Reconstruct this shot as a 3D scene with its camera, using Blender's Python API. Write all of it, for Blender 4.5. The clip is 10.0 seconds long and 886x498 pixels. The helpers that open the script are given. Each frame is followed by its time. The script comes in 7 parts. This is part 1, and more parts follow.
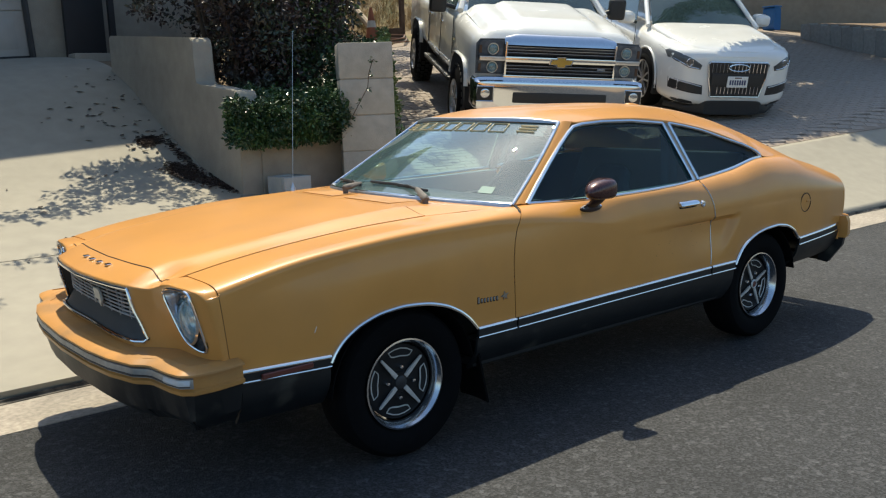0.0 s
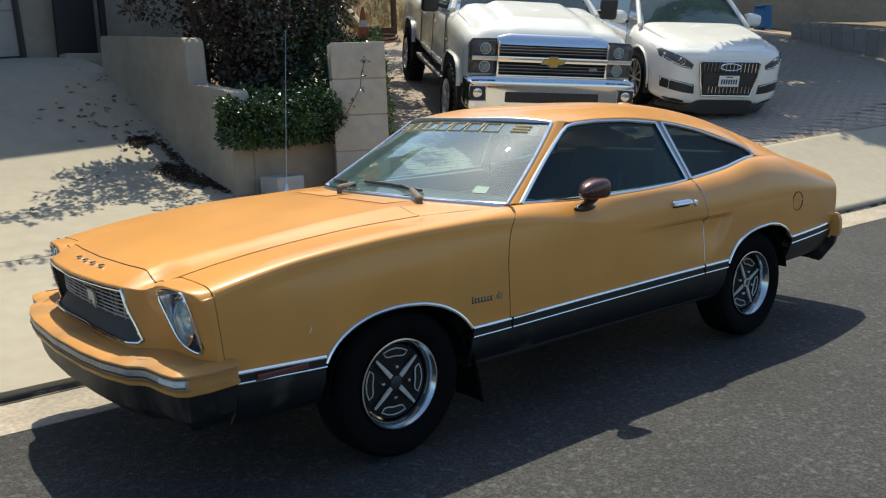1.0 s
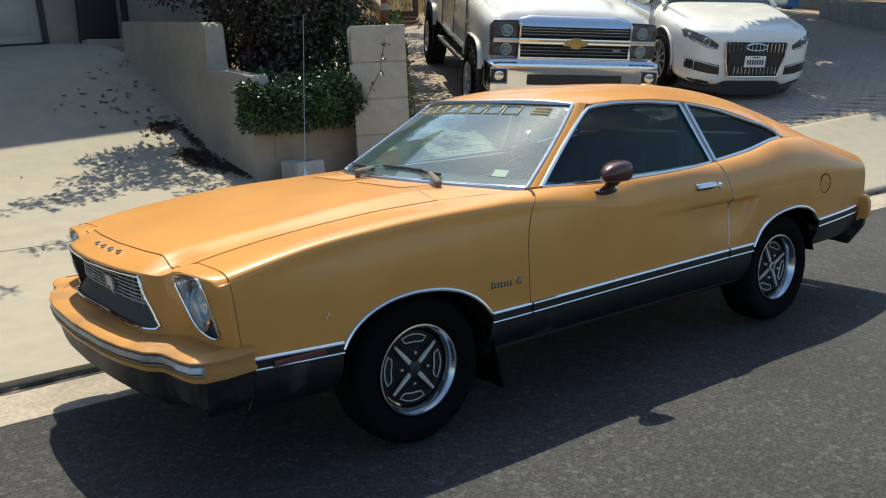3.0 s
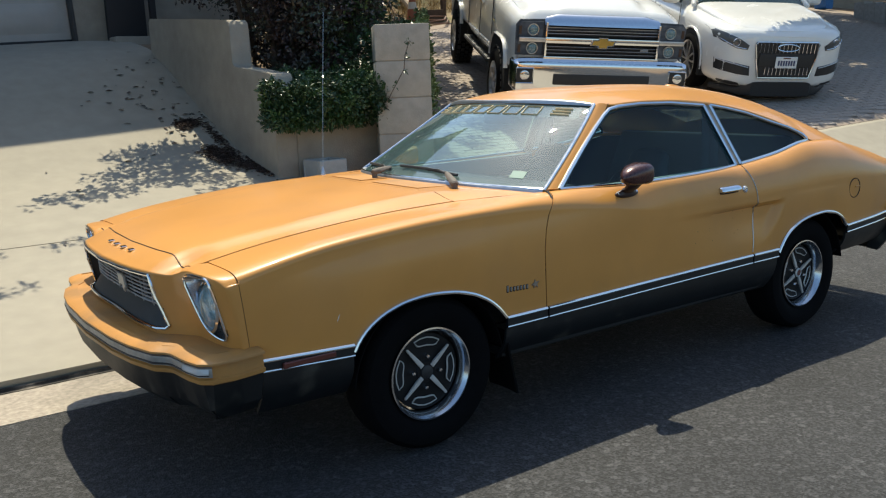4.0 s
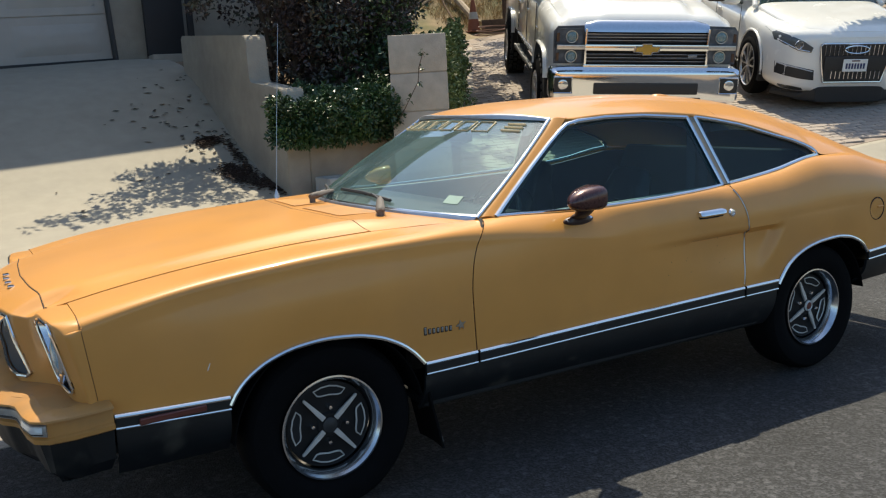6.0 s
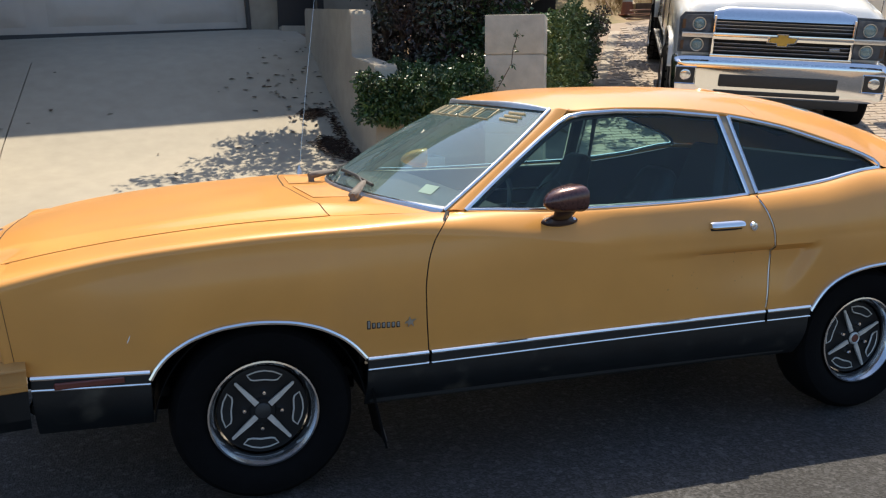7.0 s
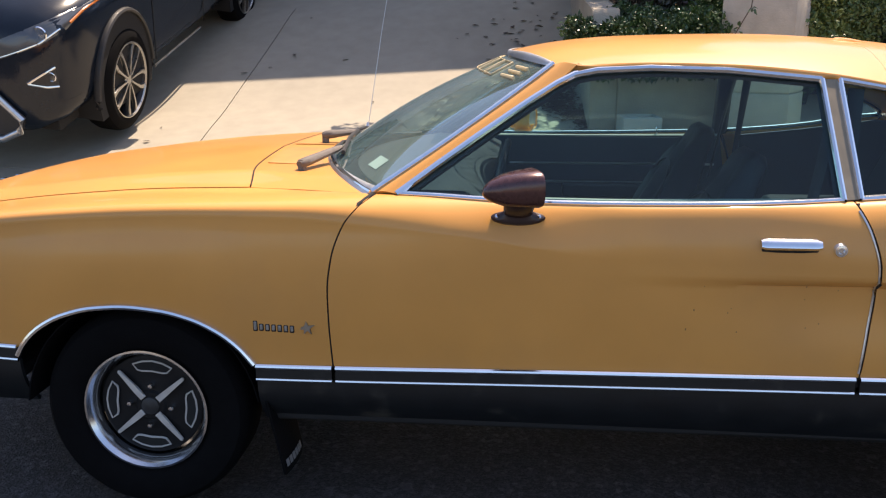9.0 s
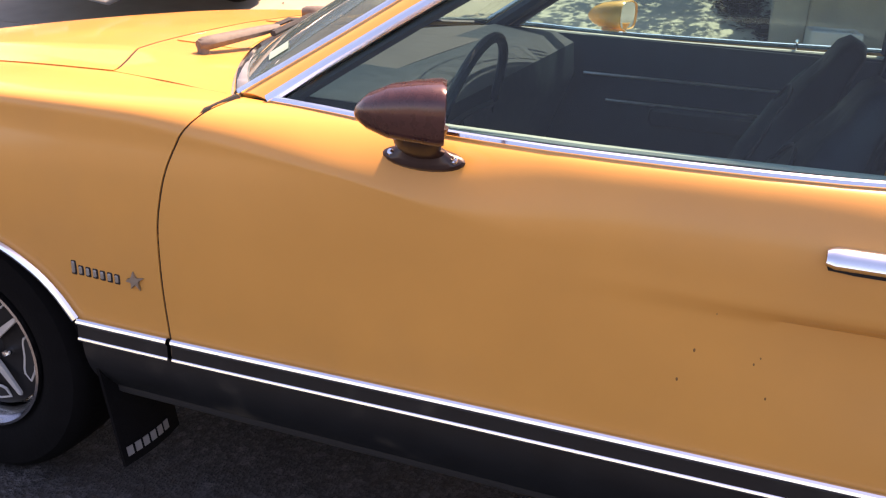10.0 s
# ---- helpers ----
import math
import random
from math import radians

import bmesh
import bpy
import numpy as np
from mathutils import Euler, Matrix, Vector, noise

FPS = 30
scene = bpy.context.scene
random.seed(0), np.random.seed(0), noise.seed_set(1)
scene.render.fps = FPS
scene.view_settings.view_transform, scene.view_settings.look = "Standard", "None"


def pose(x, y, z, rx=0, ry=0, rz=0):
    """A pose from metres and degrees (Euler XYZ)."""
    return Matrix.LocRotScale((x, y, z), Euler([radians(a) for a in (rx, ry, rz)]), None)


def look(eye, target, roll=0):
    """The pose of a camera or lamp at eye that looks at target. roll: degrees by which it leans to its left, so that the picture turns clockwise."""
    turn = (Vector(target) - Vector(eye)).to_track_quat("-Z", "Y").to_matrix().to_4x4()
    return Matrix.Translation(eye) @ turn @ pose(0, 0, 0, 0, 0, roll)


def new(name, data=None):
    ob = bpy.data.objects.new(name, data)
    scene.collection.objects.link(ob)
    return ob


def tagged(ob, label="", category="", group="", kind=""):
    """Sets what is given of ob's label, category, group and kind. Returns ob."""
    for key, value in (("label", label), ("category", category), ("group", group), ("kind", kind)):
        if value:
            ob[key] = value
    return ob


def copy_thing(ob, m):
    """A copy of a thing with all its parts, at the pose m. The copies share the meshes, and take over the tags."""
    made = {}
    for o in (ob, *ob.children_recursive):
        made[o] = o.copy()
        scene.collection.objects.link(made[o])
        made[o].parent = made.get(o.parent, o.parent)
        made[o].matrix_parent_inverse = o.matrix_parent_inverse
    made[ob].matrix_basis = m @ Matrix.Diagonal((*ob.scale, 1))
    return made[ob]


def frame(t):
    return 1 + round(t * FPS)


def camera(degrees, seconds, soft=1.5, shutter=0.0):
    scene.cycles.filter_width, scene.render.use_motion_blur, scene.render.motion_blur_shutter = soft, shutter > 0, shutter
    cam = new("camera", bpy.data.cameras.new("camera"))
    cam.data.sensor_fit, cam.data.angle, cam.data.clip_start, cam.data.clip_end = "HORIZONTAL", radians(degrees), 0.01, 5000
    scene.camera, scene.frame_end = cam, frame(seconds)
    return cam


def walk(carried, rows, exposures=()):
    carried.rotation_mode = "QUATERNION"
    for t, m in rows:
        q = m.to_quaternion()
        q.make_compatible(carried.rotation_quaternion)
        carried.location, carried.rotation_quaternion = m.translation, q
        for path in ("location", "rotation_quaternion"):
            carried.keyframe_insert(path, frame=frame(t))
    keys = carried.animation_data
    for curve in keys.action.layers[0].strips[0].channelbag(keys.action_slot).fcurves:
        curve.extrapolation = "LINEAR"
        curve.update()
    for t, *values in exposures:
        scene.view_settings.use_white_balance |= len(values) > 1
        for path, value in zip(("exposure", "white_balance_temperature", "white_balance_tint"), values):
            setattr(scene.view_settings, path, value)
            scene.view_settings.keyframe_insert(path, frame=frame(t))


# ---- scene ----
cam = camera(53.8, 10.0, soft=1.2)
PATH = [
    (0, (-1.887, -2.635, 1.411), (-0.675, -1.083, 1.063), -2.0),
    (0.5, (-1.892, -2.631, 1.412), (-0.673, -1.085, 1.059), -2.2),
    (1, (-1.896, -2.631, 1.414), (-0.67, -1.09, 1.064), -2.1),
    (1.5, (-1.899, -2.626, 1.412), (-0.679, -1.082, 1.059), -2.0),
    (2, (-1.89, -2.622, 1.41), (-0.681, -1.07, 1.051), -2.2),
    (2.5, (-1.871, -2.613, 1.409), (-0.672, -1.058, 1.035), -2.4),
    (4, (-1.781, -2.591, 1.406), (-0.652, -0.985, 1.023), -2.2),
    (4.5, (-1.687, -2.533, 1.406), (-0.562, -0.92, 1.039), -1.7),
    (5, (-1.539, -2.502, 1.412), (-0.437, -0.869, 1.065), -2.7),
    (6.5, (-0.662, -2.677, 1.381), (0.142, -0.882, 1.017), -2.2),
    (7, (-0.288, -2.724, 1.378), (0.326, -0.859, 0.997), -0.5),
    (7.5, (0.067, -2.664, 1.357), (0.588, -0.771, 0.977), 0.2),
    (8, (0.397, -2.574, 1.383), (0.743, -0.639, 1.012), -0.5),
    (8.5, (0.756, -2.486, 1.392), (0.822, -0.527, 0.996), -0.2),
    (9, (1.068, -2.174, 1.354), (0.884, -0.242, 0.868), -0.2),
    (9.5, (1.356, -1.744, 1.317), (0.876, 0.092, 0.682), 1.1),
    (10, (1.528, -1.225, 1.243), (0.915, 0.542, 0.534), 2.8),
]
walk(cam, [(t, look(eye, target, roll)) for t, eye, target, roll in PATH],
     [(0, 0.52, 6040, 1), (4.0, 0.53, 6040, 1), (5.0, 0.57, 6080, 2), (6.5, 0.62, 6200, 5), (7.0, 0.81, 6250, 8), (7.5, 0.93, 6250, 10), (8.0, 0.99, 6350, 13),
      (8.5, 1.04, 6450, 14), (9.0, 1.06, 6600, 17), (9.5, 1.22, 7050, 21), (10.0, 1.74, 7900, 35)])

# ---- sky and sun: the sun stands behind the car, high over the houses ----
SUN = Vector((0.22, 0.41, 1.0)).normalized()
world = bpy.data.worlds.new("sky")
scene.world = world
world.use_nodes = True
wt = world.node_tree
sky = wt.nodes.new("ShaderNodeTexSky")
sky.sky_type = "NISHITA"
sky.sun_disc = False
sky.sun_elevation = math.asin(SUN.z)
sky.sun_rotation = math.atan2(SUN.x, SUN.y)
sky.air_density, sky.dust_density, sky.ozone_density = 1.0, 1.5, 1.0
wt.nodes["Background"].inputs["Strength"].default_value = 0.113
wt.links.new(sky.outputs[0], wt.nodes["Background"].inputs["Color"])
sun_data = bpy.data.lights.new("sun", "SUN")
sun_data.energy, sun_data.angle, sun_data.color = 4.3, radians(0.53), (1.0, 0.842, 0.635)
sun = new("sun", sun_data)
sun.matrix_world = look(SUN * 60, (0, 0, 0))

# ---- materials ----
def mat(name, base, rough=0.5, metal=0.0, vary=0.12, scale=6.0, bump=0.0, bump_scale=60.0, spec=0.5,
        second=None, mix_scale=1.2, mix_low=0.45, mix_high=0.65, coat=0.0, rough_vary=0.08, piece=0.0, coat_rough=0.04, sharp=0.25):
    """A surface with fine grain, broad stains and a little relief."""
    m = bpy.data.materials.new(name)
    m.use_nodes = True
    t = m.node_tree
    n, lk = t.nodes, t.links
    b = n["Principled BSDF"]
    b.inputs["Roughness"].default_value, b.inputs["Metallic"].default_value = rough, metal
    b.inputs["Specular IOR Level"].default_value = spec
    b.inputs["Coat Weight"].default_value, b.inputs["Coat Roughness"].default_value = coat, coat_rough
    co = n.new("ShaderNodeTexCoord")
    fine = n.new("ShaderNodeTexNoise")
    fine.inputs["Scale"].default_value, fine.inputs["Detail"].default_value = scale, 6
    lk.new(co.outputs["Object"], fine.inputs["Vector"])
    ramp = n.new("ShaderNodeMapRange")
    ramp.inputs["From Min"].default_value, ramp.inputs["From Max"].default_value = 0.5 - sharp, 0.5 + sharp
    ramp.inputs["To Min"].default_value, ramp.inputs["To Max"].default_value = 1 - vary, 1 + vary
    lk.new(fine.outputs["Fac"], ramp.inputs["Value"])
    mul = n.new("ShaderNodeMix")
    mul.data_type, mul.blend_type = "RGBA", "MULTIPLY"
    mul.inputs["Factor"].default_value = 1.0
    mul.inputs["A"].default_value = (*base, 1)
    if second:
        broad = n.new("ShaderNodeTexNoise")
        broad.inputs["Scale"].default_value, broad.inputs["Detail"].default_value = mix_scale, 5
        lk.new(co.outputs["Object"], broad.inputs["Vector"])
        edge = n.new("ShaderNodeMapRange")
        edge.inputs["From Min"].default_value, edge.inputs["From Max"].default_value = mix_low, mix_high
        lk.new(broad.outputs["Fac"], edge.inputs["Value"])
        two = n.new("ShaderNodeMix")
        two.data_type = "RGBA"
        two.inputs["A"].default_value, two.inputs["B"].default_value = (*base, 1), (*second, 1)
        lk.new(edge.outputs["Result"], two.inputs["Factor"])
        lk.new(two.outputs["Result"], mul.inputs["A"])
    lk.new(ramp.outputs["Result"], mul.inputs["B"])
    last = mul.outputs["Result"]
    if piece:
        info = n.new("ShaderNodeObjectInfo")
        shade = n.new("ShaderNodeMapRange")
        shade.inputs["To Min"].default_value, shade.inputs["To Max"].default_value = 1 - piece, 1 + piece
        lk.new(info.outputs["Random"], shade.inputs["Value"])
        mul2 = n.new("ShaderNodeMix")
        mul2.data_type, mul2.blend_type = "RGBA", "MULTIPLY"
        mul2.inputs["Factor"].default_value = 1.0
        lk.new(last, mul2.inputs["A"])
        lk.new(shade.outputs["Result"], mul2.inputs["B"])
        last = mul2.outputs["Result"]
    lk.new(last, b.inputs["Base Color"])
    if rough_vary:
        rr = n.new("ShaderNodeMapRange")
        rr.inputs["To Min"].default_value, rr.inputs["To Max"].default_value = max(0.0, rough - rough_vary), min(1.0, rough + rough_vary)
        lk.new(fine.outputs["Fac"], rr.inputs["Value"])
        lk.new(rr.outputs["Result"], b.inputs["Roughness"])
    if bump:
        rel = n.new("ShaderNodeTexNoise")
        rel.inputs["Scale"].default_value, rel.inputs["Detail"].default_value = bump_scale, 4
        lk.new(co.outputs["Object"], rel.inputs["Vector"])
        bp = n.new("ShaderNodeBump")
        bp.inputs["Strength"].default_value, bp.inputs["Distance"].default_value = bump, 0.01
        lk.new(rel.outputs["Fac"], bp.inputs["Height"])
        lk.new(bp.outputs["Normal"], b.inputs["Normal"])
    return m


def glass_mat(name, tint, rough=0.0, veil=0.0, gloss_gain=0.9):
    """A thin pane: tinted see-through with real mirror gloss by angle."""
    m = bpy.data.materials.new(name)
    m.use_nodes = True
    n, lk = m.node_tree.nodes, m.node_tree.links
    n.remove(n["Principled BSDF"])
    see, gloss, mix, fr = (n.new("ShaderNodeBsdfTransparent"), n.new("ShaderNodeBsdfGlossy"), n.new("ShaderNodeMixShader"), n.new("ShaderNodeLayerWeight"))
    see.inputs["Color"].default_value = (*tint, 1)
    gloss.inputs["Roughness"].default_value = rough
    fr.inputs["Blend"].default_value = 0.5
    power_, gain = n.new("ShaderNodeMath"), n.new("ShaderNodeMath")
    power_.operation, gain.operation = "POWER", "MULTIPLY_ADD"
    power_.inputs[1].default_value = 4.5
    gain.inputs[1].default_value, gain.inputs[2].default_value = gloss_gain, 0.1 * gloss_gain
    lk.new(fr.outputs["Facing"], power_.inputs[0])
    lk.new(power_.outputs[0], gain.inputs[0])
    lk.new(gain.outputs[0], mix.inputs[0])
    lk.new(see.outputs[0], mix.inputs[1])
    lk.new(gloss.outputs[0], mix.inputs[2])
    last = mix.outputs[0]
    # pale film for dust, plus painted-in sky reflection and glare haze
    if veil:
        film, both, spots, rng_ = n.new("ShaderNodeBsdfDiffuse"), n.new("ShaderNodeMixShader"), n.new("ShaderNodeTexNoise"), n.new("ShaderNodeMapRange")
        film.inputs["Color"].default_value = (0.36, 0.58, 0.60, 1)
        spots.inputs["Scale"].default_value = 5.0
        spots.inputs["Detail"].default_value = 6
        rng_.inputs["To Min"].default_value, rng_.inputs["To Max"].default_value = veil * 0.6, veil * 1.4
        lk.new(spots.outputs["Fac"], rng_.inputs["Value"])
        lk.new(rng_.outputs["Result"], both.inputs[0])
        lk.new(last, both.inputs[1])
        lk.new(film.outputs[0], both.inputs[2])
        last = both.outputs[0]
    lk.new(last, n["Material Output"].inputs["Surface"])
    return m


def asphalt_mat():
    """Worn asphalt: pale and dark stone chips in black binder, with broad faded patches."""
    m = bpy.data.materials.new("asphalt")
    m.use_nodes = True
    n, lk = m.node_tree.nodes, m.node_tree.links
    b = n["Principled BSDF"]
    b.inputs["Roughness"].default_value = 0.72
    b.inputs["Specular IOR Level"].default_value = 0.35
    co = n.new("ShaderNodeTexCoord")
    tone = []
    for kind, scale in (("cells", 115.0), ("cells", 47.0), ("noise", 260.0), ("noise", 1.1)):
        tex = n.new("ShaderNodeTexVoronoi" if kind == "cells" else "ShaderNodeTexNoise")
        tex.inputs["Scale"].default_value = scale
        lk.new(co.outputs["Object"], tex.inputs["Vector"])
        tone.append(tex)
    grey = n.new("ShaderNodeSeparateColor")
    lk.new(tone[0].outputs["Color"], grey.inputs["Color"])
    chips = n.new("ShaderNodeMapRange")
    chips.inputs["From Min"].default_value, chips.inputs["From Max"].default_value = 0.30, 1.0
    chips.inputs["To Min"].default_value, chips.inputs["To Max"].default_value = 0.029, 0.074
    lk.new(grey.outputs["Red"], chips.inputs["Value"])
    large = n.new("ShaderNodeSeparateColor")
    lk.new(tone[1].outputs["Color"], large.inputs["Color"])
    rare = n.new("ShaderNodeMapRange")
    rare.inputs["From Min"].default_value, rare.inputs["From Max"].default_value = 0.82, 1.0
    rare.inputs["To Max"].default_value = 0.045
    lk.new(large.outputs["Green"], rare.inputs["Value"])
    total = n.new("ShaderNodeMath")
    lk.new(chips.outputs["Result"], total.inputs[0])
    lk.new(rare.outputs["Result"], total.inputs[1])
    worn = n.new("ShaderNodeMapRange")
    worn.inputs["From Min"].default_value, worn.inputs["From Max"].default_value = 0.35, 0.65
    worn.inputs["To Min"].default_value, worn.inputs["To Max"].default_value = 0.82, 1.12
    lk.new(tone[3].outputs["Fac"], worn.inputs["Value"])
    veil = n.new("ShaderNodeMath")
    veil.operation = "MULTIPLY"
    lk.new(total.outputs[0], veil.inputs[0])
    lk.new(worn.outputs["Result"], veil.inputs[1])
    hue = n.new("ShaderNodeMix")
    hue.data_type, hue.blend_type = "RGBA", "MULTIPLY"
    hue.inputs["Factor"].default_value = 1.0
    hue.inputs["A"].default_value = (0.98, 0.985, 1.03, 1)
    lk.new(veil.outputs[0], hue.inputs["B"])
    lk.new(hue.outputs["Result"], b.inputs["Base Color"])
    height = n.new("ShaderNodeMath")
    lk.new(tone[0].outputs["Distance"], height.inputs[0])
    lk.new(tone[2].outputs["Fac"], height.inputs[1])
    bp = n.new("ShaderNodeBump")
    bp.inputs["Strength"].default_value, bp.inputs["Distance"].default_value = 0.9, 0.006
    lk.new(height.outputs[0], bp.inputs["Height"])
    lk.new(bp.outputs["Normal"], b.inputs["Normal"])
    return m


PAINT = mat("ochre_car_paint", (0.68, 0.318, 0.074), 0.38, 0.0, 0.07, 3.0, 0.02, 400, coat=0.5, coat_rough=0.09, second=(0.63, 0.300, 0.078), mix_scale=2.0, rough_vary=0.05, spec=0.3)
# weathered ochre, darkened further to paint in shade on the bumper
PAINT_DULL = mat("weathered_shaded_ochre_paint", (0.56, 0.265, 0.060), 0.5, 0.0, 0.10, 5.0, 0.03, 200, coat=0.2, second=(0.40, 0.205, 0.062), mix_scale=4.5)
CHROME = mat("chrome", (0.82, 0.83, 0.85), 0.10, 1.0, 0.04, 30, rough_vary=0.05)
DULL_METAL = mat("brushed_aluminium", (0.62, 0.62, 0.63), 0.32, 1.0, 0.1, 40)
# dark ochre: shade drawn into seams and vent slots, also paint chips
PAINT_SHADE = mat("dark_ochre_gap_shade_and_chips", (0.20, 0.10, 0.03), 0.6, 0.0, 0.2, 20)
ALLOY_DARK = mat("machined_alloy", (0.42, 0.41, 0.39), 0.30, 0.95, 0.1, 30)
SATIN = mat("weathered_bright_trim", (0.52, 0.54, 0.57), 0.36, 0.85, 0.08, 30, rough_vary=0.1)
WORN_CHROME = mat("worn_chrome", (0.80, 0.81, 0.83), 0.22, 1.0, 0.08, 30, rough_vary=0.1)
WORN_STRIP = mat("worn_silver_strip", (0.38, 0.37, 0.345), 0.42, 0.4, 0.25, 25, second=(0.27, 0.26, 0.24), mix_scale=9)
SILVER_PAINT = mat("silver_wheel_paint", (0.62, 0.62, 0.60), 0.35, 0.4, 0.12, 40)
FADED_BLACK = mat("sun_faded_black_plastic", (0.050, 0.050, 0.046), 0.6, 0.0, 0.2, 30)
GREY_PLASTIC = mat("faded_grey_plastic", (0.40, 0.39, 0.36), 0.55, 0.0, 0.2, 40)
MAROON_DARK = mat("dark_maroon_paint", (0.030, 0.014, 0.014), 0.4, 0.2, 0.2, 60, coat=0.3)
BLACK_PAINT = mat("satin_black_paint", (0.006, 0.008, 0.010), 0.5, 0.0, 0.25, 14, second=(0.060, 0.056, 0.046), mix_scale=7, mix_low=0.58, mix_high=0.85, bump=0.05)
RUBBER = mat("tyre_rubber", (0.005, 0.005, 0.0055), 0.85, 0.0, 0.2, 25, 0.15, 120, spec=0.08)
PITCH = mat("tarred_wheel_house", (0.004, 0.004, 0.0045), 0.95, 0.0, 0.3, 10, spec=0.1)
DARK = mat("dark_underbody_and_shade", (0.012, 0.012, 0.012), 0.85, 0.0, 0.3, 10)
VINYL = mat("black_vinyl", (0.006, 0.019, 0.029), 0.45, 0.0, 0.2, 30, 0.15, 300, spec=0.3)
BLUE_PANEL = mat("dark_blue_grey_vinyl", (0.010, 0.032, 0.054), 0.45, 0.0, 0.15, 20, 0.1, 250)
DASH = mat("sun_faded_blue_vinyl", (0.013, 0.021, 0.025), 0.55, 0.0, 0.15, 20, 0.1, 250)
LAMP_GREY = mat("smoked_lamp_cover", (0.075, 0.085, 0.10), 0.5, 0.0, 0.2, 25, coat=0.15, second=(0.15, 0.16, 0.175), mix_scale=9, spec=0.2)
DARK_LENS = mat("dark_headlamp", (0.085, 0.092, 0.10), 0.30, 0.4, coat=0.7)
PALE_TRIM = mat("pale_green_grey_trim", (0.30, 0.36, 0.34), 0.4, 0.0, 0.1, 20)
MAROON = mat("maroon_metallic_paint", (0.075, 0.028, 0.026), 0.28, 0.35, 0.2, 60, coat=0.6)
# film weights lighten the panes as reflected sky and haze would
GLASS = glass_mat("car_glass", (0.76, 0.94, 0.91), 0.0, 0.10, 1.7)
GLASS_SIDE = glass_mat("side_glass", (0.58, 0.80, 0.79), 0.0, 0.014, 0.38)
BRONZE_TRIM = mat("dull_bronze_trim", (0.27, 0.225, 0.16), 0.42, 0.5, 0.1, 30)
GLASS_DARK = glass_mat("privacy_glass", (0.18, 0.2, 0.2), 0.0, 0.09, 1.3)
LENS = glass_mat("lamp_lens", (0.93, 0.94, 0.95), 0.05)
# heavier film paints bright glare onto the lamp glass
FLUTED = glass_mat("fluted_lamp_glass", (0.9, 0.92, 0.93), 0.12, 0.30, 1.4)
GOLD = mat("pale_gold_lettering", (0.62, 0.50, 0.29), 0.45, 0.15)
WIPER = mat("weathered_grey_brown_rubber", (0.125, 0.105, 0.09), 0.7, 0.0, 0.25, 60, 0.1)
WHITE_PAINT = mat("white_car_paint", (0.84, 0.83, 0.79), 0.25, 0.0, 0.03, 4, coat=0.7)
PLASTIC = mat("black_plastic", (0.025, 0.025, 0.026), 0.5, 0.0, 0.15, 30, 0.05)
NAVY_PAINT = mat("black_car_paint", (0.006, 0.010, 0.018), 0.2, 0.0, 0.1, 8, coat=0.22, coat_rough=0.05, spec=0.3)
GUNMETAL = mat("gunmetal_wheel_paint", (0.045, 0.045, 0.048), 0.4, 0.5)
RUBBER_WORN = mat("worn_tyre_tread", (0.035, 0.033, 0.030), 0.9, 0.0, 0.3, 40)
AMBER_DARK = mat("smoked_amber_lens", (0.09, 0.05, 0.032), 0.25, coat=0.5)
AMBER = mat("amber_lens", (0.55, 0.16, 0.03), 0.2, coat=0.5)
RED_LENS = mat("red_lens", (0.12, 0.028, 0.02), 0.35, coat=0.4)
PLATE = mat("white_number_plate", (0.8, 0.8, 0.78), 0.35)
INK = mat("dark_blue_ink", (0.03, 0.04, 0.12), 0.5)
ASPHALT = asphalt_mat()
CONCRETE = mat("driveway_concrete", (0.342, 0.309, 0.246), 0.85, 0.0, 0.09, 7, 0.06, 120, second=(0.309, 0.279, 0.222), mix_scale=0.7, mix_low=0.4, mix_high=0.7)
GUTTER = mat("gutter_concrete", (0.36, 0.31, 0.25), 0.85, 0.0, 0.3, 40, 0.3, 90, second=(0.27, 0.235, 0.19), mix_scale=2.0)
STUCCO = mat("tan_stucco", (0.38, 0.335, 0.265), 0.9, 0.0, 0.1, 8, 0.4, 70, second=(0.33, 0.29, 0.23), mix_scale=1.5)
BLOCK = mat("painted_block", (0.43, 0.39, 0.325), 0.9, 0.0, 0.12, 12, 0.35, 80, piece=0.05)
GARAGE = mat("off_white_garage_paint", (0.47, 0.435, 0.38), 0.55, 0.0, 0.06, 5)
SOIL = mat("dry_soil", (0.20, 0.14, 0.085), 0.95, 0.0, 0.3, 12, 0.6, 40)
HILL = mat("dry_hillside", (0.24, 0.18, 0.10), 0.95, 0.0, 0.3, 3, 0.5, 20, second=(0.13, 0.12, 0.05))
PAVER = mat("concrete_paver", (0.335, 0.282, 0.236), 0.9, 0.0, 0.18, 20, 0.3, 90, piece=0.09)
GREY_BLOCK = mat("grey_block", (0.30, 0.29, 0.27), 0.9, 0.0, 0.15, 15, 0.3, 80, piece=0.08)
LEAF = mat("glossy_green_leaf", (0.028, 0.060, 0.021), 0.34, 0.0, 0.4, 3, second=(0.05, 0.095, 0.026), mix_scale=6, rough_vary=0.12)
# paler leaf colour stands for sun shining through the leaves
LEAF_SUNLIT = mat("sunlit_ivy_leaf", (0.125, 0.17, 0.045), 0.5, 0.0, 0.4, 5, second=(0.05, 0.09, 0.03), mix_scale=5, rough_vary=0.1)
STRAW = mat("dry_grass", (0.36, 0.26, 0.13), 0.9, 0.0, 0.35, 4, second=(0.20, 0.16, 0.07), mix_scale=2)
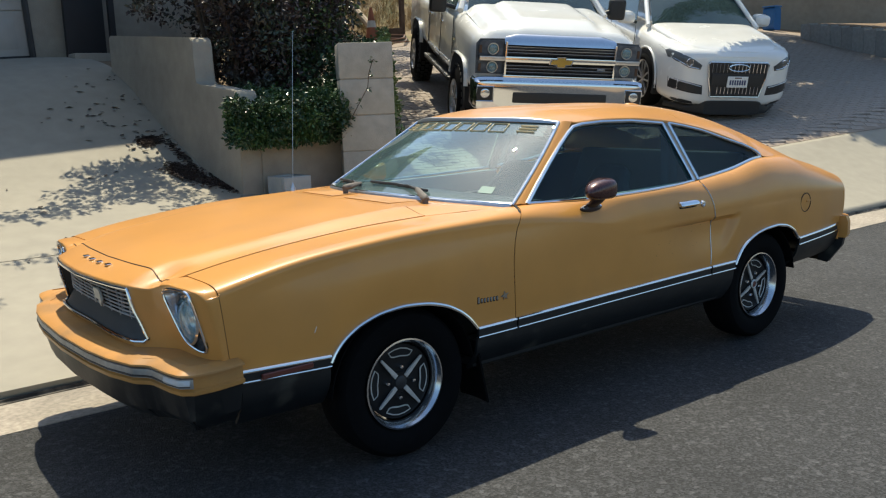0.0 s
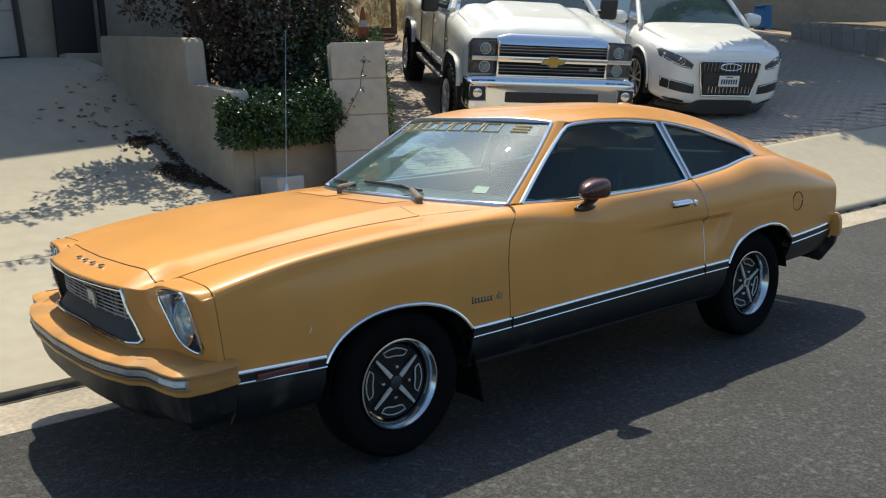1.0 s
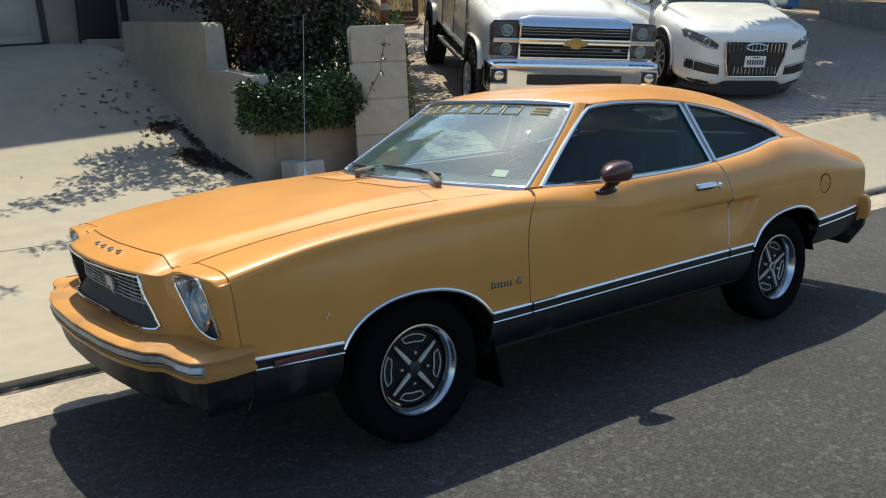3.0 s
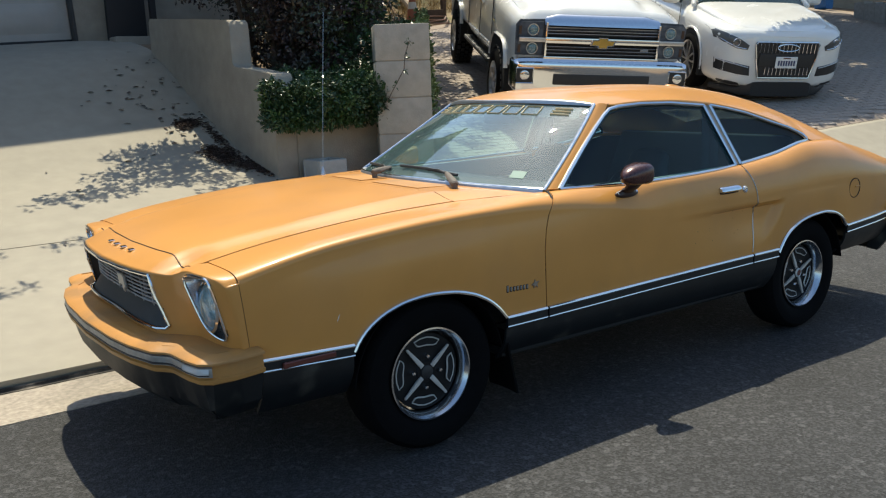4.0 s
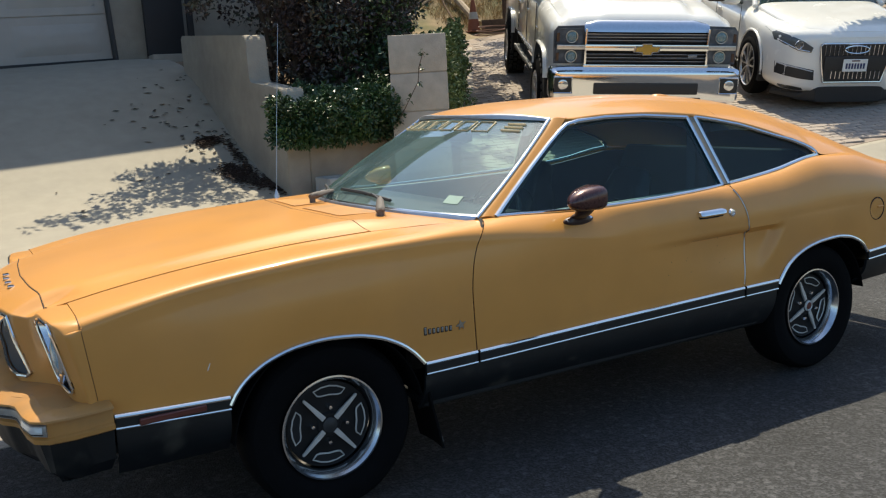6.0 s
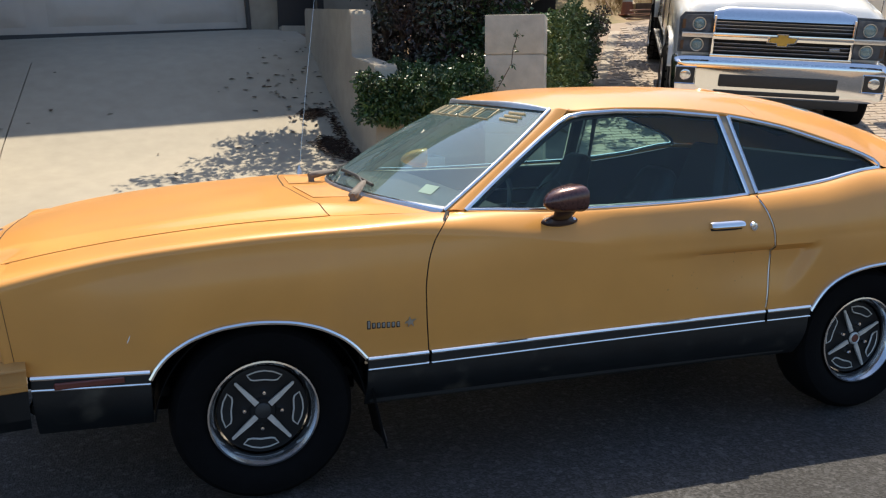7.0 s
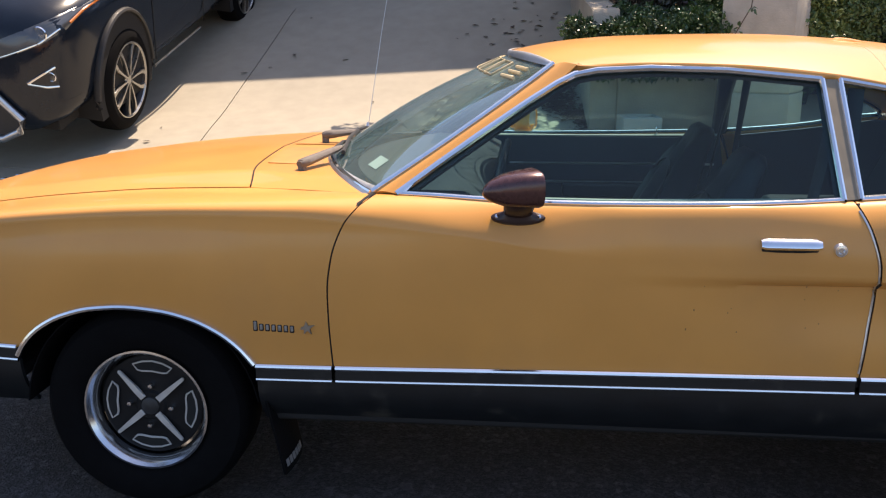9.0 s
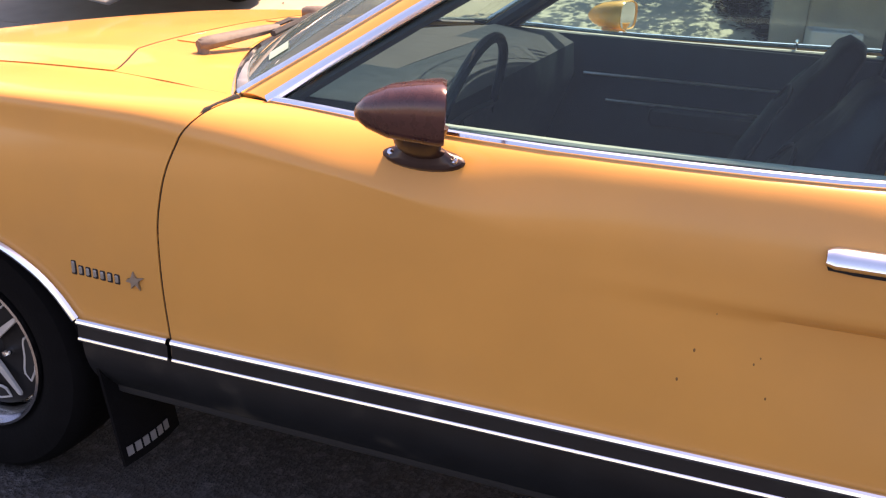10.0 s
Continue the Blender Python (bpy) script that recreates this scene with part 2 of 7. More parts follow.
LEAF_DARK = mat("dark_red_leaf", (0.066, 0.044, 0.040), 0.30, 0.0, 0.4, 3, second=(0.040, 0.060, 0.034), mix_scale=3, rough_vary=0.10)
BARK = mat("bark", (0.10, 0.075, 0.055), 0.9, 0.0, 0.3, 20, 0.6, 60)
GRIME = mat("wet_dark_grime", (0.030, 0.026, 0.022), 0.85, 0.0, 0.5, 30, 0.4, 60, second=(0.19, 0.16, 0.125), mix_scale=6, mix_low=0.46, mix_high=0.64)
LITTER = mat("dry_fallen_leaf", (0.085, 0.060, 0.050), 0.85, 0.0, 0.4, 20)
# whitewash greyed so that the planter box's shade lies in its colour
WHITE_BLOCK = mat("whitewashed_concrete", (0.44, 0.43, 0.40), 0.85, 0.0, 0.1, 14, 0.2)
WOOD = mat("weathered_wood", (0.30, 0.20, 0.12), 0.8, 0.0, 0.25, 15, 0.2)
BLUE_PLASTIC = mat("blue_plastic", (0.03, 0.14, 0.38), 0.4)

# ---- mesh helpers ----
def curve(*pts):
    """A smooth line through (x, value) pairs."""
    xs, ys = np.array([p[0] for p in pts], float), np.array([p[1] for p in pts], float)
    d = np.diff(ys) / np.diff(xs)
    m = np.concatenate(([d[0]], [0.0 if a * b <= 0 else 2 * a * b / (a + b) for a, b in zip(d, d[1:])], [d[-1]]))

    def f(x):
        x = min(max(x, xs[0]), xs[-1])
        i = min(int(np.searchsorted(xs, x, "right")) - 1, len(xs) - 2)
        h = xs[i + 1] - xs[i]
        s = (x - xs[i]) / h
        return float((2 * s**3 - 3 * s**2 + 1) * ys[i] + (s**3 - 2 * s**2 + s) * h * m[i] + (3 * s**2 - 2 * s**3) * ys[i + 1] + (s**3 - s**2) * h * m[i + 1])
    return f


def mesh_of(name, verts, faces, material, smooth=True, sharp=None):
    me = bpy.data.meshes.new(name)
    me.from_pydata([tuple(v) for v in verts], [], faces)
    me.materials.append(material)
    me.update()
    if smooth:
        me.polygons.foreach_set("use_smooth", [True] * len(me.polygons))
        if sharp:
            me.set_sharp_from_angle(angle=radians(sharp))
    return me


def hang(name, me, parent=None, label=""):
    ob = new(name, me)
    if parent:
        ob.parent = parent
    if label:
        ob["label"] = label
    return ob


def part(name, bm, material, parent=None, label="", smooth=True, sharp=35):
    me = bpy.data.meshes.new(name)
    bmesh.ops.recalc_face_normals(bm, faces=bm.faces)
    bm.to_mesh(me)
    bm.free()
    me.materials.append(material)
    if smooth:
        me.polygons.foreach_set("use_smooth", [True] * len(me.polygons))
        me.set_sharp_from_angle(angle=radians(sharp))
    return hang(name, me, parent, label)


def thing(name, label, category, at=None, group="", kind=""):
    ob = new(name)
    ob.empty_display_size = 0.1
    if at is not None:
        ob.matrix_world = at
    return tagged(ob, label, category, group, kind)


def flip(faces):
    return [tuple(reversed(f)) for f in faces]


def grid(f, nu, nv, thick=0.0, flipped=False):
    """Vertices and faces of f(u, v) for u, v in 0..1; with thick, a shell of that thickness."""
    P = np.array([[f(i / nu, j / nv) for j in range(nv + 1)] for i in range(nu + 1)], float)
    W = nv + 1
    faces = [(i * W + j, (i + 1) * W + j, (i + 1) * W + j + 1, i * W + j + 1) for i in range(nu) for j in range(nv)]
    if flipped:
        faces = flip(faces)
    V = P.reshape(-1, 3)
    if thick:
        du, dv = np.gradient(P, axis=0), np.gradient(P, axis=1)
        N = np.cross(du, dv)
        N /= np.maximum(np.linalg.norm(N, axis=2, keepdims=True), 1e-9)
        if flipped:
            N = -N
        n = len(V)
        V = np.concatenate((V, (P - N * thick).reshape(-1, 3)))
        faces += [tuple(n + k for k in reversed(q)) for q in faces]
        rim = [(i * W, (i + 1) * W) for i in range(nu)] + [(nu * W + j, nu * W + j + 1) for j in range(nv)]
        rim += [((i + 1) * W + nv, i * W + nv) for i in reversed(range(nu))] + [(j + 1, j) for j in reversed(range(nv))]
        faces += [(b, a, n + a, n + b) if not flipped else (a, b, n + b, n + a) for a, b in rim]
    return V, faces


def panel(name, f, nu, nv, material, parent, thick=0.0, flipped=False, label="", mirror=None, sharp=40):
    """A sheet-metal panel; with mirror, its twin on the other side of the plane y = mirror too."""
    V, F = grid(f, nu, nv, thick, flipped)
    obs = [hang(name, mesh_of(name, V, F, material, True, sharp), parent, label)]
    if mirror is not None:
        V2 = V.copy()
        V2[:, 1] = 2 * mirror - V2[:, 1]
        obs.append(hang(name, mesh_of(name, V2, flip(F), material, True, sharp), parent, label))
    return obs


def box(cx, cy, cz, sx, sy, sz, bevel=0.0, seg=2, bm=None, m=None):
    bm = bm or bmesh.new()
    r = bmesh.ops.create_cube(bm, size=1.0)
    vs = r["verts"]
    for v in vs:
        v.co = Vector((v.co.x * sx + cx, v.co.y * sy + cy, v.co.z * sz + cz))
    if bevel:
        es = list({e for v in vs for e in v.link_edges})
        out = bmesh.ops.bevel(bm, geom=es, offset=bevel, segments=seg, affect="EDGES", profile=0.6)
        vs = list({v for f in out["faces"] for v in f.verts} | {v for v in vs if v.is_valid})
    if m is not None:
        bmesh.ops.transform(bm, matrix=m, verts=[v for v in vs if v.is_valid])
    return bm


def tube(path, r, sides=8, bm=None, closed=False, flat=1.0, caps=True):
    """A round bar along a path; r a number or one per point; flat squeezes it along world z."""
    bm = bm or bmesh.new()
    P = [Vector(p) for p in path]
    n = len(P)
    rings = []
    up = Vector((0, 0, 1))
    for i, p in enumerate(P):
        a = P[(i - 1) % n] if closed or i else P[0]
        b = P[(i + 1) % n] if closed or i < n - 1 else P[-1]
        t = (b - a).normalized()
        s = t.cross(up)
        s = s.normalized() if s.length > 1e-4 else Vector((1, 0, 0))
        w = s.cross(t).normalized()
        rr = r[i] if isinstance(r, (list, tuple)) else r
        rings.append([bm.verts.new(p + rr * (math.cos(k * 2 * math.pi / sides) * s + flat * math.sin(k * 2 * math.pi / sides) * w)) for k in range(sides)])
    for i in range(n if closed else n - 1):
        A, B = rings[i], rings[(i + 1) % n]
        for k in range(sides):
            bm.faces.new((A[k], A[(k + 1) % sides], B[(k + 1) % sides], B[k]))
    if not closed and caps:
        bm.faces.new(rings[0][::-1])
        bm.faces.new(rings[-1])
    return bm


def lathe(profile, sides=48, bm=None, m=None, closed=False):
    """Turns (radius, height) pairs about the z axis."""
    bm = bm or bmesh.new()
    rings = [[bm.verts.new((r * math.cos(2 * math.pi * k / sides), r * math.sin(2 * math.pi * k / sides), h)) for k in range(sides)] for r, h in profile]
    pairs = list(zip(rings, rings[1:])) + ([(rings[-1], rings[0])] if closed else [])
    for A, B in pairs:
        for k in range(sides):
            bm.faces.new((A[k], A[(k + 1) % sides], B[(k + 1) % sides], B[k]))
    if m is not None:
        bmesh.ops.transform(bm, matrix=m, verts=[v for R in rings for v in R])
    return bm


def prism(pts, depth, axis, m=None, bm=None, bevel=0.0):
    """A plate cut to the outline pts [(a, b)], depth along the third axis ('x', 'y' or 'z')."""
    bm = bm or bmesh.new()
    put = {"x": lambda a, b, c: (c, a, b), "y": lambda a, b, c: (a, c, b), "z": lambda a, b, c: (a, b, c)}[axis]
    lo = [bm.verts.new(put(a, b, 0)) for a, b in pts]
    hi = [bm.verts.new(put(a, b, depth)) for a, b in pts]
    n = len(pts)
    fs = [bm.faces.new(lo[::-1]), bm.faces.new(hi)] + [bm.faces.new((lo[i], lo[(i + 1) % n], hi[(i + 1) % n], hi[i])) for i in range(n)]
    if bevel:
        bmesh.ops.bevel(bm, geom=list({e for f in fs[:2] for e in f.edges}), offset=bevel, segments=2, affect="EDGES")
    if m is not None:
        bmesh.ops.transform(bm, matrix=m, verts=bm.verts)
    return bm


# ---- the lie of the land: a level street, a gutter, then drives that climb to the houses ----
rise = curve((1.90, 0.062), (2.3, 0.13), (3.5, 0.325), (4.5, 0.545), (5.2, 0.70), (6.0, 0.995), (6.7, 1.33), (7.35, 1.66), (8.2, 1.92), (9.0, 2.03), (10, 2.04), (30, 2.06))


def land(x, y):
    if y < 1.45:
        return 0.0
    if y < 1.90:
        return 0.006 * smooth_step(1.45, 1.90, y)
    z = rise(y)
    if x < 1.0:
        return z + 0.05 * (max(x, -5.0) - 1.0) * smooth_step(5.5, 8.6, y)
    # the paved drive is an even slope that tilts towards the houses
    xx = min(x, 16.5)
    slope = 0.69 + 0.1115 * (xx - 5.95) + 0.177 * (min(max(y, 3.6), 13.5) - 5.14)
    if y < 3.6:
        slope = 0.062 + (slope - 0.062) * (y - 1.90) / 1.70
    k = smooth_step(2.9, 4.4, x)
    return z * (1 - k) + slope * k


def smooth_step(a, b, x):
    s = min(max((x - a) / (b - a), 0.0), 1.0)
    return s * s * (3 - 2 * s)


def sheet(name, x0, x1, y0, y1, nx, ny, material, lift, label, category, thick=0.06, edge=None):
    def f(u, v):
        y = y0 + v * (y1 - y0)
        lo, hi = (x0, x1) if edge is None else edge(y)
        x = lo + u * (hi - lo)
        return (x, y, land(x, y) + lift)
    V, F = grid(f, nx, ny, thick)
    ob = hang(name, mesh_of(name, V, F, material, True, 30))
    return tagged(ob, label, category, kind="structure")


def ground_sheet():
    xs = np.concatenate((np.linspace(-300, -12, 8), np.linspace(-10, 24, 69), np.linspace(28, 300, 8)))
    ys = np.concatenate((np.linspace(-300, -12, 8), [-8, -4, 0, 1.4, 1.46, 1.89], np.linspace(1.93, 10, 55), np.linspace(12, 30, 10), np.linspace(60, 300, 6)))
    V = [(x, y, land(x, y) - 0.03 if y > 1.4 else -0.02) for x in xs for y in ys]
    W = len(ys)
    F = [(i * W + j, (i + 1) * W + j, (i + 1) * W + j + 1, i * W + j + 1) for i in range(len(xs) - 1) for j in range(W - 1)]
    return tagged(hang("ground", mesh_of("ground", V, F, SOIL)), "dry brown soil under streets and gardens", "ground", kind="structure")


ground_sheet()
sheet("road", -120, 120, -9, 1.45, 80, 12, ASPHALT, 0.0, "dark grey asphalt street", "road")
sheet("gutter", -60, 60, 1.452, 1.892, 80, 6, GUTTER, 0.003, "stained tan concrete gutter", "gutter")
# drive slabs of the garage on the one side, split by saw cuts
joint_x = curve((3.8, -1.398), (4.25, -1.435), (4.95, -1.495), (5.5, -1.517), (6.0, -1.505), (6.7, -1.465), (7.4, -1.42), (9.3, -1.40))
SLABS = [(-4.6, -1.47), (-1.46, 1.75)]
for x0, x1 in SLABS:
    sheet("driveway", x0, x1, 1.905, 3.82, 12, 24, CONCRETE, 0.0, "pale concrete drive apron", "driveway", 0.08)
    sheet("driveway", x0, x1, 3.832, 9.3, 14, 60, CONCRETE, 0.0, "pale concrete driveway with scattered leaves", "driveway", 0.08, edge=lambda y, a=x0, b=x1: (a, joint_x(y) - (0.0052 if y < 7.3 else 0.0)) if b < 0 else (joint_x(y) + (0.0052 if y < 7.3 else 0.0004), 1.70 - max(0, y - 4.9) * 0.05))
# the wide apron: its inner edge runs slightly askew to the street
apron_edge = curve((1.5, 3.58), (6.5, 3.58), (8.0, 3.49), (8.9, 3.395), (10.6, 3.215), (14.0, 2.86), (20.0, 2.3))
apron_V, apron_F = grid(lambda u, v: (1.756 + 18.2 * u, 1.905 + (apron_edge(1.756 + 18.2 * u) - 1.905) * v, land(1.756 + 18.2 * u, 1.905 + (apron_edge(1.756 + 18.2 * u) - 1.905) * v)), 60, 24, 0.08)
tagged(hang("driveway", mesh_of("driveway", apron_V, apron_F, CONCRETE)), "pale concrete drive apron", "driveway", kind="structure")


def lip_f(u, v):
    x = -30 + 60 * u
    wob = 0.010 * noise.noise((x * 2.3, 0, 3)) + 0.007 * noise.noise((x * 7, 5, 1))
    foot = 1.868 + 1.5 * wob
    if v < 0.4:
        return (x, foot + v / 0.4 * (1.888 + wob - foot), 0.0125)
    return (x, 1.888 + wob + 0.012 * (v - 0.4), 0.0125 + (v - 0.4) / 0.6 * (0.020 + wob))


tagged(hang("gutter_joint", mesh_of("gutter_joint", *grid(lip_f, 700, 5, 0.01), GRIME)), "dark dirt-filled joint along the gutter", "joint", kind="structure")

# ---- the ochre fastback coupe; x runs to its tail, its flank stands near y = 0 ----
CY = 0.87
half_width = curve((-0.80, 0.835), (-0.6, 0.848), (-0.3, 0.860), (0, 0.868), (0.6, 0.87), (1.3, 0.873), (1.9, 0.878), (2.4, 0.884), (2.8, 0.872), (3.1, 0.85), (3.42, 0.80))
seam_y = curve((-0.80, 0.29), (-0.3, 0.27), (0.27, 0.25), (0.45, 0.19), (0.66, 0.127), (0.73, 0.105), (0.9, 0.086), (1.1, 0.064), (1.3, 0.048), (1.6, 0.045), (1.8, 0.060), (1.9, 0.076), (2.2, 0.092), (2.52, 0.108), (2.8, 0.155), (3.1, 0.2), (3.42, 0.23))
seam_z = curve((-0.80, 0.807), (-0.6, 0.844), (-0.4, 0.872), (-0.2, 0.892), (0, 0.906), (0.27, 0.915), (0.66, 0.926), (0.73, 0.927), (1.1, 0.916), (1.38, 0.918), (1.86, 0.931), (2.2, 0.958), (2.52, 1.004), (2.75, 1.0), (3.0, 0.957), (3.2, 0.91), (3.42, 0.85))
swell_z = curve((-0.8, 0.735), (-0.5, 0.795), (-0.2, 0.822), (0, 0.832), (0.45, 0.846), (0.7, 0.848), (0.9, 0.838), (1.08, 0.810), (1.3, 0.780), (1.9, 0.77), (2.6, 0.77), (3.42, 0.72))
power = curve((-0.8, 5.2), (-0.4, 7.0), (0.1, 7.0), (0.45, 4.6), (0.62, 2.7), (0.78, 1.7), (0.95, 1.4), (1.15, 1.5), (1.4, 1.8), (2.5, 1.9), (3.42, 2.2))
ARCH_F = curve((-0.345, 0.47), (-0.32, 0.51), (-0.27, 0.556), (-0.2, 0.593), (-0.11, 0.617), (-0.02, 0.624), (0.08, 0.616), (0.17, 0.594), (0.25, 0.555), (0.30, 0.515), (0.34, 0.468))
ARCH_R = curve((2.135, 0.468), (2.16, 0.505), (2.2, 0.55), (2.26, 0.588), (2.34, 0.616), (2.43, 0.63), (2.52, 0.634), (2.61, 0.624), (2.68, 0.6), (2.73, 0.57), (2.765, 0.53))
band_z = curve((-0.7, 0.512), (-0.34, 0.498), (0.34, 0.468), (1.2, 0.479), (1.92, 0.488), (2.135, 0.49), (2.765, 0.53), (3.3, 0.548))


def lower_z(x):
    """The paint's lower edge: the wheel arches, and the moulding between them."""
    if -0.345 < x < 0.34:
        return max(ARCH_F(x), 0.468)
    if 2.135 < x < 2.765:
        return max(ARCH_R(x), 0.468)
    return band_z(x)


def scoop(x, z):
    """The pressed hollow that runs along the door and ends before the rear wheel."""
    if not 1.0 < x < 2.2 or z > 0.76:
        return 0.0
    end = 2.145 - (0.735 - z) * 0.62
    along = smooth_step(1.25, 1.98, x) * (1 - smooth_step(end - 0.04, end + 0.035, x))
    return 0.030 * along * (1 - smooth_step(0.722, 0.742, z)) * smooth_step(0.49, 0.69, z)


def flank(x, w):
    """A point of the left flank at x; w runs from the lower edge (0) over the shoulder to the upper seam (1)."""
    y0, zs, zt, yt = CY - half_width(x), swell_z(x), seam_z(x), seam_y(x)
    lean = (0.018 * (1 - smooth_step(0.55, 1.2, x)) + 0.006) * smooth_step(-0.76, -0.35, x)
    if w < 0.5:
        a = w / 0.5
        z = lower_z(x) + a * (zs - lower_z(x))
        y = y0 + 0.012 * (1 - a) ** 2 + lean * a ** 3
    else:
        th, e = (w - 0.5) * math.pi, 2 / power(x)
        c, s = max(math.cos(th), 0.0) ** e, math.sin(th) ** e
        y, z = y0 + lean + (yt - y0 - lean) * (1 - c), zs + (zt - zs) * s
    return (x, y + scoop(x, z), z)


def flank_y(x, z):
    """The flank's y at a height."""
    lo, hi = 0.0, 1.0
    for _ in range(24):
        mid = (lo + hi) / 2
        lo, hi = (mid, hi) if flank(x, mid)[2] < z else (lo, mid)
    return flank(x, lo)[1]


front_edge = lambda z: -0.748 + max(0.0, 0.80 - z) * 0.10
door_front = curve((0.42, 0.562), (0.5, 0.557), (0.6, 0.552), (0.68, 0.551), (0.77, 0.562), (0.85, 0.59), (0.905, 0.632), (0.94, 0.69))
door_rear = curve((0.44, 1.922), (0.5, 1.93), (0.6, 1.942), (0.7, 1.952), (0.77, 1.95), (0.86, 1.928), (0.95, 1.885))


def between(left, right):
    def f(u, w):
        x = 0.0
        z = 0.6
        for _ in range(4):
            x = left(z) + u * (right(z) - left(z))
            z = flank(x, w)[2]
        return flank(x, w)
    return f


car = thing("fastback_coupe", "ochre yellow vintage two-door fastback coupe parked at the kerb", "car")
GAP = 0.0024
panel("front_fender", between(front_edge, lambda z: door_front(z) - GAP), 84, 40, PAINT, car, 0.012, mirror=CY)
doors = panel("door", between(lambda z: door_front(z) + GAP, lambda z: door_rear(z) - GAP), 60, 48, PAINT, car, 0.03, mirror=CY)
panel("quarter_panel", between(lambda z: door_rear(z) + GAP, lambda z: 3.42 - max(0, 0.74 - z) * 0.12), 80, 44, PAINT, car, 0.012, mirror=CY)

# dark tubes just inside the door gaps draw the shadow in them
for k in (0, 1):
    for seam in (door_front, door_rear):
        line = []
        for z in np.linspace(0.46, 0.925, 26):
            y = flank_y(seam(z), z) + 0.011
            line.append((seam(z), y if not k else 2 * CY - y, z))
        part("door_seam", tube(line, 0.009, 6), DARK, car, "dark tube for the shadow in the door gap")
# upper seams of fenders and hood
hood_mid = curve((-0.88, 0.818), (-0.7, 0.858), (-0.5, 0.886), (-0.2, 0.922), (0, 0.94), (0.27, 0.955), (0.45, 0.957), (0.7, 0.95))


def hood_z(x, y):
    h, ht = abs(y - CY), CY - seam_y(x)
    q = min(h / ht, 1.0)
    zc, zt = max(hood_mid(x), seam_z(x) + 0.005), seam_z(x)
    k = 0.74 + 0.10 * min(max((x + 0.8) / 0.5, 0.0), 1.0)
    g = 1 - 0.20 * (q / k) ** 2 if q < k else 0.80 * (1 - (q - k) / (1 - k)) ** 1.5
    dip = 0.026 * math.exp(-((h - 0.487) / 0.042) ** 2) * (1 - smooth_step(-0.80, -0.68, x))
    return zt + (zc - zt) * g - dip


hood_front = lambda h: curve((0, -0.836), (0.25, -0.826), (0.44, -0.808), (0.5, -0.805), (0.6, -0.803))(abs(h))
hood_rear = lambda h: curve((0, 0.205), (0.4, 0.235), (0.55, 0.262), (0.62, 0.275))(abs(h))


def hood_f(u, v):
    h = -1 + 2 * v
    x0, x1 = hood_front(h * 0.58), hood_rear(h * 0.62)
    x = x0 + u * (x1 - x0)
    y = CY + h * (CY - seam_y(x) - 0.005)
    return (x, y, hood_z(x, y) + 0.002)


panel("hood", hood_f, 50, 48, PAINT, car, 0.012, sharp=50)


# thin dark tubes draw the shade in the hood and cowl gaps
part("hood_gap", tube([(hood_front(h) - 0.003, CY + h, hood_z(hood_front(h), CY + h) + 0.0005) for h in np.linspace(-0.572, 0.572, 61)], 0.0019, 6), DARK, car, "dark gap at the hood edge")
for sg in (-1, 1):
    part("hood_gap", tube([(x, CY + sg * (CY - seam_y(x) - 0.0015), seam_z(x) - 0.0005) for x in np.linspace(-0.76, 0.26, 40)], 0.0009, 6), PAINT_SHADE, car, "dark gap at the hood edge")
    part("hood_gap", tube([(x, CY + sg * (CY - seam_y(x) - 0.001), seam_z(x) - 0.001) for x in np.linspace(0.27, 0.62, 16)], 0.0012, 6), PAINT_SHADE, car, "dark gap at the cowl edge")
part("hood_gap", tube([(hood_rear(h) + 0.003, CY + h, hood_z(hood_rear(h), CY + h) - 0.001) for h in np.linspace(-0.60, 0.60, 41)], 0.0026, 6), DARK, car, "dark gap at the hood edge")


def shield_base(s):
    return Vector((0.415 + 0.243 * s * s, CY + s * 0.741, 0.958 - 0.031 * s * s))


def shield_top(s):
    return Vector((1.012 + 0.131 * s * s, CY + s * 0.553, 1.277 - 0.017 * s * s))


def shield(s, v, out=0.0):
    a, b = shield_base(s), shield_top(s)
    p = a.lerp(b, v)
    nrm = Vector((-0.5, 0.12 * s, 0.86)).normalized()
    return p + nrm * (0.022 * (1 - 0.7 * s ** 4) * math.sin(math.pi * v) + out) + Vector((0.020 * s ** 4 * math.sin(math.pi * v), 0, 0))


def cowl_f(u, v):
    h = -1 + 2 * v
    x0 = hood_rear(h * 0.62) + 0.006
    b = shield_base(max(-1, min(1, h)))
    x = x0 + u * (b.x - x0)
    y0 = CY + h * (CY - seam_y(x0) - 0.002)
    y = y0 + u * (b.y - y0)
    return (x, y, min(hood_z(x, y), hood_z(x, y) * (1 - u) + (b.z - 0.006) * u) + 0.001)


cowl = panel("cowl_panel", cowl_f, 12, 48, PAINT, car, 0.01)[0]
